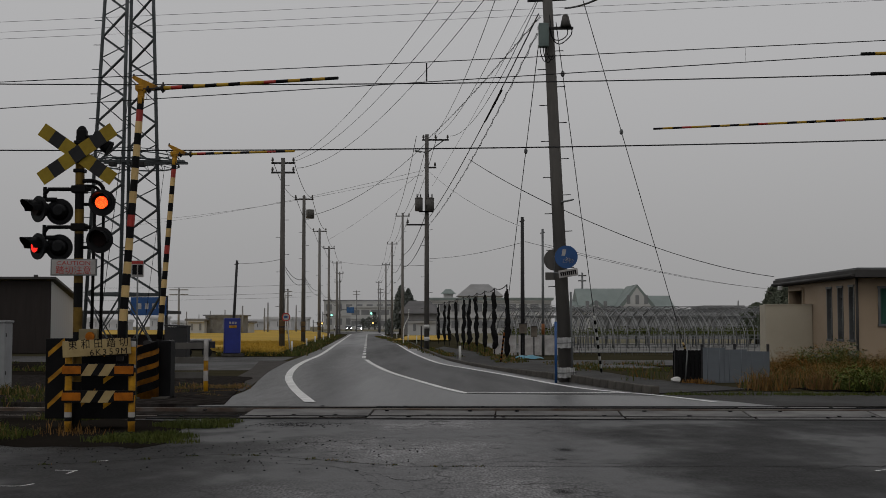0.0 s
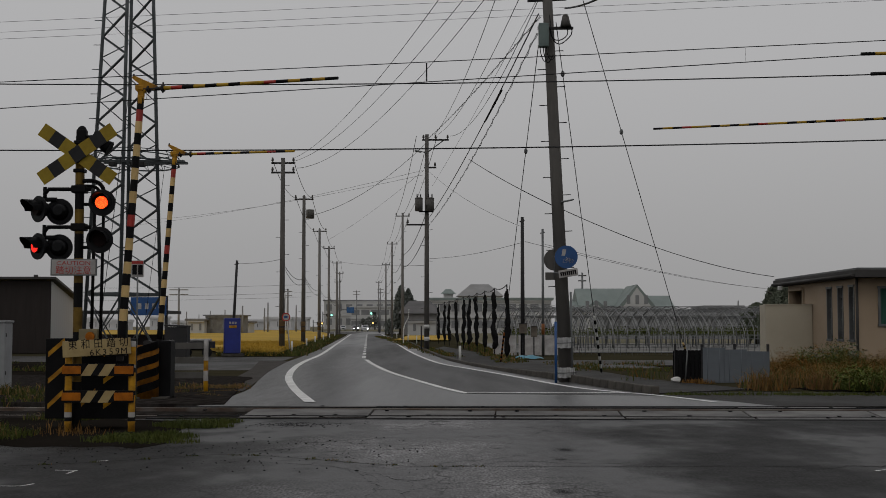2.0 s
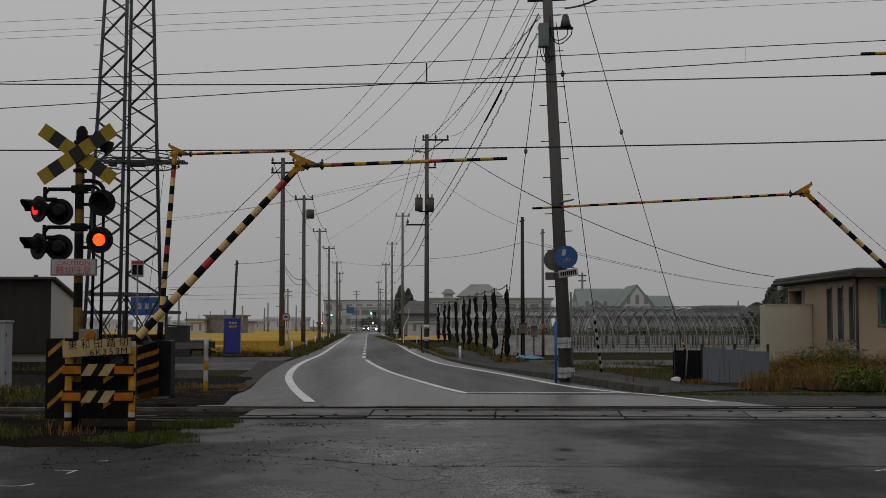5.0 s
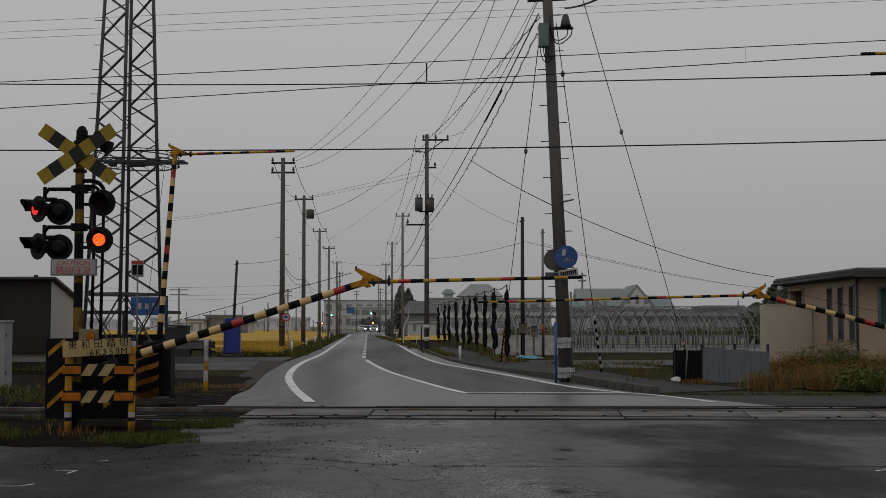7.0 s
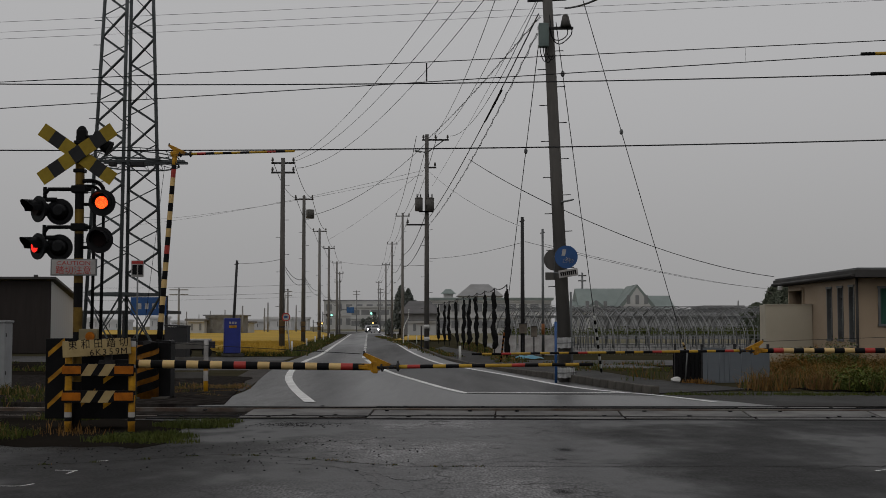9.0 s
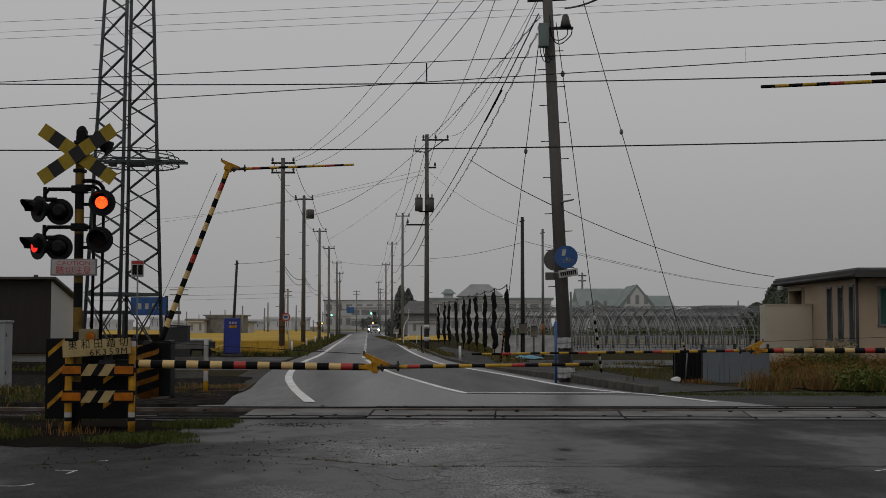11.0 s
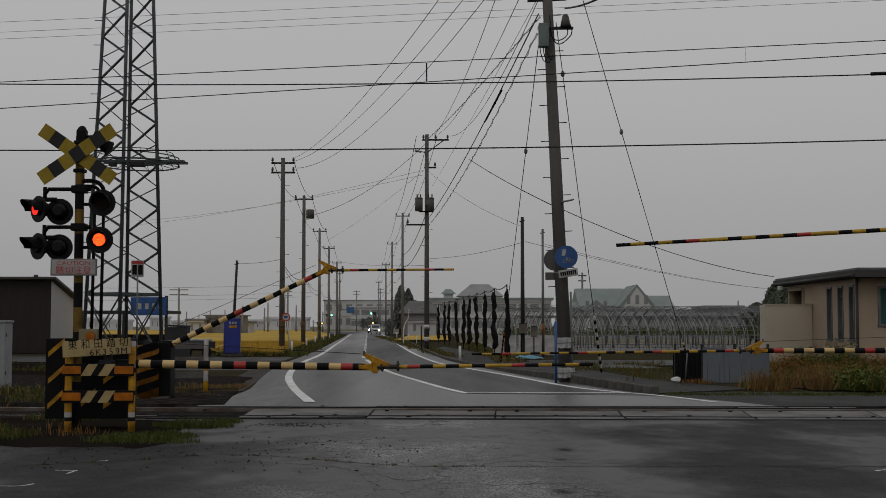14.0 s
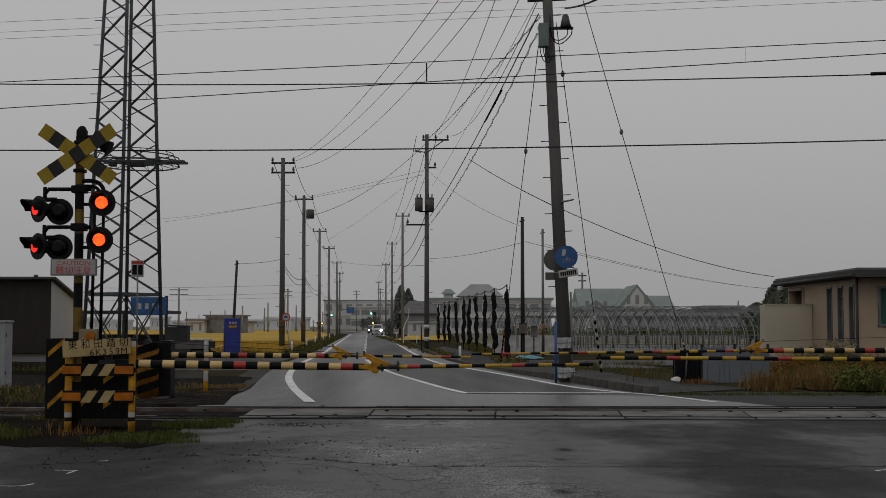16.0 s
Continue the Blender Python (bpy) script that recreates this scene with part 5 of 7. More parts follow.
def bungalow():
    """The side wall with three slit windows runs back from the near corner; the front has the curtained window."""
    x, y0, y1 = 12.7, 40.65, 48.9
    top = 2.9
    h = thing("bungalow", (0, 0, 0), "beige stuccoed bungalow with slit windows and flat dark eaves", "house")
    slits = [(41.02, 41.55), (42.18, 42.74), (43.38, 43.94)]
    z0, z1 = 0.94, 2.64
    va, vb = 46.75, 48.6
    bm = bmesh.new()
    edges = [y0] + [v for q in slits for v in q] + [va, vb, y1]
    for i in range(0, len(edges), 2):
        a, b = edges[i], edges[i + 1]
        box(bm, (0.2, b - a, top), (x + 0.1, (a + b) / 2, top / 2))
    for a, b in slits:
        for u, v in ((0, z0), (z1, top)):
            box(bm, (0.2, b - a, v - u), (x + 0.1, (a + b) / 2, (u + v) / 2))
    for u, v in ((0, 2.15), (2.68, top)):
        box(bm, (0.2, vb - va, v - u), (x + 0.1, (va + vb) / 2, (u + v) / 2))
    bmesh.ops.remove_doubles(bm, verts=bm.verts[:], dist=0.0005)
    part("wall", bm, STUCCO, h, "beige stucco side wall")
    w0, w1 = 13.3, 15.4
    bm = bmesh.new()
    for a, b, u, v in ((x + 0.2, w0, 0, top), (w1, 26, 0, top), (w0, w1, 0, 1.42), (w0, w1, 2.58, top)):
        box(bm, (b - a, 0.2, v - u), ((a + b) / 2, y0 + 0.1, (u + v) / 2))
    bmesh.ops.remove_doubles(bm, verts=bm.verts[:], dist=0.0005)
    part("wall", bm, STUCCO, h, "beige stucco front wall")
    part("wall", boxed((13.1, 0.2, top - 0.01), (x + 6.75, y1 - 0.1, top / 2)), STUCCO, h)
    part("inner_wall", boxed((0.1, 7.6, top - 0.02), (x + 1.7, (y0 + y1) / 2, top / 2)), FASCIA, h)
    for a, b in slits:
        w = part("window", boxed((0.02, b - a - 0.04, z1 - z0 - 0.04), (x + 0.1, (a + b) / 2, (z0 + z1) / 2)), PANE, h, "narrow slit window")
        bm = bmesh.new()
        for q in (a + 0.03, b - 0.03):
            box(bm, (0.14, 0.06, z1 - z0), (x + 0.04, q, (z0 + z1) / 2))
        for z in (z0, z1):
            box(bm, (0.16, b - a + 0.04, 0.07), (x + 0.03, (a + b) / 2, z))
        part("window_frame", bm, GALV, w)
        bm = bmesh.new()
        for k in range(4):
            box(bm, (0.05, b - a - 0.1, 0.025), (x + 0.08, (a + b) / 2, z0 + 0.3 + 0.36 * k))
        part("glazing_bar", bm, GALV, w)
    bm = bmesh.new()
    for q in (va, vb):
        box(bm, (0.2, 0.08, 0.6), (x + 0.03, q, 2.41))
    for z in (2.14, 2.69):
        box(bm, (0.22, vb - va, 0.07), (x + 0.02, (va + vb) / 2, z))
    part("opening_frame", bm, STUCCO, h, "frame of the dark opening under the eaves")
    # pleated curtain behind the front window
    bm = bmesh.new()
    rows = []
    for i in range(61):
        q = w0 + (w1 - w0) * i / 60
        rows.append([bm.verts.new((q, y0 + 0.14 + 0.02 * math.sin(i * 1.3), z)) for z in (1.4, 2.6)])
    for p, q in zip(rows, rows[1:]):
        bm.faces.new((p[0], q[0], q[1], p[1]))
    w = part("window", bm, CURTAIN, h, "window with a drawn green curtain", smooth=True)
    bm = bmesh.new()
    for q in (w0 + 0.03, w1 - 0.03):
        box(bm, (0.07, 0.14, 1.2), (q, y0 + 0.03, 2.0))
    for z in (1.42, 2.58):
        box(bm, (w1 - w0 + 0.04, 0.16, 0.07), ((w0 + w1) / 2, y0 + 0.02, z))
    part("window_frame", bm, GALV, w)
    # flat roof with a deep fascia
    part("roof", boxed((14.33, 10.0, 0.24), (12.42 + 7.165, 45.0, 2.98), bevel=0.02), FASCIA, h, "flat dark roof with deep eaves")
    part("roof_edge", boxed((14.23, 9.9, 0.06), (12.49 + 7.115, 45.02, 3.13), bevel=0.015), GALV, h, "pale metal roof edge")
    bm = bmesh.new()
    rod(bm, (12.37, 40.1, 2.93), (12.37, 49.9, 2.93), 0.05, seg=10)
    part("gutter", bm, FASCIA, h, "dark gutter along the eaves")
    bm = bmesh.new()
    rod(bm, (x - 0.05, y0 - 0.02, 0), (x - 0.05, y0 - 0.02, 2.86), 0.045)
    part("downpipe", bm, FASCIA, h, "dark rain downpipe at the corner")
    part("eave_lamp", boxed((0.16, 0.16, 0.16), (12.35, 48.7, 2.78), bevel=0.03), WHITE, h)
    g = thing("screen_wall", (0, 0, 0), "pale rendered screen wall beside the bungalow", "wall")
    part("front", boxed((1.62, 0.16, 2.12), (11.07 + 0.81, 45.78, 1.06), bevel=0.012), CREAMWALL, g)
    part("return_wall", boxed((0.16, 0.66, 2.115), (11.155, 46.2, 1.0575), bevel=0.012), CREAMWALL, g)
    part("coping", boxed((1.66, 0.22, 0.03), (11.87, 45.78, 2.135), bevel=0.008), CREAMWALL, g)


bungalow()

# corrugated sheet fence and slatted box before the grass
CORR = mat("blue_grey_sheet", (0.115, 0.132, 0.15), 0.6, other=(0.085, 0.098, 0.112), grain=12, broad=1.2)
f = thing("sheet_fence", (6.43, 33.0, 0), "low blue-grey corrugated sheet fence", "fence")
for k in range(3):
    # thin flat sheets, lapped and out of true, each with two pressed ribs
    tall = 0.86 - 0.045 * k
    sheet = part("sheet", boxed((0.56, 0.008, tall), (0, 0, tall / 2), bevel=0.002), CORR, f)
    sheet.matrix_basis = pose(0.275 + 0.545 * k, -0.01 * (k % 2), 0, -2 + 1.5 * k, (0.8, -0.5, 0.6)[k], (1.5, -1, 1)[k])
    for x in (-0.16, 0.14):
        bm = bmesh.new()
        rod(bm, (x, -0.004, 0.01), (x, -0.004, tall - 0.01), 0.007, seg=6)
        part("rib", bm, CORR, sheet)
for x in (0.0, 0.8, 1.63):
    part("stake", boxed((0.06, 0.06, 0.95), (x, 0.06, 0.475)), DARKSTEEL, f)
f = thing("slatted_crate", (6.1, 33.1, 0), "black slatted crate with a leaning pale pole", "crate")
for k in range(7):
    part("slat", boxed((0.075, 0.02, 0.8), (-0.3 + 0.1 * k, 0, 0.4), bevel=0.004), BLACK, f)
part("back", boxed((0.66, 0.02, 0.78), (0, 0.35, 0.39)), BLACK, f)
for z in (0.1, 0.7):
    part("batten", boxed((0.68, 0.02, 0.06), (0, 0.021, z)), BLACK, f)
for x in (-0.33, 0.33):
    part("corner_post", boxed((0.05, 0.05, 0.95), (x, 0.03, 0.475)), DARKSTEEL, f)
bm = bmesh.new()
rod(bm, (-0.1, -0.04, 0), (-0.02, -0.02, 0.95), 0.02)
part("pole", bm, GALV, f)
s = thing("white_bag", (5.65, 32.4, 0.0), "white plastic bag on the verge", "bag")
bm = bmesh.new()
bmesh.ops.create_icosphere(bm, subdivisions=3, radius=0.1)
for v in bm.verts:
    v.co = Vector((v.co.x * 1.3, v.co.y, max(0, v.co.z * 0.75 + 0.09))) + 0.03 * noise.noise_vector(v.co * 9)
    v.co.z = max(0, v.co.z)
part("bag", bm, WHITE, s)

# ---- the side by the tower ----
WOODY = mat("grey_board", (0.10, 0.095, 0.088), 0.8, other=(0.065, 0.06, 0.054), grain=12, broad=1.5, bump=0.3)
f = thing("board_fence", (-5.72, 27.9, 0), "short guard fence of grey boards with a yellow banded post", "fence")
for z in (0.37, 0.68, 0.98):
    part("board", boxed((0.74, 0.04, 0.135), (0.38, 0.05, z), bevel=0.006), WOODY, f)
for x in (0.03, 0.76):
    bm = bmesh.new()
    banded(bm, (x, 0, 0), (x, 0, 1.1), 0.05, 0.05, [(0.3, 0), (0.25, 1), (0.25, 0), (0.3, 1), (0.2, 1)], 12)
    part("post", bm, [YEL, SIGNWHITE], f, "yellow and white banded post")
BOXGREY = mat("box_grey", (0.26, 0.27, 0.28), 0.5, other=(0.19, 0.195, 0.2), grain=10, broad=1.5)
f = thing("control_box", (-9.663, 28.5, 0), "pale grey metal control box", "control box")
part("body", boxed((0.75, 0.5, 1.42), (0, 0, 0.75), bevel=0.02), BOXGREY, f)
part("cap", boxed((0.8, 0.55, 0.05), (0, 0, 1.49), bevel=0.015), BOXGREY, f)
part("plinth", boxed((0.8, 0.55, 0.1), (0, 0, 0.03), bevel=0.015), KERB, f)
part("hinge", boxed((0.03, 0.03, 0.08), (0.375, -0.2, 1.2)), DARKSTEEL, f)
part("hinge", boxed((0.03, 0.03, 0.08), (0.375, -0.2, 0.4)), DARKSTEEL, f)


SHEDDARK = mat("brown_shed_sheet", (0.042, 0.036, 0.034), 0.8, spec=0.05, other=(0.022, 0.019, 0.018), grain=6, broad=0.8, streak=0.1)
SHEDPALE = mat("pale_shed_sheet", (0.34, 0.34, 0.335), 0.6, other=(0.24, 0.24, 0.235), grain=6, broad=0.5, streak=0.15)


def shed():
    s = thing("shed", (0, 0, 0), "dark brown sheet-metal shed with a pale side wall", "shed")
    a, b = Vector((-20.05, 68, 0)), Vector((-22.6, 81.5, 0))
    left = Vector((-46, 68, 0))
    me = None
    n = 34
    for k in range(n):
        x = left.x + (a.x - left.x) * (k + 0.5) / n
        if me is None:
            bm = boxed((abs(a.x - left.x) / n + 0.02, 0.05, 3.7), (0, 0, 1.85))
            ob = part("wall_sheet", bm, SHEDDARK, s)
            me = ob.data
        else:
            ob = new("wall_sheet", me)
            ob.parent = s
        ob.matrix_basis = pose(x, 68 + 0.01 * (k % 2), 0)
    d = (b - a).normalized()
    m = 12
    L = (b - a).length
    for k in range(m):
        h = 3.72 - 0.75 * (k + 1) / m
        bm = boxed((L / m + 0.02, 0.05, h), (0, 0, h / 2))
        ob = part("side_sheet", bm, SHEDPALE, s, "pale side wall sheet")
        ob.matrix_basis = Matrix.Translation(a + d * L * (k + 0.5) / m) @ Matrix.Rotation(math.atan2(d.y, d.x), 4, "Z")
    bm = bmesh.new()
    lo = [bm.verts.new(p) for p in ((-46, 67.6, 3.78), (a.x + 0.35, 67.6, 3.78), (b.x + 0.3, b.y + 0.3, 3.0), (-46, b.y + 0.3, 3.0))]
    hi = [bm.verts.new(v.co + Vector((0, 0, 0.12))) for v in lo]
    bm.faces.new(lo)
    bm.faces.new(hi)
    for i in range(4):
        bm.faces.new((lo[i], lo[(i + 1) % 4], hi[(i + 1) % 4], hi[i]))
    part("roof", bm, FASCIA, s, "dark mono-pitch roof")
    bm = bmesh.new()
    box(bm, (5, 0.05, 2.6), (-28.5, 67.94, 1.3))
    part("door", bm, SHEDDARK, s)
    bm = bmesh.new()
    box(bm, (5.4, 0.05, 0.1), (-28.5, 67.92, 2.65))
    part("door_rail", bm, FASCIA, s)
    bm = bmesh.new()
    rod(bm, (-20.9, 68.2, 3.85), (-20.9, 68.2, 4.02), 0.12)
    part("roof_vent", bm, FASCIA, s)


shed()


def banner_stand():
    s = thing("banner_shelter", (0, 0, 0), "dark open shelter with a blue banner", "shelter")
    x0, x1 = -16.401, -12.377
    part("roof", boxed((x1 - x0, 3.0, 0.14), ((x0 + x1) / 2, 61.4, 2.02)), DARKSTEEL, s)
    for x in (x0 + 0.1, (x0 + x1) / 2, x1 - 0.1):
        part("post", boxed((0.12, 0.12, 2.0 if x < x1 - 0.2 else 2.75), (x, 60, 1.0 if x < x1 - 0.2 else 1.375)), DARKSTEEL, s)
    part("back_wall", boxed((x1 - x0, 0.06, 1.0), ((x0 + x1) / 2, 62.8, 0.5)), SHEDDARK, s)
    a, b = -14.037, -12.438
    ban = part("banner", boxed((b - a, 0.04, 0.82), ((a + b) / 2, 59.8, 2.28)), SIGNBLUE, s, "blue banner with pale illegible writing")
    for k, x in enumerate((0.22, 0.42, 0.62, 0.8)):
        part("writing_bar", boxed((0.16, 0.01, 0.26 - 0.08 * (k == 3)), (a + (b - a) * x + 0.05, 59.774, 2.28)), SIGNWHITE, ban)
    q = thing("dark_bin", (-11.561, 58, 0), "large dark container with a slanted lid", "container")
    part("body", boxed((0.95, 0.8, 1.35), (0, 0, 0.675), bevel=0.03), DARKSTEEL, q)
    part("lid", boxed((1.0, 0.86, 0.08), (0, 0, 1.4), Matrix.Rotation(0.05, 4, "Y"), 0.02), DARKSTEEL, q)
    q = thing("low_wagon", (-10.99, 60, 0), "low dark farm trailer under a pale cover", "trailer")
    part("bed", boxed((1.3, 1.0, 0.3), (0, 0, 0.55), bevel=0.02), DARKSTEEL, q)
    part("cover", boxed((1.15, 0.9, 0.12), (-0.05, 0, 0.76), bevel=0.05), SIGNWHITE, q)
    for x in (-0.45, 0.45):
        bm = bmesh.new()
        rod(bm, (x, -0.55, 0.22), (x, -0.4, 0.22), 0.22, seg=14)
        part("wheel", bm, RUBBER, q)
    # small notice with a red head and dark picture fields, on a thin post
    q = thing("notice_board", (-8.835, 38.4, 0), "small white notice with a red heading and dark fields", "notice board")
    part("board", boxed((0.36, 0.02, 0.48), (0, 0, 3.05), bevel=0.004), SIGNWHITE, q)
    part("heading", boxed((0.34, 0.01, 0.08), (0, -0.016, 3.23)), SIGNRED, q)
    for x in (-0.08, 0.09):
        part("field", boxed((0.13, 0.01, 0.28), (x, -0.016, 3.02)), BLACK, q)
    bm = bmesh.new()
    rod(bm, (0.0, 0.03, 0), (0.0, 0.03, 3.3), 0.025, seg=6)
    part("post", bm, GALV, q)


banner_stand()


def vending():
    s = thing("vending_machine", pose(-9.73, 61.4, 0, 0, 0, 12), "blue drinks vending machine on a concrete pad", "vending machine")
    part("body", boxed((0.74, 0.7, 1.62), (0, 0, 0.95), bevel=0.03), BLUE, s)
    part("side_panel", boxed((0.02, 0.6, 1.5), (0.381, 0, 0.95)), SIGNWHITE, s, "pale side panel")
    part("pad", boxed((1.0, 0.95, 0.13), (0.05, 0, 0.06), bevel=0.02), KERB, s)
    part("notice", boxed((0.34, 0.02, 0.12), (0.02, -0.36, 1.36)), YEL, s, "yellow notice")
    for x in (-0.12, 0.0, 0.12):
        part("writing_bar", boxed((0.09, 0.02, 0.1), (x + 0.02, -0.36, 1.54)), SIGNWHITE, s)


vending()
s = thing("mirror_post", (-3.09, 104, 0), "bent white steel post at the roadside", "post")
bm = bmesh.new()
c = spline([(0, 0, 0), (0, 0, 0.9), (0.1, 0, 1.5), (0.36, 0, 2.0), (0.42, 0, 2.7)], 0.15)
for a, b in zip(c, c[1:]):
    rod(bm, a, b, 0.04, seg=8)
part("post", bm, WHITE, s)
s = thing("marker_post", (0.662, 52, 0), "short white marker post at the road edge", "marker post", "marker posts")
bm = bmesh.new()
rod(bm, (0, 0, -0.03), (0, 0, 0.62), 0.05, seg=10)
part("post", bm, WHITE, s)
s.location.z = 0.0
for x, y in ((-7.75, 68.3), (-8.6, 84), (-9.6, 100), (-10.6, 118), (-11.6, 136), (-13, 160), (-2.1, 106), (-3.2, 122), (-5.2, 150)):
    copy_thing(s, pose(x, y, 0))



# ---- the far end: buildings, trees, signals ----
# haze is put into these colours: far walls, windows and roofs are paled
HAZEWALL = mat("far_wall", (0.5, 0.5, 0.49), 0.9, other=(0.43, 0.43, 0.425), grain=4, broad=0.3)
HAZEWINDOW = mat("far_window", (0.17, 0.175, 0.18), 0.3, other=(0.21, 0.215, 0.22), grain=3, broad=0.5, bump=0)
HAZEROOF = mat("green_roof", (0.205, 0.245, 0.232), 0.7, other=(0.175, 0.21, 0.2), grain=6, broad=0.6, streak=0.2)
HAZEDARKROOF = mat("hazed_dark_roof", (0.19, 0.19, 0.195), 0.8, other=(0.16, 0.16, 0.165), grain=5, broad=0.6)


def far_block(name, x0, x1, y, z1, storeys, bays, label, wall=HAZEWALL, roof=HAZEDARKROOF, depth=10, roof_h=0.5, win=0.6, over=0.4):
    """A block with storeys of recessed windows and an overhanging flat roof."""
    s = thing(name, ((x0 + x1) / 2, y, 0), label, "building", "far buildings")
    w = x1 - x0
    part("wall", boxed((w, depth, z1), (0, depth / 2, z1 / 2)), wall, s)
    part("roof", boxed((w + 2 * over, depth + 2 * over, roof_h), (0, depth / 2, z1 + roof_h / 2), bevel=0.05), roof, s)
    me = None
    for f in range(storeys):
        for b in range(bays):
            if me is None:
                bm = boxed((w / bays * win, 0.12, z1 / storeys * 0.45))
                box(bm, (0.06, 0.16, z1 / storeys * 0.45), (0, 0, 0))
                ob = part("window", bm, HAZEWINDOW, s)
                me = ob.data
            else:
                ob = new("window", me)
                ob.parent = s
            ob.matrix_basis = pose(-w / 2 + w / bays * (b + 0.5), -0.03, z1 / storeys * (f + 0.55))
        part("band", boxed((w, 0.3, 0.25), (0, -0.152, z1 / storeys * (f + 1) - 0.13)), wall, s)
    return s


def gable(name, x0, x1, y, z1, ridge, label, wall=HAZEWALL, roof=HAZEROOF, depth=9, along=True, windows=3, hip=0.0):
    """A house with a pitched roof; along: the ridge runs across the view."""
    s = thing(name, ((x0 + x1) / 2, y, 0), label, "house", "far houses")
    w = x1 - x0
    part("wall", boxed((w, depth, z1), (0, depth / 2, z1 / 2)), wall, s)
    bm = bmesh.new()
    o = 0.5
    if along:
        tri = [(-w / 2 - o, -o, z1), (-w / 2 - o + hip * w, depth / 2, ridge), (-w / 2 - o, depth + o, z1)]
        pts = [tri, [(-x, q, z) for x, q, z in tri]]
    else:
        tri = [(-w / 2 - o, -o, z1), (0, -o, ridge), (w / 2 + o, -o, z1)]
        pts = [tri, [(x, depth + o, z) for x, q, z in tri]]
    va, vb = ([bm.verts.new(p) for p in q] for q in pts)
    bm.faces.new(va)
    bm.faces.new(vb[::-1])
    for i in range(3):
        bm.faces.new((va[i], va[(i + 1) % 3], vb[(i + 1) % 3], vb[i]))
    part("roof", bm, roof, s, "pitched roof")
    if not along:
        bm = bmesh.new()
        front, back = ([bm.verts.new((x, y2, z)) for x, z in ((-w / 2 + 0.1, z1), (w / 2 - 0.1, z1), (0, ridge - 0.4))] for y2 in (-o - 0.08, -o + 0.3))
        bm.faces.new(front)
        bm.faces.new(back[::-1])
        for i in range(3):
            bm.faces.new((front[i], front[(i + 1) % 3], back[(i + 1) % 3], back[i]))
        part("gable_wall", bm, wall, s, "gable wall")
        for k in range(windows):
            part("window", boxed((0.45, 0.1, 1.1), ((k - (windows - 1) / 2) * 1.1, -o - 0.1, z1 + 0.05 + (ridge - z1) * 0.32)), HAZEWINDOW, s)
    for k in range(3):
        part("window", boxed((w * 0.16, 0.1, z1 * 0.35), (-w / 2 + w * (k + 0.5) / 3, -0.04, z1 * 0.55)), HAZEWINDOW, s)
    return s


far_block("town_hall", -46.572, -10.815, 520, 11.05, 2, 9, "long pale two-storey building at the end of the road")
far_block("town_hall_wing", -35.711, -20.468, 514, 8.5, 2, 4, "windowed projecting front of the pale building", win=0.82, roof=HAZEWALL)
far_block("school", -2.971, 20.374, 250, 6.2, 2, 11, "long white school building with a green roof edge", roof=HAZEROOF, win=0.72)
gable("roof_lantern", 0.107, 1.918, 252, 7.5, 8.4, "small roof turret with a green pyramid cap above the school", depth=2, hip=0.5)
gable("hall", 3.447, 12.802, 290, 7.9, 10.6, "large hall with a pale hipped roof behind the school", hip=0.34, roof=mat("pale_roof", (0.27, 0.27, 0.27), 0.7, other=(0.22, 0.22, 0.22), grain=4, broad=0.4))
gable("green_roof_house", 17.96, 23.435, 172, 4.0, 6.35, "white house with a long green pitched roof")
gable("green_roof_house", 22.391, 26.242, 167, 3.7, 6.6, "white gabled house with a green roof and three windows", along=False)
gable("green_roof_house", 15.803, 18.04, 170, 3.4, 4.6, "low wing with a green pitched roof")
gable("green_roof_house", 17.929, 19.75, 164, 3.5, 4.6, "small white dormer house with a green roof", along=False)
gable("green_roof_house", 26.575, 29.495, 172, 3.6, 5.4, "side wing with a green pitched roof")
gable("dark_house", -6.4, -0.9, 205, 3.3, 5.3, "dark hipped house behind the utility poles", wall=mat("dark_boards", (0.2, 0.195, 0.19), 0.9, other=(0.17, 0.165, 0.16)), roof=mat("dark_tiles", (0.12, 0.115, 0.115), 0.8, other=(0.09, 0.087, 0.087), grain=5, broad=0.6), hip=0.28)
far_block("pale_wall_shed", -5, -1.048, 188, 2.1, 1, 2, "low pale shed by the roadside", depth=4, roof_h=0.15, win=0.2)
far_block("white_shed", -38.371, -35.825, 200, 2.2, 1, 2, "small white shed behind the rice field", depth=6, win=0.25, roof_h=0.3)
far_block("grey_shed", -36.011, -30.781, 202, 2.9, 1, 3, "grey farm shed behind the rice field", depth=8, win=0.15, wall=mat("grey_boards", (0.22, 0.215, 0.2), 0.9), roof_h=0.2)
far_block("white_shed", -32.853, -31.302, 215, 1.9, 1, 2, "small pale shed behind the rice field", depth=6, win=0.3, roof_h=0.3)
# added block: fills the misty gap behind the bare frames with mid grey
far_block("haze_block", 16.4, 33.4, 140, 2.5, 1, 12, "long grey block added for the hazy grey behind the bare frames", wall=mat("haze_block_wall", (0.26, 0.265, 0.27), 0.6, other=(0.19, 0.195, 0.2), grain=4, broad=0.5), roof=mat("haze_block_roof", (0.34, 0.345, 0.35), 0.5, other=(0.25, 0.255, 0.26), grain=3, broad=0.4), depth=6, roof_h=0.3, win=0.4, over=0.1)
far_block("flat_roof_shed", 33.66, 38.1, 170, 3.6, 1, 3, "low shed with a flat grey roof behind the greenhouses", wall=mat("grey_siding", (0.3, 0.3, 0.3), 0.9, other=(0.25, 0.25, 0.25)), depth=8, roof_h=0.4, win=0.2)
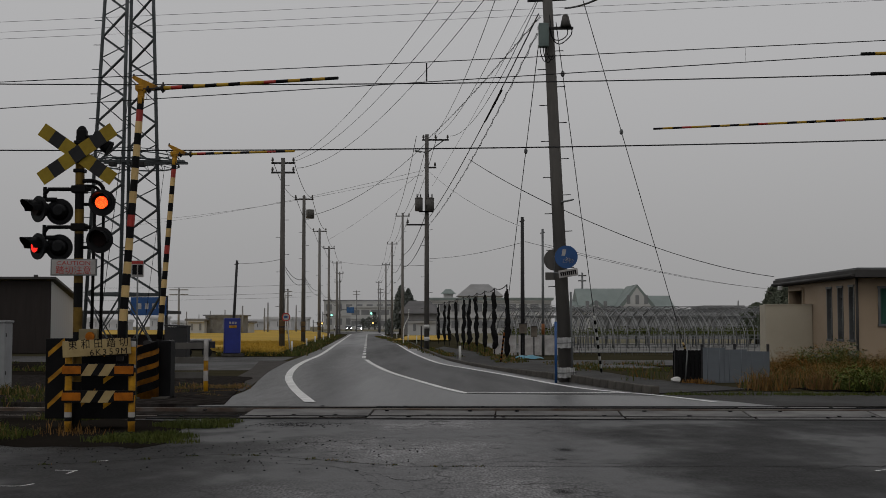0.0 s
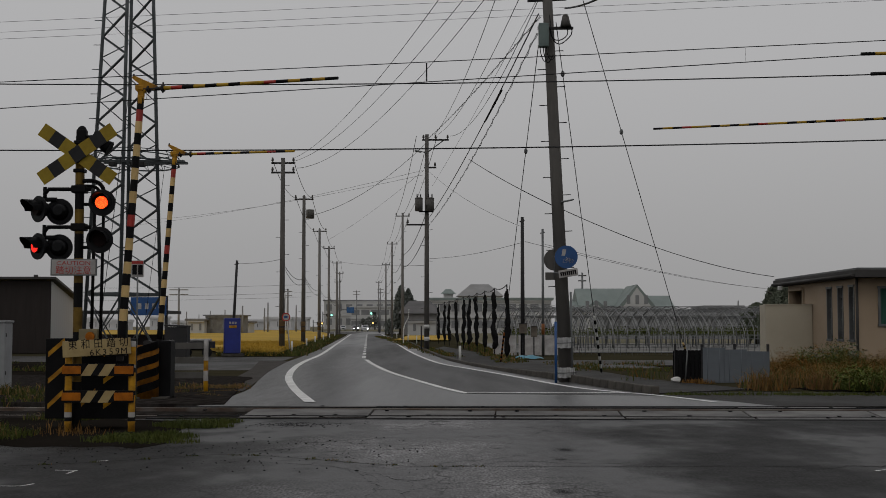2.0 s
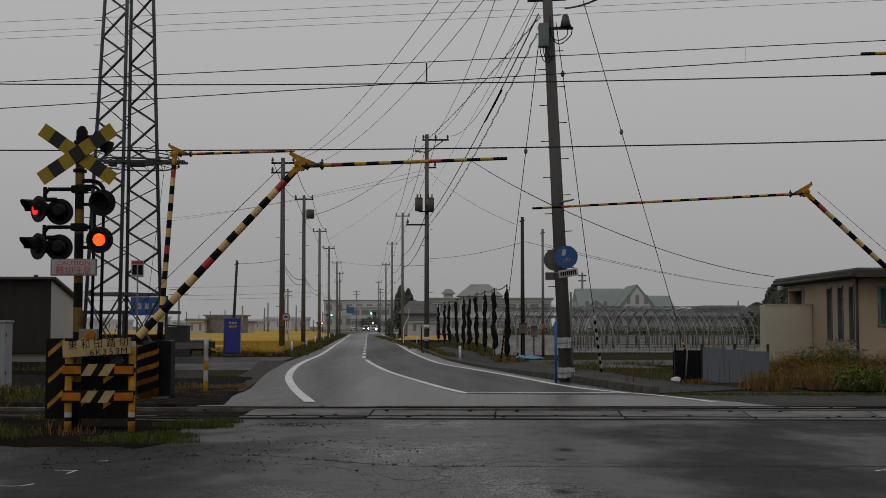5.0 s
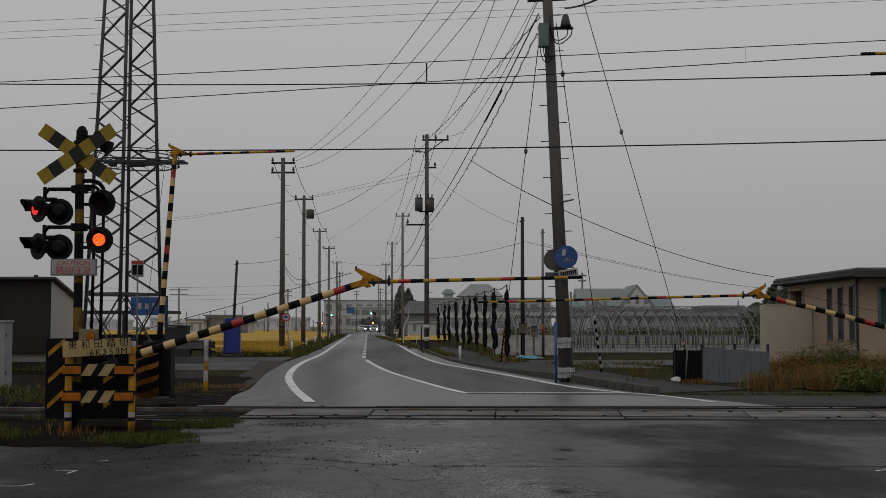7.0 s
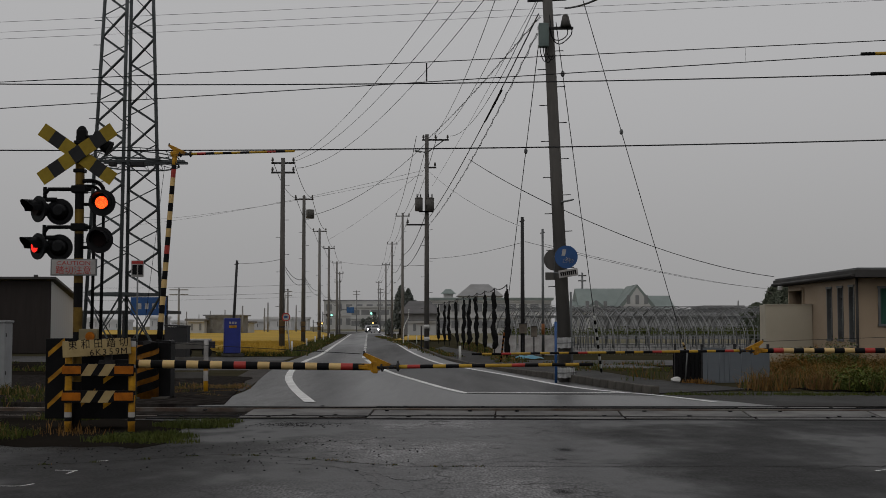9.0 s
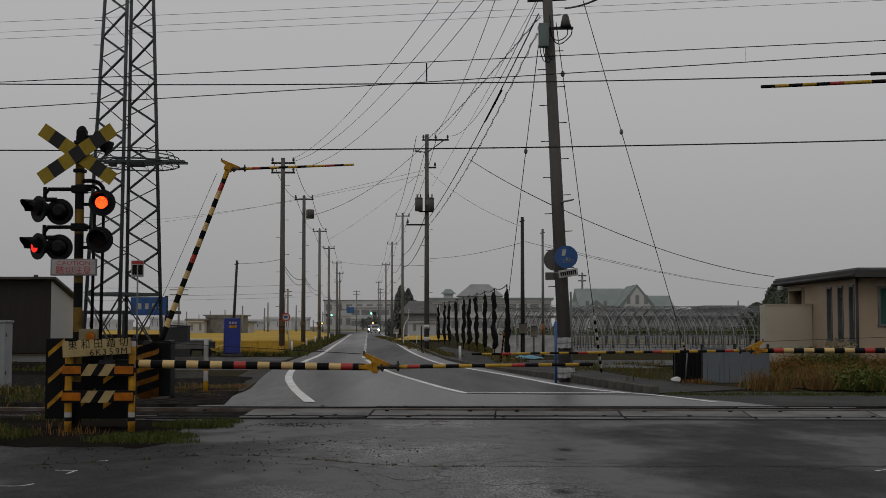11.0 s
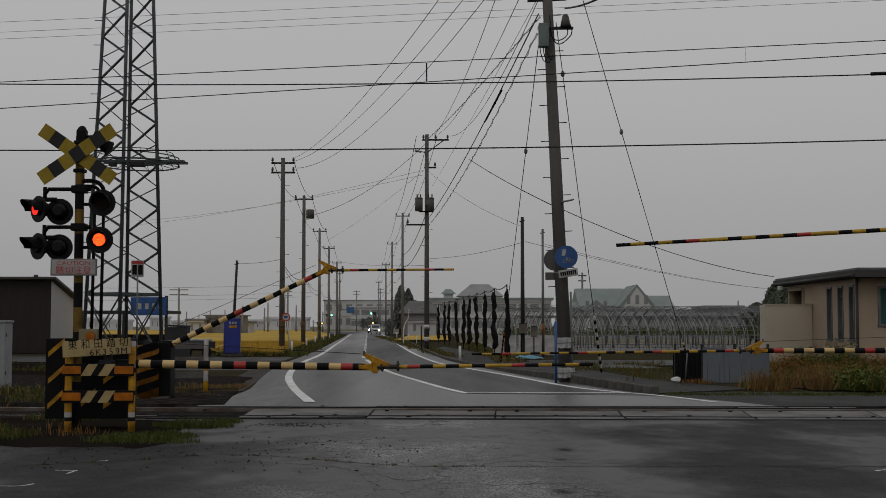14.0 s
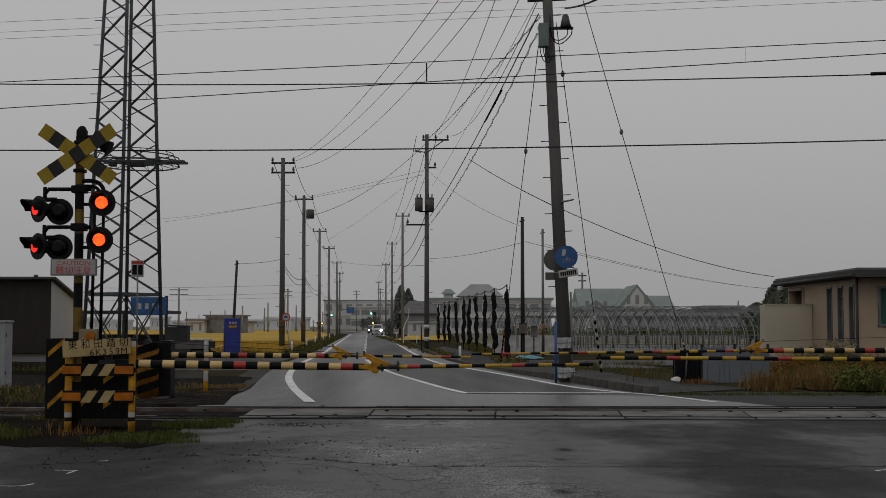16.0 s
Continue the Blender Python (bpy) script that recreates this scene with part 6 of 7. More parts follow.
# the most distant houses carry the haze as a still paler colour
HAZEHOUSE = mat("hazed_house_wall", (0.6, 0.6, 0.61), 0.9, other=(0.5, 0.5, 0.51), grain=4, broad=0.3)
random.seed(5)
for k in range(13):
    x = -150 + 8.2 * k
    far_block("distant_house", x, x + random.uniform(4, 9), 430 + 30 * random.random(), random.uniform(2.2, 4.4), 1, 3, "distant low house, coloured pale for haze, at the far edge of the fields", wall=HAZEHOUSE, roof=HAZEHOUSE, depth=8, win=0.12, roof_h=0.8)

BARK = mat("bark", (0.06, 0.05, 0.04), 0.9, other=(0.04, 0.033, 0.028), grain=12, broad=3, bump=0.6)
# leaf colours raised towards grey, with the haze before the trees painted in
LEAFDARK = mat("conifer_leaf", (0.125, 0.14, 0.125), 0.9, other=(0.15, 0.165, 0.148), grain=3, broad=1.2, bump=0)
LEAFGREEN = mat("broad_leaf", (0.085, 0.1, 0.07), 0.8, other=(0.11, 0.125, 0.085), grain=3, broad=1.2, bump=0)


def tree(place, height, width, label, material, taper=True, n=1500, seed=1):
    rng = random.Random(seed)
    t = thing("tree", place, label, "tree", "trees")
    bm = bmesh.new()
    rod(bm, (0, 0, 0), (0, 0, height * 0.85), width * 0.06, width * 0.015, 8)
    for k in range(14):
        z = height * (0.25 + 0.6 * k / 14)
        a = k * 2.4
        r = width * 0.4 * (1 - z / height if taper else 0.8)
        rod(bm, (0, 0, z), (r * math.cos(a), r * math.sin(a), z + r * 0.3), width * 0.02, width * 0.006, 5)
    part("trunk", bm, BARK, t, "dark trunk with limbs")
    vs, fs = [], []
    for k in range(n):
        u = rng.random() ** 0.8
        z = height * (0.12 + 0.88 * u)
        a = rng.uniform(0, math.tau)
        lim = (1 - u) ** 0.62 * 0.5 if taper else math.sin(math.pi * min(1, 0.18 + 0.82 * u)) ** 0.6 * 0.5
        lim *= width * (0.75 + 0.35 * noise.noise((math.cos(a) * 1.5, math.sin(a) * 1.5, z / height * 5 + seed)))
        r = lim * rng.random() ** 0.4
        c = Vector((r * math.cos(a), r * math.sin(a), z))
        s = width * (rng.uniform(0.03, 0.06) if taper else rng.uniform(0.018, 0.04)) * (2 if n < 1000 else 1)
        q = Euler((rng.uniform(0, 6), rng.uniform(0, 6), rng.uniform(0, 6))).to_matrix()
        b = len(vs)
        vs += [tuple(c + q @ Vector(p) * s) for p in ((-1, 0, 0), (0, -0.5, 0.1), (1, 0, 0), (0, 0.5, 0.1))]
        fs.append((b, b + 1, b + 2, b + 3))
    me = bpy.data.meshes.new("crown")
    me.from_pydata(vs, [], fs)
    me.materials.append(material)
    o = new("crown", me)
    o.parent = t
    o["label"] = "dense dark crown of small leaves"


tree((-6.7, 212, 0), 7.7, 5.4, "dark conifer behind the utility poles", LEAFDARK, n=4500, seed=2)
tree((-5.6, 214, 0), 7.3, 5.0, "dark conifer behind the utility poles", LEAFDARK, n=4500, seed=3)
tree((-7.933, 196, 0), 2.4, 2.2, "dark roundish shrub at the roadside", LEAFDARK, False, 600, 4)
tree((17.857, 70, 0), 3.75, 3.4, "leafy green tree beside the bungalow", LEAFGREEN, False, 9000, 5)
tree((23.6, 100, 0), 3.1, 3.8, "leafy green tree behind the greenhouses", LEAFGREEN, False, 5000, 6)
for k in range(3):
    tree((-30.317 + k * 2.2, 505 + (k % 3), 0), 4.2 + (k % 4) * 0.7, 4.6, "low dark garden tree before the far building", LEAFDARK, False, 400, 20 + k)

GLOWGREEN = mat("lit_green_lens", (0.2, 0.6, 0.5), 0.4, glow=(0.35, 1.0, 0.75), strength=1.6)
GLOWAMBER = mat("lit_amber_lens", (0.7, 0.45, 0.15), 0.4, glow=(1.0, 0.62, 0.2), strength=1.4)
HEADLIGHT = mat("lit_headlamp", (0.9, 0.9, 0.9), 0.3, glow=(1.0, 1.0, 0.95), strength=9.0)


def traffic_signal(place, z, glow, label, side=1, r=0.18):
    s = thing("traffic_signal", place, label, "traffic signal", "traffic signals")
    bm = bmesh.new()
    rod(bm, (side * 1.6, 0, 0), (side * 1.6, 0, z + 0.6), 0.09, seg=8)
    rod(bm, (side * 1.6, 0, z + 0.1), (0, 0, z + 0.1), 0.05, seg=8)
    part("mast", bm, GALV, s)
    part("housing", boxed((1.25, 0.2, 0.5), (0.35 * side, -0.05, z), bevel=0.08), DARKSTEEL, s)
    bm = bmesh.new()
    rod(bm, (0, -0.22, z), (0, -0.15, z), r, seg=16)
    part("lens", bm, glow, s, "lit lens")


traffic_signal((-20.078, 240, 0), 3.333, GLOWGREEN, "traffic signal showing green over the far crossing", -1)
traffic_signal((-14.131, 262, 0), 3.844, GLOWGREEN, "traffic signal showing green over the far crossing", 1, 0.22)
traffic_signal((-21.803, 240, 0), 1.858, GLOWAMBER, "amber signal lamp at the far crossing", -1, 0.17)
traffic_signal((-15.792, 300, 0), 2.036, GLOWAMBER, "amber signal lamp at the far crossing", 1, 0.2)
s = thing("direction_sign", (-17.751, 255, 0), "blue direction sign on an arm at the far crossing", "road sign")
part("board", boxed((1.45, 0.06, 1.1), (0, 0, 4.428), bevel=0.02), mat("direction_blue", (0.03, 0.12, 0.30), 0.5), s)
bm = bmesh.new()
rod(bm, (-2.0, 0.1, 0), (-2.0, 0.1, 6.0), 0.1, seg=8)
rod(bm, (-2.0, 0.1, 4.5), (0.4, 0.1, 4.5), 0.06, seg=8)
part("mast", bm, GALV, s)


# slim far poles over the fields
# their faintness in the haze is painted as light grey concrete
HAZEFARCONC = mat("hazed_far_concrete", (0.26, 0.26, 0.26), 0.9, spec=0.1, other=(0.2, 0.2, 0.2), grain=4, broad=0.5)


def far_pole(x, d, top, arm=1.6):
    p = thing("far_pole", (x, d, 0), "thin distant utility pole over the fields", "utility pole", "distant poles")
    bm = bmesh.new()
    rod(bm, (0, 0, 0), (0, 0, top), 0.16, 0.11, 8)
    part("shaft", bm, HAZEFARCONC, p)
    if arm:
        for k in (0.3, 0.9):
            bm = bmesh.new()
            box(bm, (arm, 0.12, 0.12), (0, 0, top - k))
            part("crossarm", bm, HAZEFARCONC, p)


for px, d, top, arm in (
    (-33.77, 170, 6.3, 2.4), (-30.137, 200, 4.4, 0), (-31.58, 240, 5.6, 0), (-34.874, 260, 4.9, 0), (-22.178, 190, 6.6, 1.2),
    (-19.483, 300, 9.4, 1.5), (-13.663, 290, 9.6, 1.4), (-57.812, 300, 4.6, 0), (-55.961, 320, 5.0, 0), (-49.153, 300, 5.0, 0), (-62.345, 340, 4.4, 0), (-28.694, 260, 5.4, 0), (44.399, 200, 5.2, 0)):
    far_pole(px, d, top, arm)
# tall slender antenna mast behind the green roofs
s = thing("antenna_mast", (24.114, 230, 0), "slim grey antenna mast behind the houses", "mast")
bm = bmesh.new()
rod(bm, (0, 0, 0), (0, 0, 10.6), 0.22, 0.16, 8)
part("shaft", bm, GALV, s)
for z in (9.2, 10.1):
    bm = bmesh.new()
    rod(bm, (-0.7, 0, z), (0.7, 0, z), 0.12, seg=6)
    part("antenna_ring", bm, GALV, s)


# ---- roadside wires ----
def line_of(poles, off, drop, r, sag, label):
    for (x, y, h), (u, v, g) in zip(poles, poles[1:]):
        cable("power_line", ((x + off, y, h - drop), (u + off, v, g - drop)), r, sag, label=label, n=10)


for off in (-0.55, 0.55):
    line_of(LEFT_POLES, off, 0.1, 0.016, 0.5, "power line between the field poles")
line_of(LEFT_POLES, 0.1, 5.6, 0.017, 0.4, "thick telephone cable sagging between the field poles")
line_of(LEFT_POLES, 0.15, 5.85, 0.014, 0.5, "telephone cable sagging between the field poles")
for off in (-0.6, 0.1, 0.6):
    line_of(RIGHT_POLES, off, 0.1, 0.016, 0.6, "power line between the roadside poles")
for drop in (4.0, 5.2):
    line_of(RIGHT_POLES, 0.15, drop, 0.022, 0.6, "thick cable sagging between the roadside poles")
field_lines = (
    ((-7.759, 69, 10.148), (0.194, 30, 9.26), 0.010, 0.6), ((-7.699, 69, 10.0), (0.763, 30, 9.233), 0.010, 0.7), ((-7.638, 69, 9.615), (1.241, 30, 9.233), 0.010, 1.0),
)
for a, b, r, sag in field_lines:
    a, b = Vector(a), Vector(b)
    cable("power_line", (a, b), r, sag, label="power line crossing high above the road", n=24)
road_fan = (
    ((-0.878, 76, 12.148), (2.457, 33.4, 9.247), 0.012, 0.15), ((-0.52, 76, 12.344), (1.889, 33.4, 11.29), 0.011, 0.65), ((-0.26, 76, 12.41), (2.537, 33.4, 11.071), 0.011, 0.75),
    ((0.423, 76, 12.312), (2.459, 33.4, 9.757), 0.011, 0.9), ((-0.617, 76, 9.404), (2.387, 33.4, 9.684), 0.007, 0.1), ((-0.778, 76, 7.614), (2.429, 33.4, 9.32), 0.018, 0.3),
    ((-0.713, 76, 7.289), (2.384, 33.4, 8.812), 0.011, 0.4), ((-1.008, 76, 11.853), (-9.276, 91, 8.918), 0.015, 0.7),
)
for a, b, r, sag in road_fan:
    cable("power_line", (a, b), r, sag, label="dark sagging cable between roadside poles", n=24)
# black joint sleeve and the spiral wrap of the two aerial cables
cable("cable_joint", ((1.475, 46.4, 8.57), (1.855, 41.6, 8.83)), 0.035, label="thick black joint sleeve on an aerial cable", n=2)


def spiral(ends, sag, r, turns, label):
    """A thin wire wound round an aerial cable."""
    a, b = Vector(ends[0]), Vector(ends[1])
    bm = bmesh.new()
    last = None
    n = turns * 6
    for i in range(n + 1):
        t = i / n
        ang = t * turns * math.tau
        c = a.lerp(b, t) - Vector((0, 0, 4 * sag * t * (1 - t))) + Vector((r * math.cos(ang), 0, r * math.sin(ang)))
        ring = [bm.verts.new(c + Vector((0.008 * u, 0, 0.008 * v))) for u, v in ((1, 0), (0, 1), (-1, 0), (0, -1))]
        if last:
            for q in range(4):
                bm.faces.new((last[q], last[(q + 1) % 4], ring[(q + 1) % 4], ring[q]))
        last = ring
    tagged(part("spiral_wrap", bm, WIRE), label, "cable", "overhead wires")


for k, turns in ((0, 24), (6, 24)):
    spiral(road_fan[k][:2], road_fan[k][3], 0.034, turns, "thin spiral hanger wound round an aerial cable")
side_lines = (
    ((-1.039, 76, 10.382), (-12.95, 149, 11.033), 0.012, 0.5),
    ((-1.169, 76, 10.317), (-27.575, 120, 10.542), 0.011, 0.6), ((-1.169, 76, 10.055), (-28.347, 120, 10.85), 0.011, 0.7), ((-0.779, 76, 10.219), (3.486, 58, 5.72), 0.011, 0.5),
    ((1.023, 52, 7.948), (2.753, 33.6, 4.463), 0.018, 0.1), ((2.781, 33.6, 4.463), (11.018, 44.2, 3.033), 0.014, 0.45), ((-0.776, 76, 5.244), (3.484, 58, 5.051), 0.012, 0.25),
)
far_lines = (
    ((3.096, 33.3, 9.441), (3.09, 22, 7.144), 0.03, 0.15), ((2.891, 33.4, 9.829), (0.362, 10, 4.186), 0.014, 0.0),
    ((3.608, 58, 5.075), (28.877, 120, 4.813), 0.012, 0.5), ((4.625, 61, 5.161), (28.805, 110, 4.294), 0.012, 0.6),
    ((-10.281, 66, 4.513), (-8.283, 69, 4.89), 0.012, 0.15), ((-14.803, 184, 10.392), (-0.906, 76, 4.855), 0.014, 0.4),
)
for a, b, r, sag in (*side_lines, *far_lines):
    cable("power_line", (a, b), r * 0.75, sag * 0.6, label="dark sagging cable between utility poles")
for y, d in ((505, 150), (520, 150), (528, 150)):
    cable("power_line", (Vector((-60, 150, 1.4 + (577 - y) * 0.064)), Vector((-16.4, 165, 1.4 + (577 - y + 6) * 0.066))), 0.012, 0.4, label="thin distant line over the fields")


# ---- cars ----
CARWHITE = mat("white_car_paint", (0.50, 0.51, 0.52), 0.25, other=(0.42, 0.43, 0.44), grain=4, broad=1, bump=0, coat=0.6)
CARDARK = mat("dark_car_paint", (0.03, 0.032, 0.036), 0.25, other=(0.04, 0.042, 0.046), grain=4, broad=1, bump=0, coat=0.6)


def car(label, paint, width, height, length, lit=(1, 1)):
    """Front towards -y."""
    c = thing("car", (0, 300, 0), label, "car", "approaching cars")
    bm = bmesh.new()
    w = width / 2
    side = [(-length / 2, 0.3), (-length / 2, 0.85), (-length / 2 + 0.35, 1.0), (-length / 2 + 0.95, height - 0.05), (-length / 2 + 1.5, height), (length / 2 - 0.25, height - 0.03), (length / 2, 0.95), (length / 2, 0.3)]
    a = [bm.verts.new((-w * (0.86 if z > 1.1 else 1), y, z)) for y, z in side]
    b = [bm.verts.new((w * (0.86 if z > 1.1 else 1), y, z)) for y, z in side]
    bm.faces.new(a)
    bm.faces.new(b[::-1])
    for i in range(len(side)):
        j = (i + 1) % len(side)
        bm.faces.new((a[i], a[j], b[j], b[i]))
    bmesh.ops.bevel(bm, geom=bm.edges[:], offset=0.05, segments=2, affect="EDGES")
    part("body", bm, paint, c)
    tilt = math.atan2(0.6, height - 1.05)
    part("windscreen", boxed((width * 0.74, 0.03, 0.55), (0, -length / 2 + 0.60, (height + 1.0) / 2 - 0.01), Matrix.Rotation(-tilt, 4, "X")), PANE, c, "dark windscreen")
    for s in (-1, 1):
        for y in (-length / 2 + 0.6, length / 2 - 0.6):
            bm = bmesh.new()
            rod(bm, (s * (w - 0.16), y, 0.29), (s * (w + 0.005), y, 0.29), 0.29, seg=18)
            part("wheel", bm, RUBBER, c)
        bm = bmesh.new()
        rod(bm, (s * (w - 0.25), -length / 2 - 0.05, 0.72), (s * (w - 0.25), -length / 2 + 0.1, 0.72), 0.16, seg=14)
        part("headlamp", bm, HEADLIGHT if lit[(s + 1) // 2] else SIGNWHITE, c, "lit headlamp" if lit[(s + 1) // 2] else "")
        part("mirror", boxed((0.16, 0.1, 0.12), (s * (w + 0.06), -length / 2 + 1.0, 1.05), bevel=0.02), paint, c)
    part("grille", boxed((width * 0.5, 0.04, 0.14), (0, -length / 2 - 0.01, 0.62)), BLACK, c)
    part("bumper", boxed((width * 0.96, 0.12, 0.2), (0, -length / 2 - 0.02, 0.38), bevel=0.03), paint, c)
    part("plate_bar", boxed((0.33, 0.02, 0.16), (0, -length / 2 - 0.09, 0.4)), SIGNWHITE, c)
    return c


CAR_A = car("white van driving up the road with one headlamp glaring", CARWHITE, 1.62, 1.62, 3.6, (0, 1))
CAR_B = car("dark car following with lit headlamps", CARDARK, 1.65, 1.5, 4.2)
CAR_C = car("white car following along the road", CARWHITE, 1.6, 1.5, 4.0, (0, 0))



# ---- verges, grass and litter ----
GRASS = mat("green_grass", (0.042, 0.057, 0.011), 0.8, spec=0.15, other=(0.075, 0.082, 0.018), grain=2, broad=1.5, bump=0)
DRY = mat("dry_grass", (0.21, 0.135, 0.055), 0.85, spec=0.1, other=(0.15, 0.085, 0.035), grain=2, broad=1.5, bump=0)
RUSSET = mat("russet_grass", (0.24, 0.115, 0.03), 0.85, spec=0.1, other=(0.13, 0.08, 0.028), grain=2, broad=1.2, bump=0)
LUSH = mat("weed_leaf", (0.10, 0.125, 0.018), 0.7, spec=0.2, other=(0.055, 0.075, 0.013), grain=2, broad=2, bump=0)


def grass(label, spots, per, height, spread, mats, seed, width=0.012, leaf=False, z=0.0):
    """Tufts of bent blades, or of broad leaves, round each spot."""
    rng = random.Random(seed)
    vs, fs, ms = [], [], []
    for sx, sy, scale in spots:
        tone = rng.random()
        for _ in range(per):
            a, r = rng.uniform(0, math.tau), spread * rng.random() ** 0.6
            x, y = sx + r * math.cos(a), sy + r * math.sin(a)
            h = height * scale * rng.uniform(0.45, 1.15)
            b = rng.uniform(0, math.tau)
            lean = rng.uniform(0.1, 1.0) * h
            dx, dy = math.cos(b), math.sin(b)
            c, s = math.cos(rng.uniform(0, math.tau)), math.sin(rng.uniform(0, math.tau))
            w = width * rng.uniform(0.7, 1.4)
            mi = 0 if rng.random() < 0.3 + 0.5 * tone else rng.randrange(len(mats))
            k = len(vs)
            if leaf:
                zz = z + h * rng.random()
                p = Vector((x, y, zz))
                q = Euler((rng.uniform(-0.8, 0.8), rng.uniform(-0.8, 0.8), rng.uniform(0, 6.28))).to_matrix()
                vs += [tuple(p + q @ Vector(v) * w) for v in ((-2, 0, 0), (0, -1, 0.25), (2.2, 0, -0.2), (0, 1, 0.25))]
                fs.append((k, k + 1, k + 2, k + 3))
                ms.append(mi)
            else:
                base = Vector((x, y, z))
                mid = base + Vector((dx * lean * 0.35, dy * lean * 0.35, h * 0.6))
                tip = base + Vector((dx * lean, dy * lean, h * (0.95 - 0.25 * lean / h)))
                u = Vector((c * w, s * w, 0))
                vs += [tuple(v) for v in (base - u, base + u, mid + u * 0.7, mid - u * 0.7, tip)]
                fs += [(k, k + 1, k + 2, k + 3), (k + 3, k + 2, k + 4)]
                ms += [mi, mi]
    me = bpy.data.meshes.new("grass")
    me.from_pydata(vs, [], fs)
    for m in mats:
        me.materials.append(m)
    me.polygons.foreach_set("material_index", ms)
    return tagged(new("grass", me), label, "grass", kind="stuff")


structure("verge", strip([(-40, 15.2), (-12, 15.25)] + [(-7.6 + 0.215 * k, 15.5 + 0.55 * noise.noise((k * 0.33, 11, 0)) + 0.12 * noise.noise((k * 0.7, 5, 0))) for k in range(20)] + [(-3.3, 15.9)], [(-40, 20.05), (-12, 20.2), (-6.2, 20.3), (-3.7, 19.6)], 0.004, 400, 12), EARTH, "dark muddy verge beside the near road")
structure("verge_2", strip([(-40, 24.5), (-14, 23.9), (-4.4, 22.7), (-3.75, 22.9)], [(-40, 38), (-14, 38), (-6.0, 37), (-4.9, 33)], 0.015, 40, 10), BALLAST, "gravel and earth beside the track")
structure("verge_3", strip([(8.0, 28.2), (13, 28.1), (20, 28.1), (40, 28)], [(7.4, 47), (13, 47), (20, 47), (40, 47)], 0.012, 40, 10), EARTH, "earth under the rough grass by the bungalow")
structure("verge_4", strip([(-46, 38.2), (-20, 38.2), (-10.2, 38.2)], [(-46, 54), (-22, 53), (-11.5, 50)], 0.012, 40, 10), EARTH, "muddy gravel before the shed")
rg = random.Random(9)


def scatter(n, x0, x1, y0, y1, s0=0.6, s1=1.3, gate_fn=None):
    out = []
    while len(out) < n:
        x, y = rg.uniform(x0, x1), rg.uniform(y0, y1)
        if gate_fn is None or gate_fn(x, y):
            out.append((x, y, rg.uniform(s0, s1)))
    return out


patch = lambda f, k, t: lambda x, y: noise.noise((x * f, y * f, k)) > t
grass("short green weeds in the muddy verge", scatter(150, -9.5, -5.3, 16.2, 20.0, 0.5, 1.2, patch(0.5, 2, -0.1)), 70, 0.15, 0.26, [GRASS, GRASS, LUSH, GRASS, DRY], 1, 0.006)
grass("short green weeds beside the guard panel", scatter(70, -4.2, -3.05, 16.0, 19.6, 0.4, 1.1, patch(0.6, 4, 0.0)), 70, 0.11, 0.22, [GRASS, LUSH, GRASS], 2, 0.006)
grass("dead stalks at the foot of the guard panel", [(-5.0, 17.2, 1.1), (-4.75, 17.3, 1.0), (-4.85, 17.0, 0.8), (-4.55, 17.25, 0.7)], 26, 0.2, 0.3, [RUSSET, EARTH, DRY], 3, 0.0035)
grass("weeds in the mud before the shed", scatter(120, -17, -10.6, 38.5, 50, 0.5, 1.2, patch(0.3, 5, 0.0)), 40, 0.22, 0.35, [GRASS, DRY, GRASS], 41, 0.01)
grass("weeds between track and yard", scatter(90, -12.5, -5.8, 23.2, 27.5, 0.5, 1.2, patch(0.4, 7, -0.05)), 34, 0.3, 0.25, [GRASS, DRY], 4, 0.01)
grass("yellowing weeds beside the road edge", scatter(60, -6.4, -4.4, 25.0, 31.0, 0.4, 0.9, patch(0.5, 8, -0.1)), 34, 0.14, 0.25, [DRY, GRASS], 5, 0.009)
# tall airy weeds gone to seed, in loose mounds
def mounds(cx, cy, rx, ry, n, top):
    out = []
    for _ in range(n):
        a, r = rg.uniform(0, math.tau), rg.random() ** 0.5
        out.append((cx + rx * r * math.cos(a), cy + ry * r * math.sin(a), top * (1.05 - 0.6 * r * r) * rg.uniform(0.75, 1.1)))
    return out


grass("tall green weeds gone to seed before the bungalow", mounds(10.5, 36.2, 1.15, 0.9, 26, 1.0), 420, 0.95, 0.34, [LUSH, GRASS, RUSSET], 51, 0.013, True, z=0.05)
grass("tall green weeds gone to seed before the bungalow", mounds(13.6, 36.0, 1.2, 0.9, 20, 0.9), 420, 0.95, 0.36, [LUSH, GRASS, RUSSET], 52, 0.013, True, z=0.05)
grass("tall russet weeds gone to seed before the bungalow", mounds(9.2, 35.4, 0.6, 0.6, 12, 0.8), 420, 0.9, 0.32, [RUSSET, RUSSET, GRASS], 53, 0.012, True, z=0.05)
grass("tall russet weeds gone to seed before the bungalow", mounds(12.1, 35.5, 0.9, 0.8, 20, 0.85), 400, 0.9, 0.34, [RUSSET, GRASS, RUSSET], 54, 0.012, True, z=0.05)
grass("tall bare stalks among the rough grass", mounds(11.2, 35.8, 2.6, 1.2, 40, 1.0), 9, 1.05, 0.3, [RUSSET, DRY, GRASS], 55, 0.006)
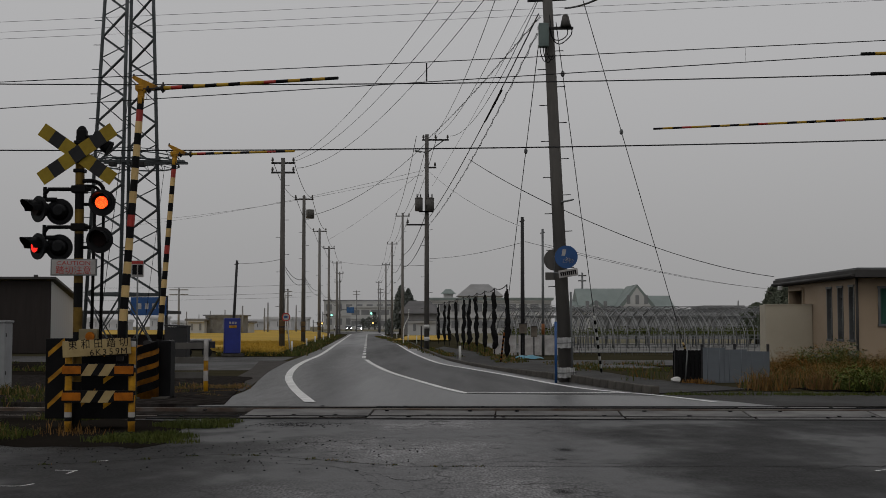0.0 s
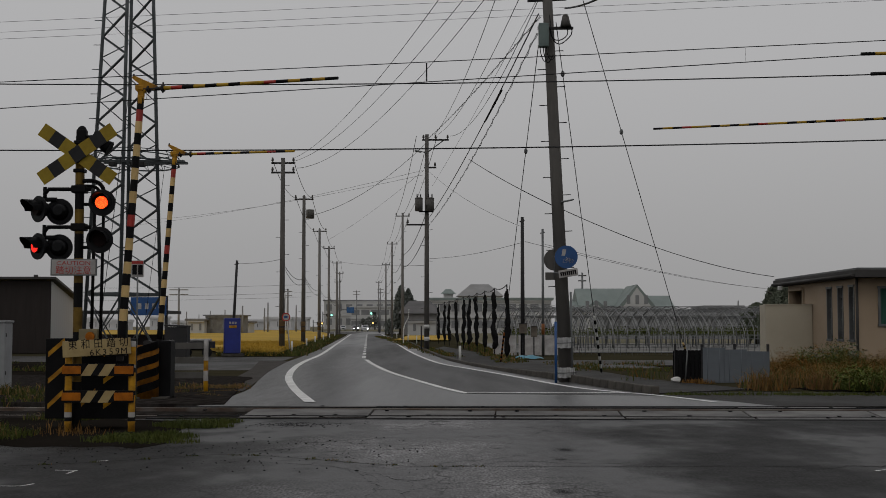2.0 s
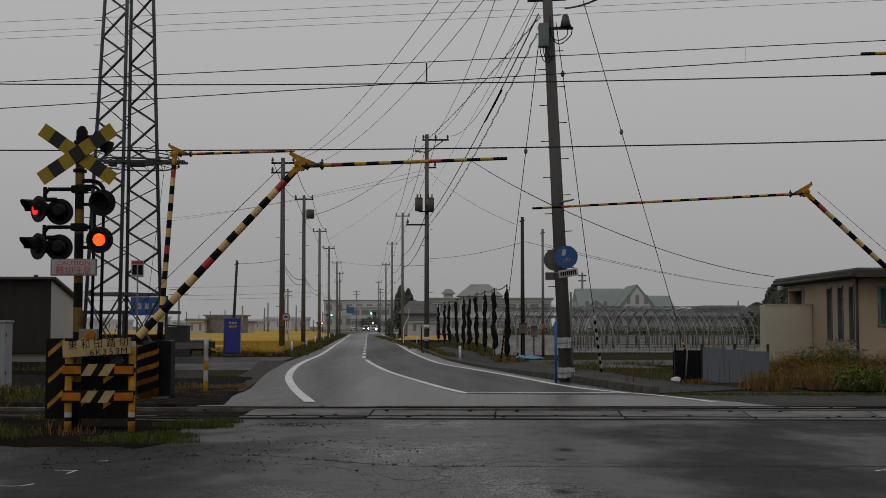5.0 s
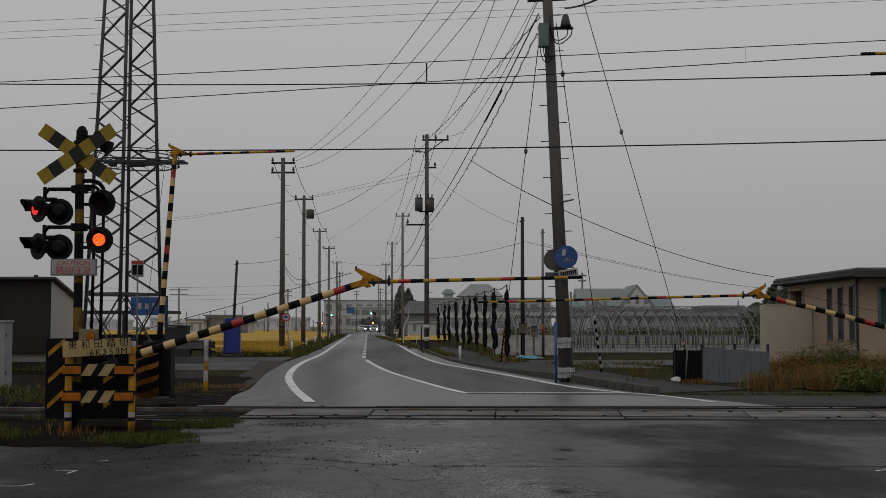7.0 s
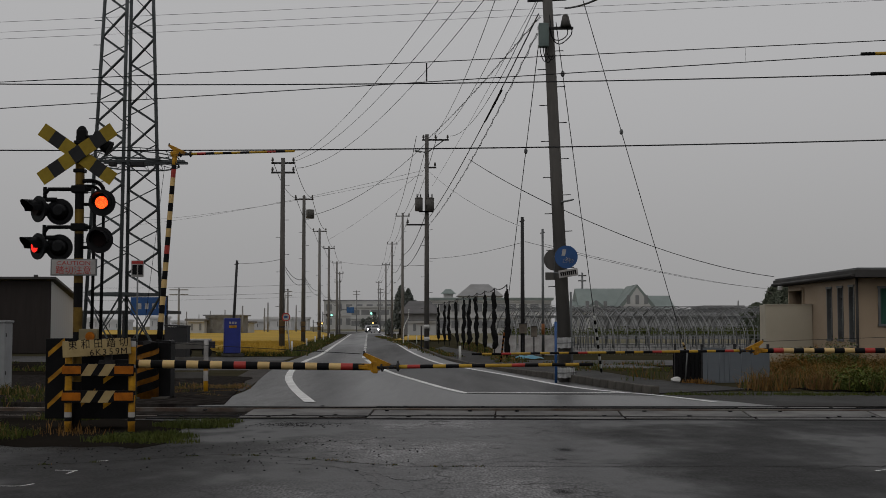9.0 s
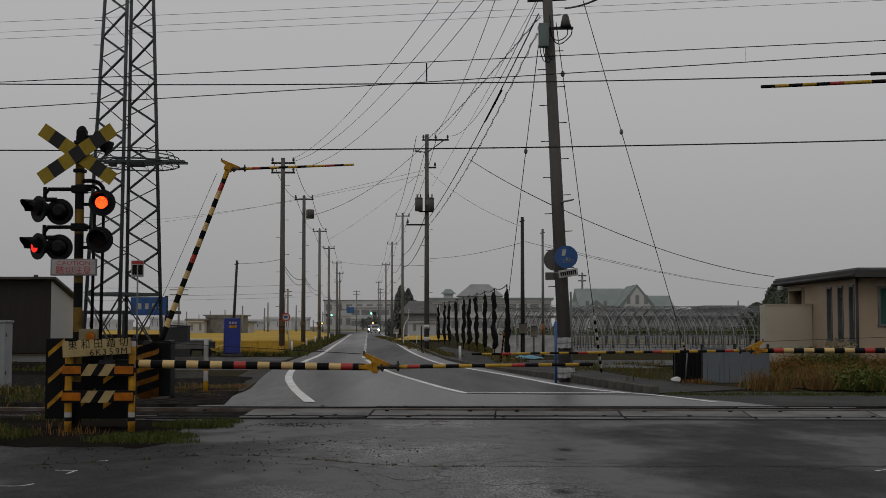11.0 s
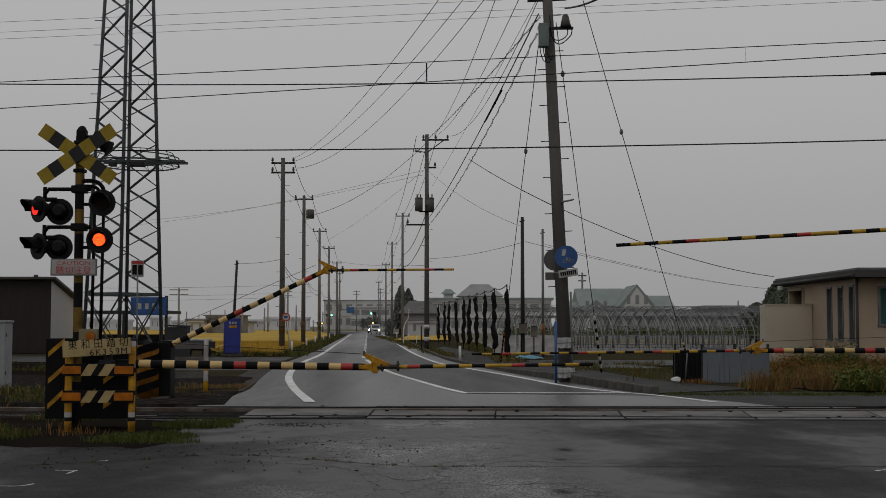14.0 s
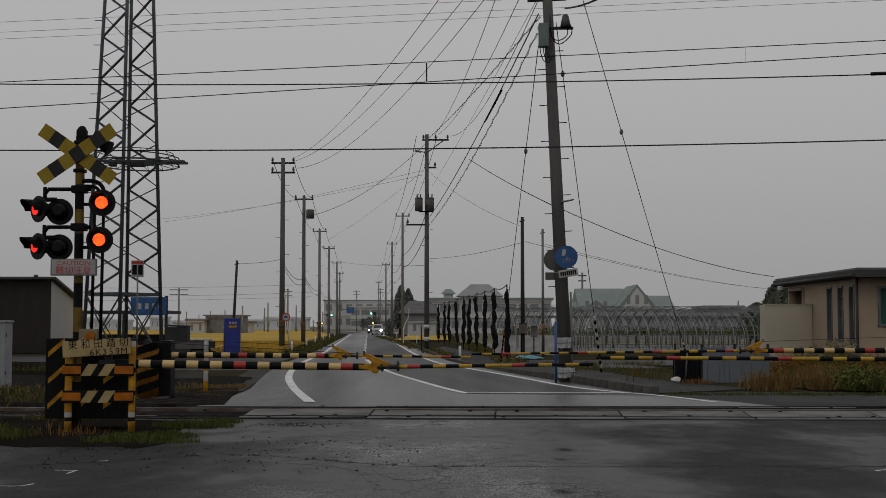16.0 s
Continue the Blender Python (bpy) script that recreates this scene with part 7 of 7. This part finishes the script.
# rough grass by the bungalow
grass("tall pale dry grass tufts by the sheet fence", scatter(13, 6.8, 8.5, 28.8, 31.0, 0.8, 1.15), 60, 0.52, 0.3, [DRY, RUSSET, GRASS], 6, 0.009)
grass("rough green grass before the bungalow", scatter(330, 8.8, 21, 29.4, 40.2, 0.6, 1.1), 70, 0.46, 0.45, [GRASS, LUSH, RUSSET, DRY], 34, 0.008, z=0.02)
grass("rough russet grass before the bungalow", scatter(330, 8.6, 21, 30, 40.2, 0.6, 1.1), 70, 0.5, 0.42, [RUSSET, GRASS, LUSH, GRASS, DRY], 7, 0.008, z=0.05)
grass("green weeds before the bungalow", scatter(300, 8.6, 20, 27.6, 33, 0.6, 1.2, patch(0.35, 3, -0.25)), 70, 0.4, 0.32, [GRASS, LUSH, DRY], 8, 0.008, z=0.05)
grass("leafy green weeds at the pavement edge", scatter(60, 8.6, 12.2, 27.8, 30, 0.6, 1.2), 110, 0.42, 0.3, [LUSH, GRASS], 9, 0.02, True, z=0.05)
grass("leafy green weeds before the bungalow", scatter(120, 12, 20, 27.4, 32, 0.5, 1.1, patch(0.4, 6, -0.1)), 80, 0.42, 0.3, [LUSH, GRASS], 10, 0.02, True, z=0.05)
grass("dark shrubby weeds before the bungalow wall", scatter(14, 11.2, 12.3, 39.6, 40.4, 0.8, 1.1), 130, 0.7, 0.4, [LEAFGREEN, RUSSET], 11, 0.028, True, z=0.05)
grass("weeds along the pavement", scatter(110, 4.4, 9.5, 25.2, 27.2, 0.3, 0.9, lambda x, y: abs(y - (27.6 - 0.1 * x)) < 0.5), 24, 0.13, 0.2, [GRASS, LUSH], 12, 0.008)
grass("dry weeds behind the pavement", scatter(70, 4.0, 8.0, 37, 50, 0.4, 1.0, patch(0.3, 12, 0.0)), 26, 0.2, 0.4, [GRASS, RUSSET], 13, 0.009)
grass("weeds along the rack of nets", [(2.3 + 0.02 * k - (y - 56) * 0.0655 + rg.uniform(-0.6, 0.5), y, rg.uniform(0.5, 1.1)) for k, y in enumerate([50 + 0.36 * i for i in range(160)])], 24, 0.2, 0.4, [GRASS, RUSSET, DRY], 14, 0.016)
grass("green strip between pavement kerb and road poles", [(0.35 - (y - 60) * 0.075 + rg.uniform(-0.5, 0.5), y, rg.uniform(0.5, 1.1)) for y in [60 + 0.6 * i for i in range(190)]], 26, 0.2, 0.4, [GRASS, RUSSET], 15, 0.02)
grass("grassy bank between road and rice", [(-7.0 - (y - 62) * 0.064 + rg.uniform(-0.55, 0.45), y, rg.uniform(0.5, 1.1)) for y in [62 + 0.4 * i for i in range(330)]], 34, 0.3, 0.5, [GRASS, DRY, GRASS], 16, 0.022)
grass("ripe rice stems at the field edge", scatter(1700, -28, -7.7, 62.4, 92, 0.8, 1.1, lambda x, y: x < -7.75 - (y - 62) * 0.066 and (y > 77 or x > -10.4 - (y - 62) * 0.1)), 30, 0.2, 0.5, [RICE], 17, 0.016, z=0.24)
grass("weeds along the front of the rice", [(-10.4 + 0.028 * i, 62.25 + rg.uniform(-0.2, 0.15), rg.uniform(0.5, 1.0)) for i in range(100)], 26, 0.3, 0.25, [GRASS, DRY, RICE], 19, 0.014)
grass("young green plants inside the greenhouses", scatter(500, 4, 34, 82, 96, 0.7, 1.2), 24, 0.55, 0.5, [GRASS, LUSH], 18, 0.035, True, z=0.75)


def pebbles():
    vs, fs = [], []
    rng = random.Random(3)
    for _ in range(420):
        if rng.random() < 0.45:
            x, y = rng.gauss(-2.1, 0.35), rng.gauss(18.9, 0.25)
        else:
            x, y = rng.uniform(-4.5, -0.2), rng.uniform(12.8, 16.8)
        if y > 19.9:
            continue
        r = rng.uniform(0.005, 0.014)
        k = len(vs)
        for dx, dy, dz in ((1, 0, 0.3), (0, 1, 0.3), (-1, 0, 0.3), (0, -1, 0.3), (0, 0, 1.0), (0, 0, -0.2)):
            vs.append((x + dx * r * rng.uniform(0.7, 1.3), y + dy * r * rng.uniform(0.7, 1.3), 0.002 + dz * r))
        fs += [(k + i, k + (i + 1) % 4, k + 4) for i in range(4)] + [(k + (i + 1) % 4, k + i, k + 5) for i in range(4)]
    me = bpy.data.meshes.new("pebbles")
    me.from_pydata(vs, [], fs)
    me.materials.append(RUBBER)
    return tagged(new("pebbles", me), "dark pebbles strewn on the wet asphalt", "pebbles", kind="stuff")


pebbles()
# chalk-white survey ticks on the asphalt
for pts in ([(-3.758, 12.986), (-3.543, 12.961)], [(-3.543, 12.961), (-3.565, 12.691)], [(-3.871, 11.714), (-3.698, 11.714), (-3.626, 11.88)], [(-3.576, 13.847), (-3.474, 13.904)], [(4.17, 12.92), (4.312, 13.037)]):
    tagged(part("survey_mark", ribbon(pts, 0.03, 0.004, step=0.2), PAINT_LINE), "thin white survey mark on the asphalt", "road marking", "survey marks")
# oily drips gathered into soft spots, and a tarred lip along the deck
def oil_spot(x, y, sx, sy, n, seed, name="oil_stain", label="dark oily drip stain on the worn asphalt", surface=RUBBER):
    rng = random.Random(seed)
    vs, fs = [], []
    for _ in range(n):
        px_, py_, r = rng.gauss(x, sx), rng.gauss(y, sy), rng.uniform(0.002, 0.006)
        k = len(vs)
        z = lift(px_, py_) + 0.0028 + 0.0012 * rng.random()
        vs += [(px_ + r * c, py_ + 2.2 * r * s, z) for c, s in ((1, 0), (0.4, 0.9), (-0.6, 0.8), (-1, -0.1), (-0.3, -0.9), (0.7, -0.7))]
        fs.append(tuple(range(k, k + 6)))
    me = bpy.data.meshes.new(name)
    me.from_pydata(vs, [], fs)
    me.materials.append(surface)
    tagged(new(name, me), label, "stain", kind="stuff")


oil_spot(1.383, 15.167, 0.055, 0.13, 420, 61)
oil_spot(1.231, 14.021, 0.05, 0.08, 120, 62)
oil_spot(1.021, 11.318, 0.05, 0.1, 340, 63)
for k in range(9):
    oil_spot(-6.6 + 0.42 * k, 15.35, 0.35, 0.3, 420, 70 + k, "mud_spatter", "dark mud washed onto the asphalt edge", EARTH)
structure("tar_seam", ribbon([(3.652, 20.044), (4.224, 19.746), (4.571, 19.805), (4.982, 20.044)], 0.05, 0.004, step=0.2), RUBBER, "dark tarred lip of the asphalt beside the crossing deck")
# a long uneven seam in the asphalt where mud and moss have gathered
seam = [(-6.0 + 0.22 * k, 13.35 + 1.15 * math.exp(-((-6.0 + 0.22 * k + 2.3) / 1.25) ** 2) + 0.16 * noise.noise((k * 0.21, 3, 0)) + 0.05 * noise.noise((k * 0.9, 7, 0))) for k in range(66)]
for k in range(0, 60, 6):
    tagged(part("asphalt_seam", ribbon(seam[k:k + 7], 0.018 + 0.02 * abs(noise.noise((k, 1, 1))), 0.0035, step=0.3), BALLAST), "mossy crack across the near asphalt", "road seam", "cracks in the asphalt")
rs = random.Random(8)


def crack(anchors, width, rough=0.05, step=0.07):
    """A jagged crack of uneven width through a few places on the asphalt."""
    c = spline([(x, y, 0) for x, y in anchors], step)
    bm = bmesh.new()
    last = None
    dx = dy = 0.0
    for q in c:
        dx, dy = dx * 0.7 + rs.uniform(-rough, rough), dy * 0.7 + rs.uniform(-rough, rough) * 2
        w = width * rs.uniform(0.35, 1.6)
        z = lift(q.x, q.y) + 0.003
        pair = [bm.verts.new((q.x + dx * 0.5, q.y + dy + e * w * 2.2, z)) for e in (0.5, -0.5)]
        if last:
            bm.faces.new((last[0], last[1], pair[1], pair[0]))
        last = pair
    tagged(part("asphalt_crack", bm, RUBBER), "jagged dark crack in the near asphalt", "road crack", "cracks in the asphalt")


for anchors, width in (
    ([(-2.06, 13.79), (-1.4, 13.57), (-0.96, 13.14), (-0.64, 12.18), (-0.51, 11.28)], 0.008), ([(-1.72, 14.38), (-0.98, 14.14), (-0.48, 13.57)], 0.006),
    ([(-0.49, 12.41), (-0.25, 12.05), (-0.07, 12.27)], 0.009), ([(-0.33, 12.18), (-0.25, 11.51), (-0.37, 11.21)], 0.009), ([(-0.77, 12.74), (-0.59, 11.84), (-0.62, 10.99)], 0.007),
    ([(0.08, 12.1), (0.03, 11.51), (-0.01, 10.99)], 0.007), ([(-0.08, 13.04), (0.26, 13.35), (0.56, 13.79)], 0.007),
    ([(0.56, 13.79), (1.25, 13.68), (1.98, 13.57)], 0.008), ([(1.98, 13.57), (2.69, 13.68), (3.24, 13.35)], 0.011), ([(3.24, 13.35), (3.61, 13.24), (4.05, 13.4), (4.6, 13.38)], 0.014),
    ([(-0.96, 13.14), (-0.49, 12.41)], 0.005), ([(-0.25, 11.51), (0.03, 11.51)], 0.005), ([(-0.62, 11.6), (-0.37, 11.21), (-0.2, 10.7)], 0.006),
):
    crack(anchors, width)
structure("tar_seam_2", ribbon([(-2.17, 20.4), (-1.66, 20.08), (-1.23, 20.08), (-0.74, 20.4)], 0.06, 0.004, step=0.2), RUBBER, "dark tarred lip of the asphalt beside the crossing deck")
grass("moss and tiny weeds along the asphalt seam", [(x, y, rs.uniform(0.3, 1.0)) for x, y in seam[8:30] if rs.random() < 0.75], 16, 0.035, 0.07, [GRASS, DRY], 30, 0.005)
grass("tall bare seed stalks in the rough grass", scatter(120, 8.8, 20, 29, 39.5, 0.7, 1.2), 5, 0.85, 0.3, [RUSSET, DRY], 31, 0.006)
grass("withered weeds beside the slatted crate", scatter(9, 4.6, 5.7, 33.6, 37.5, 0.6, 1.2), 10, 0.44, 0.25, [GRASS, RUSSET], 32, 0.008)
grass("heap of brown cut stalks beside the crate", [(6.1, 32.4, 1.0), (6.35, 32.35, 0.9), (5.95, 32.5, 0.8)], 70, 0.16, 0.3, [RUSSET, EARTH], 33, 0.008)



# ---- everything that moves ----
def motions():
    move_gate(GATE_A, [(0.0, 86.2, -22.0, -1.0), (2.0, 86.2, -22.0, -1.0), (2.2, 84.5, -23.5, -1.1), (2.5, 80.9, -24.5, -1.1), (3.0, 74.2, -22.5, -0.5), (3.5, 67.2, -22.1, 0.1), (4.0, 60.7, -21.1, 0.2), (6.5, 25.1, -24.0, -0.3), (7.0, 17.7, -18.4, 0.6), (7.5, 10.0, -19.2, 0.7), (8.0, 2.4, -16.8, 0.9), (8.25, 0.4, -16.6, 1.1), (8.45, -0.8, -16.2, 1.2), (16.0, -0.8, -16.2, 1.2)])
    move_gate(GATE_B, [(0.0, 86.0, -2.0, -2.3), (2.0, 86.0, -2.0, -2.3), (2.2, 84.2, -3.0, -2.3), (2.5, 80.5, -4.0, -2.2), (3.0, 73.4, -3.4, -2.9), (3.5, 65.7, 3.2, -3.8), (4.0, 58.2, 13.1, -4.8), (6.5, 21.3, 18.0, -1.9), (7.0, 14.2, 16.0, -1.7), (7.5, 7.2, 15.5, -1.1), (8.0, 1.6, 15.1, -0.6), (8.25, 0.6, 14.8, -0.5), (8.45, -0.0, 14.5, -0.4), (16.0, -0.0, 14.5, -0.4)])
    move_gate(GATE_C, [(0.0, 85.9, -19.6, -1.1), (9.4, 85.9, -19.6, -1.1), (9.7, 83.2, -16.1, -1.1), (11.3, 65.5, -14.6, 0.2), (11.9, 56.8, -14.7, -0.6), (12.5, 48.4, -12.4, 0.5), (13.1, 39.1, -15.1, 0.3), (13.7, 30.0, -15.5, 0.2), (14.3, 21.6, -16.1, -0.8), (14.9, 12.2, -16.5, -0.2), (15.5, 2.8, -14.2, 1.6), (15.75, 0.6, -12.6, 0.3), (15.9, -0.3, -11.7, -0.2), (16.0, -0.3, -11.7, -0.2)])
    move_gate(GATE_D, [(0.0, 87.4, 2.0, -2.0), (9.4, 87.4, 2.0, -2.0), (9.7, 84.3, 1.0, -2.2), (11.3, 64.8, -2.0, -2.5), (12.0, 55.6, -6.0, -2.6), (12.5, 47.9, -4.0, -3.0), (13.1, 39.2, -0.5, -3.6), (13.7, 30.2, 1.5, -3.3), (14.3, 21.9, 2.0, -3.4), (14.9, 12.5, 5.0, -2.0), (15.5, 3.1, 5.0, 0.6), (15.75, 0.9, 4.5, 0.4), (15.9, 0.0, 4.0, 0.4), (16.0, 0.0, 4.0, 0.4)])
    # the lamps flash in turn: each lit lens comes forward through its dark lens and goes back
    for key, glow in GLOWS.items():
        lit_first = key in ("ru", "ll", "bl")
        hid, lit = pose(0, -0.018, 0), pose(0, -0.052, 0)
        state = lit_first
        rows = [(0.0, lit if state else hid)]
        for k in range(29):
            t = 0.17 + 0.5655 * k
            if t > 15.9:
                # the last change is caught half way: both lamps glow
                rows += [(15.93, rows[-1][1]), (15.967, lit)]
                break
            late = 0.034 if state else 0.0
            rows.append((round((t - 0.034 + late) * 30) / 30, lit if state else hid))
            state = not state
            rows.append((round((t + late) * 30) / 30, lit if state else hid))
        rows.append((16.0, rows[-1][1]))
        walk(glow, rows)

    # cars come round the far bend and up the road
    for c, rows in (
        (CAR_A, [(0, -22.30, 352), (1.5, -20.29, 336), (2.5, -18.57, 326), (3.5, -17.06, 316), (6.3, -14.89, 287), (9, -13.06, 257), (12.5, -11.84, 232), (16, -10.11, 205)]),
        (CAR_B, [(0, -27.34, 385), (1.5, -24.99, 372), (2.5, -23.24, 362), (3.5, -21.28, 350), (6.3, -18.12, 318), (9, -14.97, 275), (12.5, -13.29, 250), (16, -11.75, 222)]),
        (CAR_C, [(0, -34.37, 430), (1.5, -31.53, 412), (2.5, -29.44, 398), (3.5, -27.34, 385), (6.3, -22.05, 348), (9, -16.99, 305), (12.5, -14.62, 275), (16, -12.92, 245)]),
    ):
        place = [Vector((x, y, 0)) for _, x, y in rows]
        keys = []
        for i, (t, _, _) in enumerate(rows):
            step = place[min(i + 1, len(rows) - 1)] - place[max(i - 1, 0)]
            keys.append((t, Matrix.Translation(place[i]) @ Matrix.Rotation(math.atan2(step.x, -step.y), 4, "Z")))
        walk(c, keys)


motions()
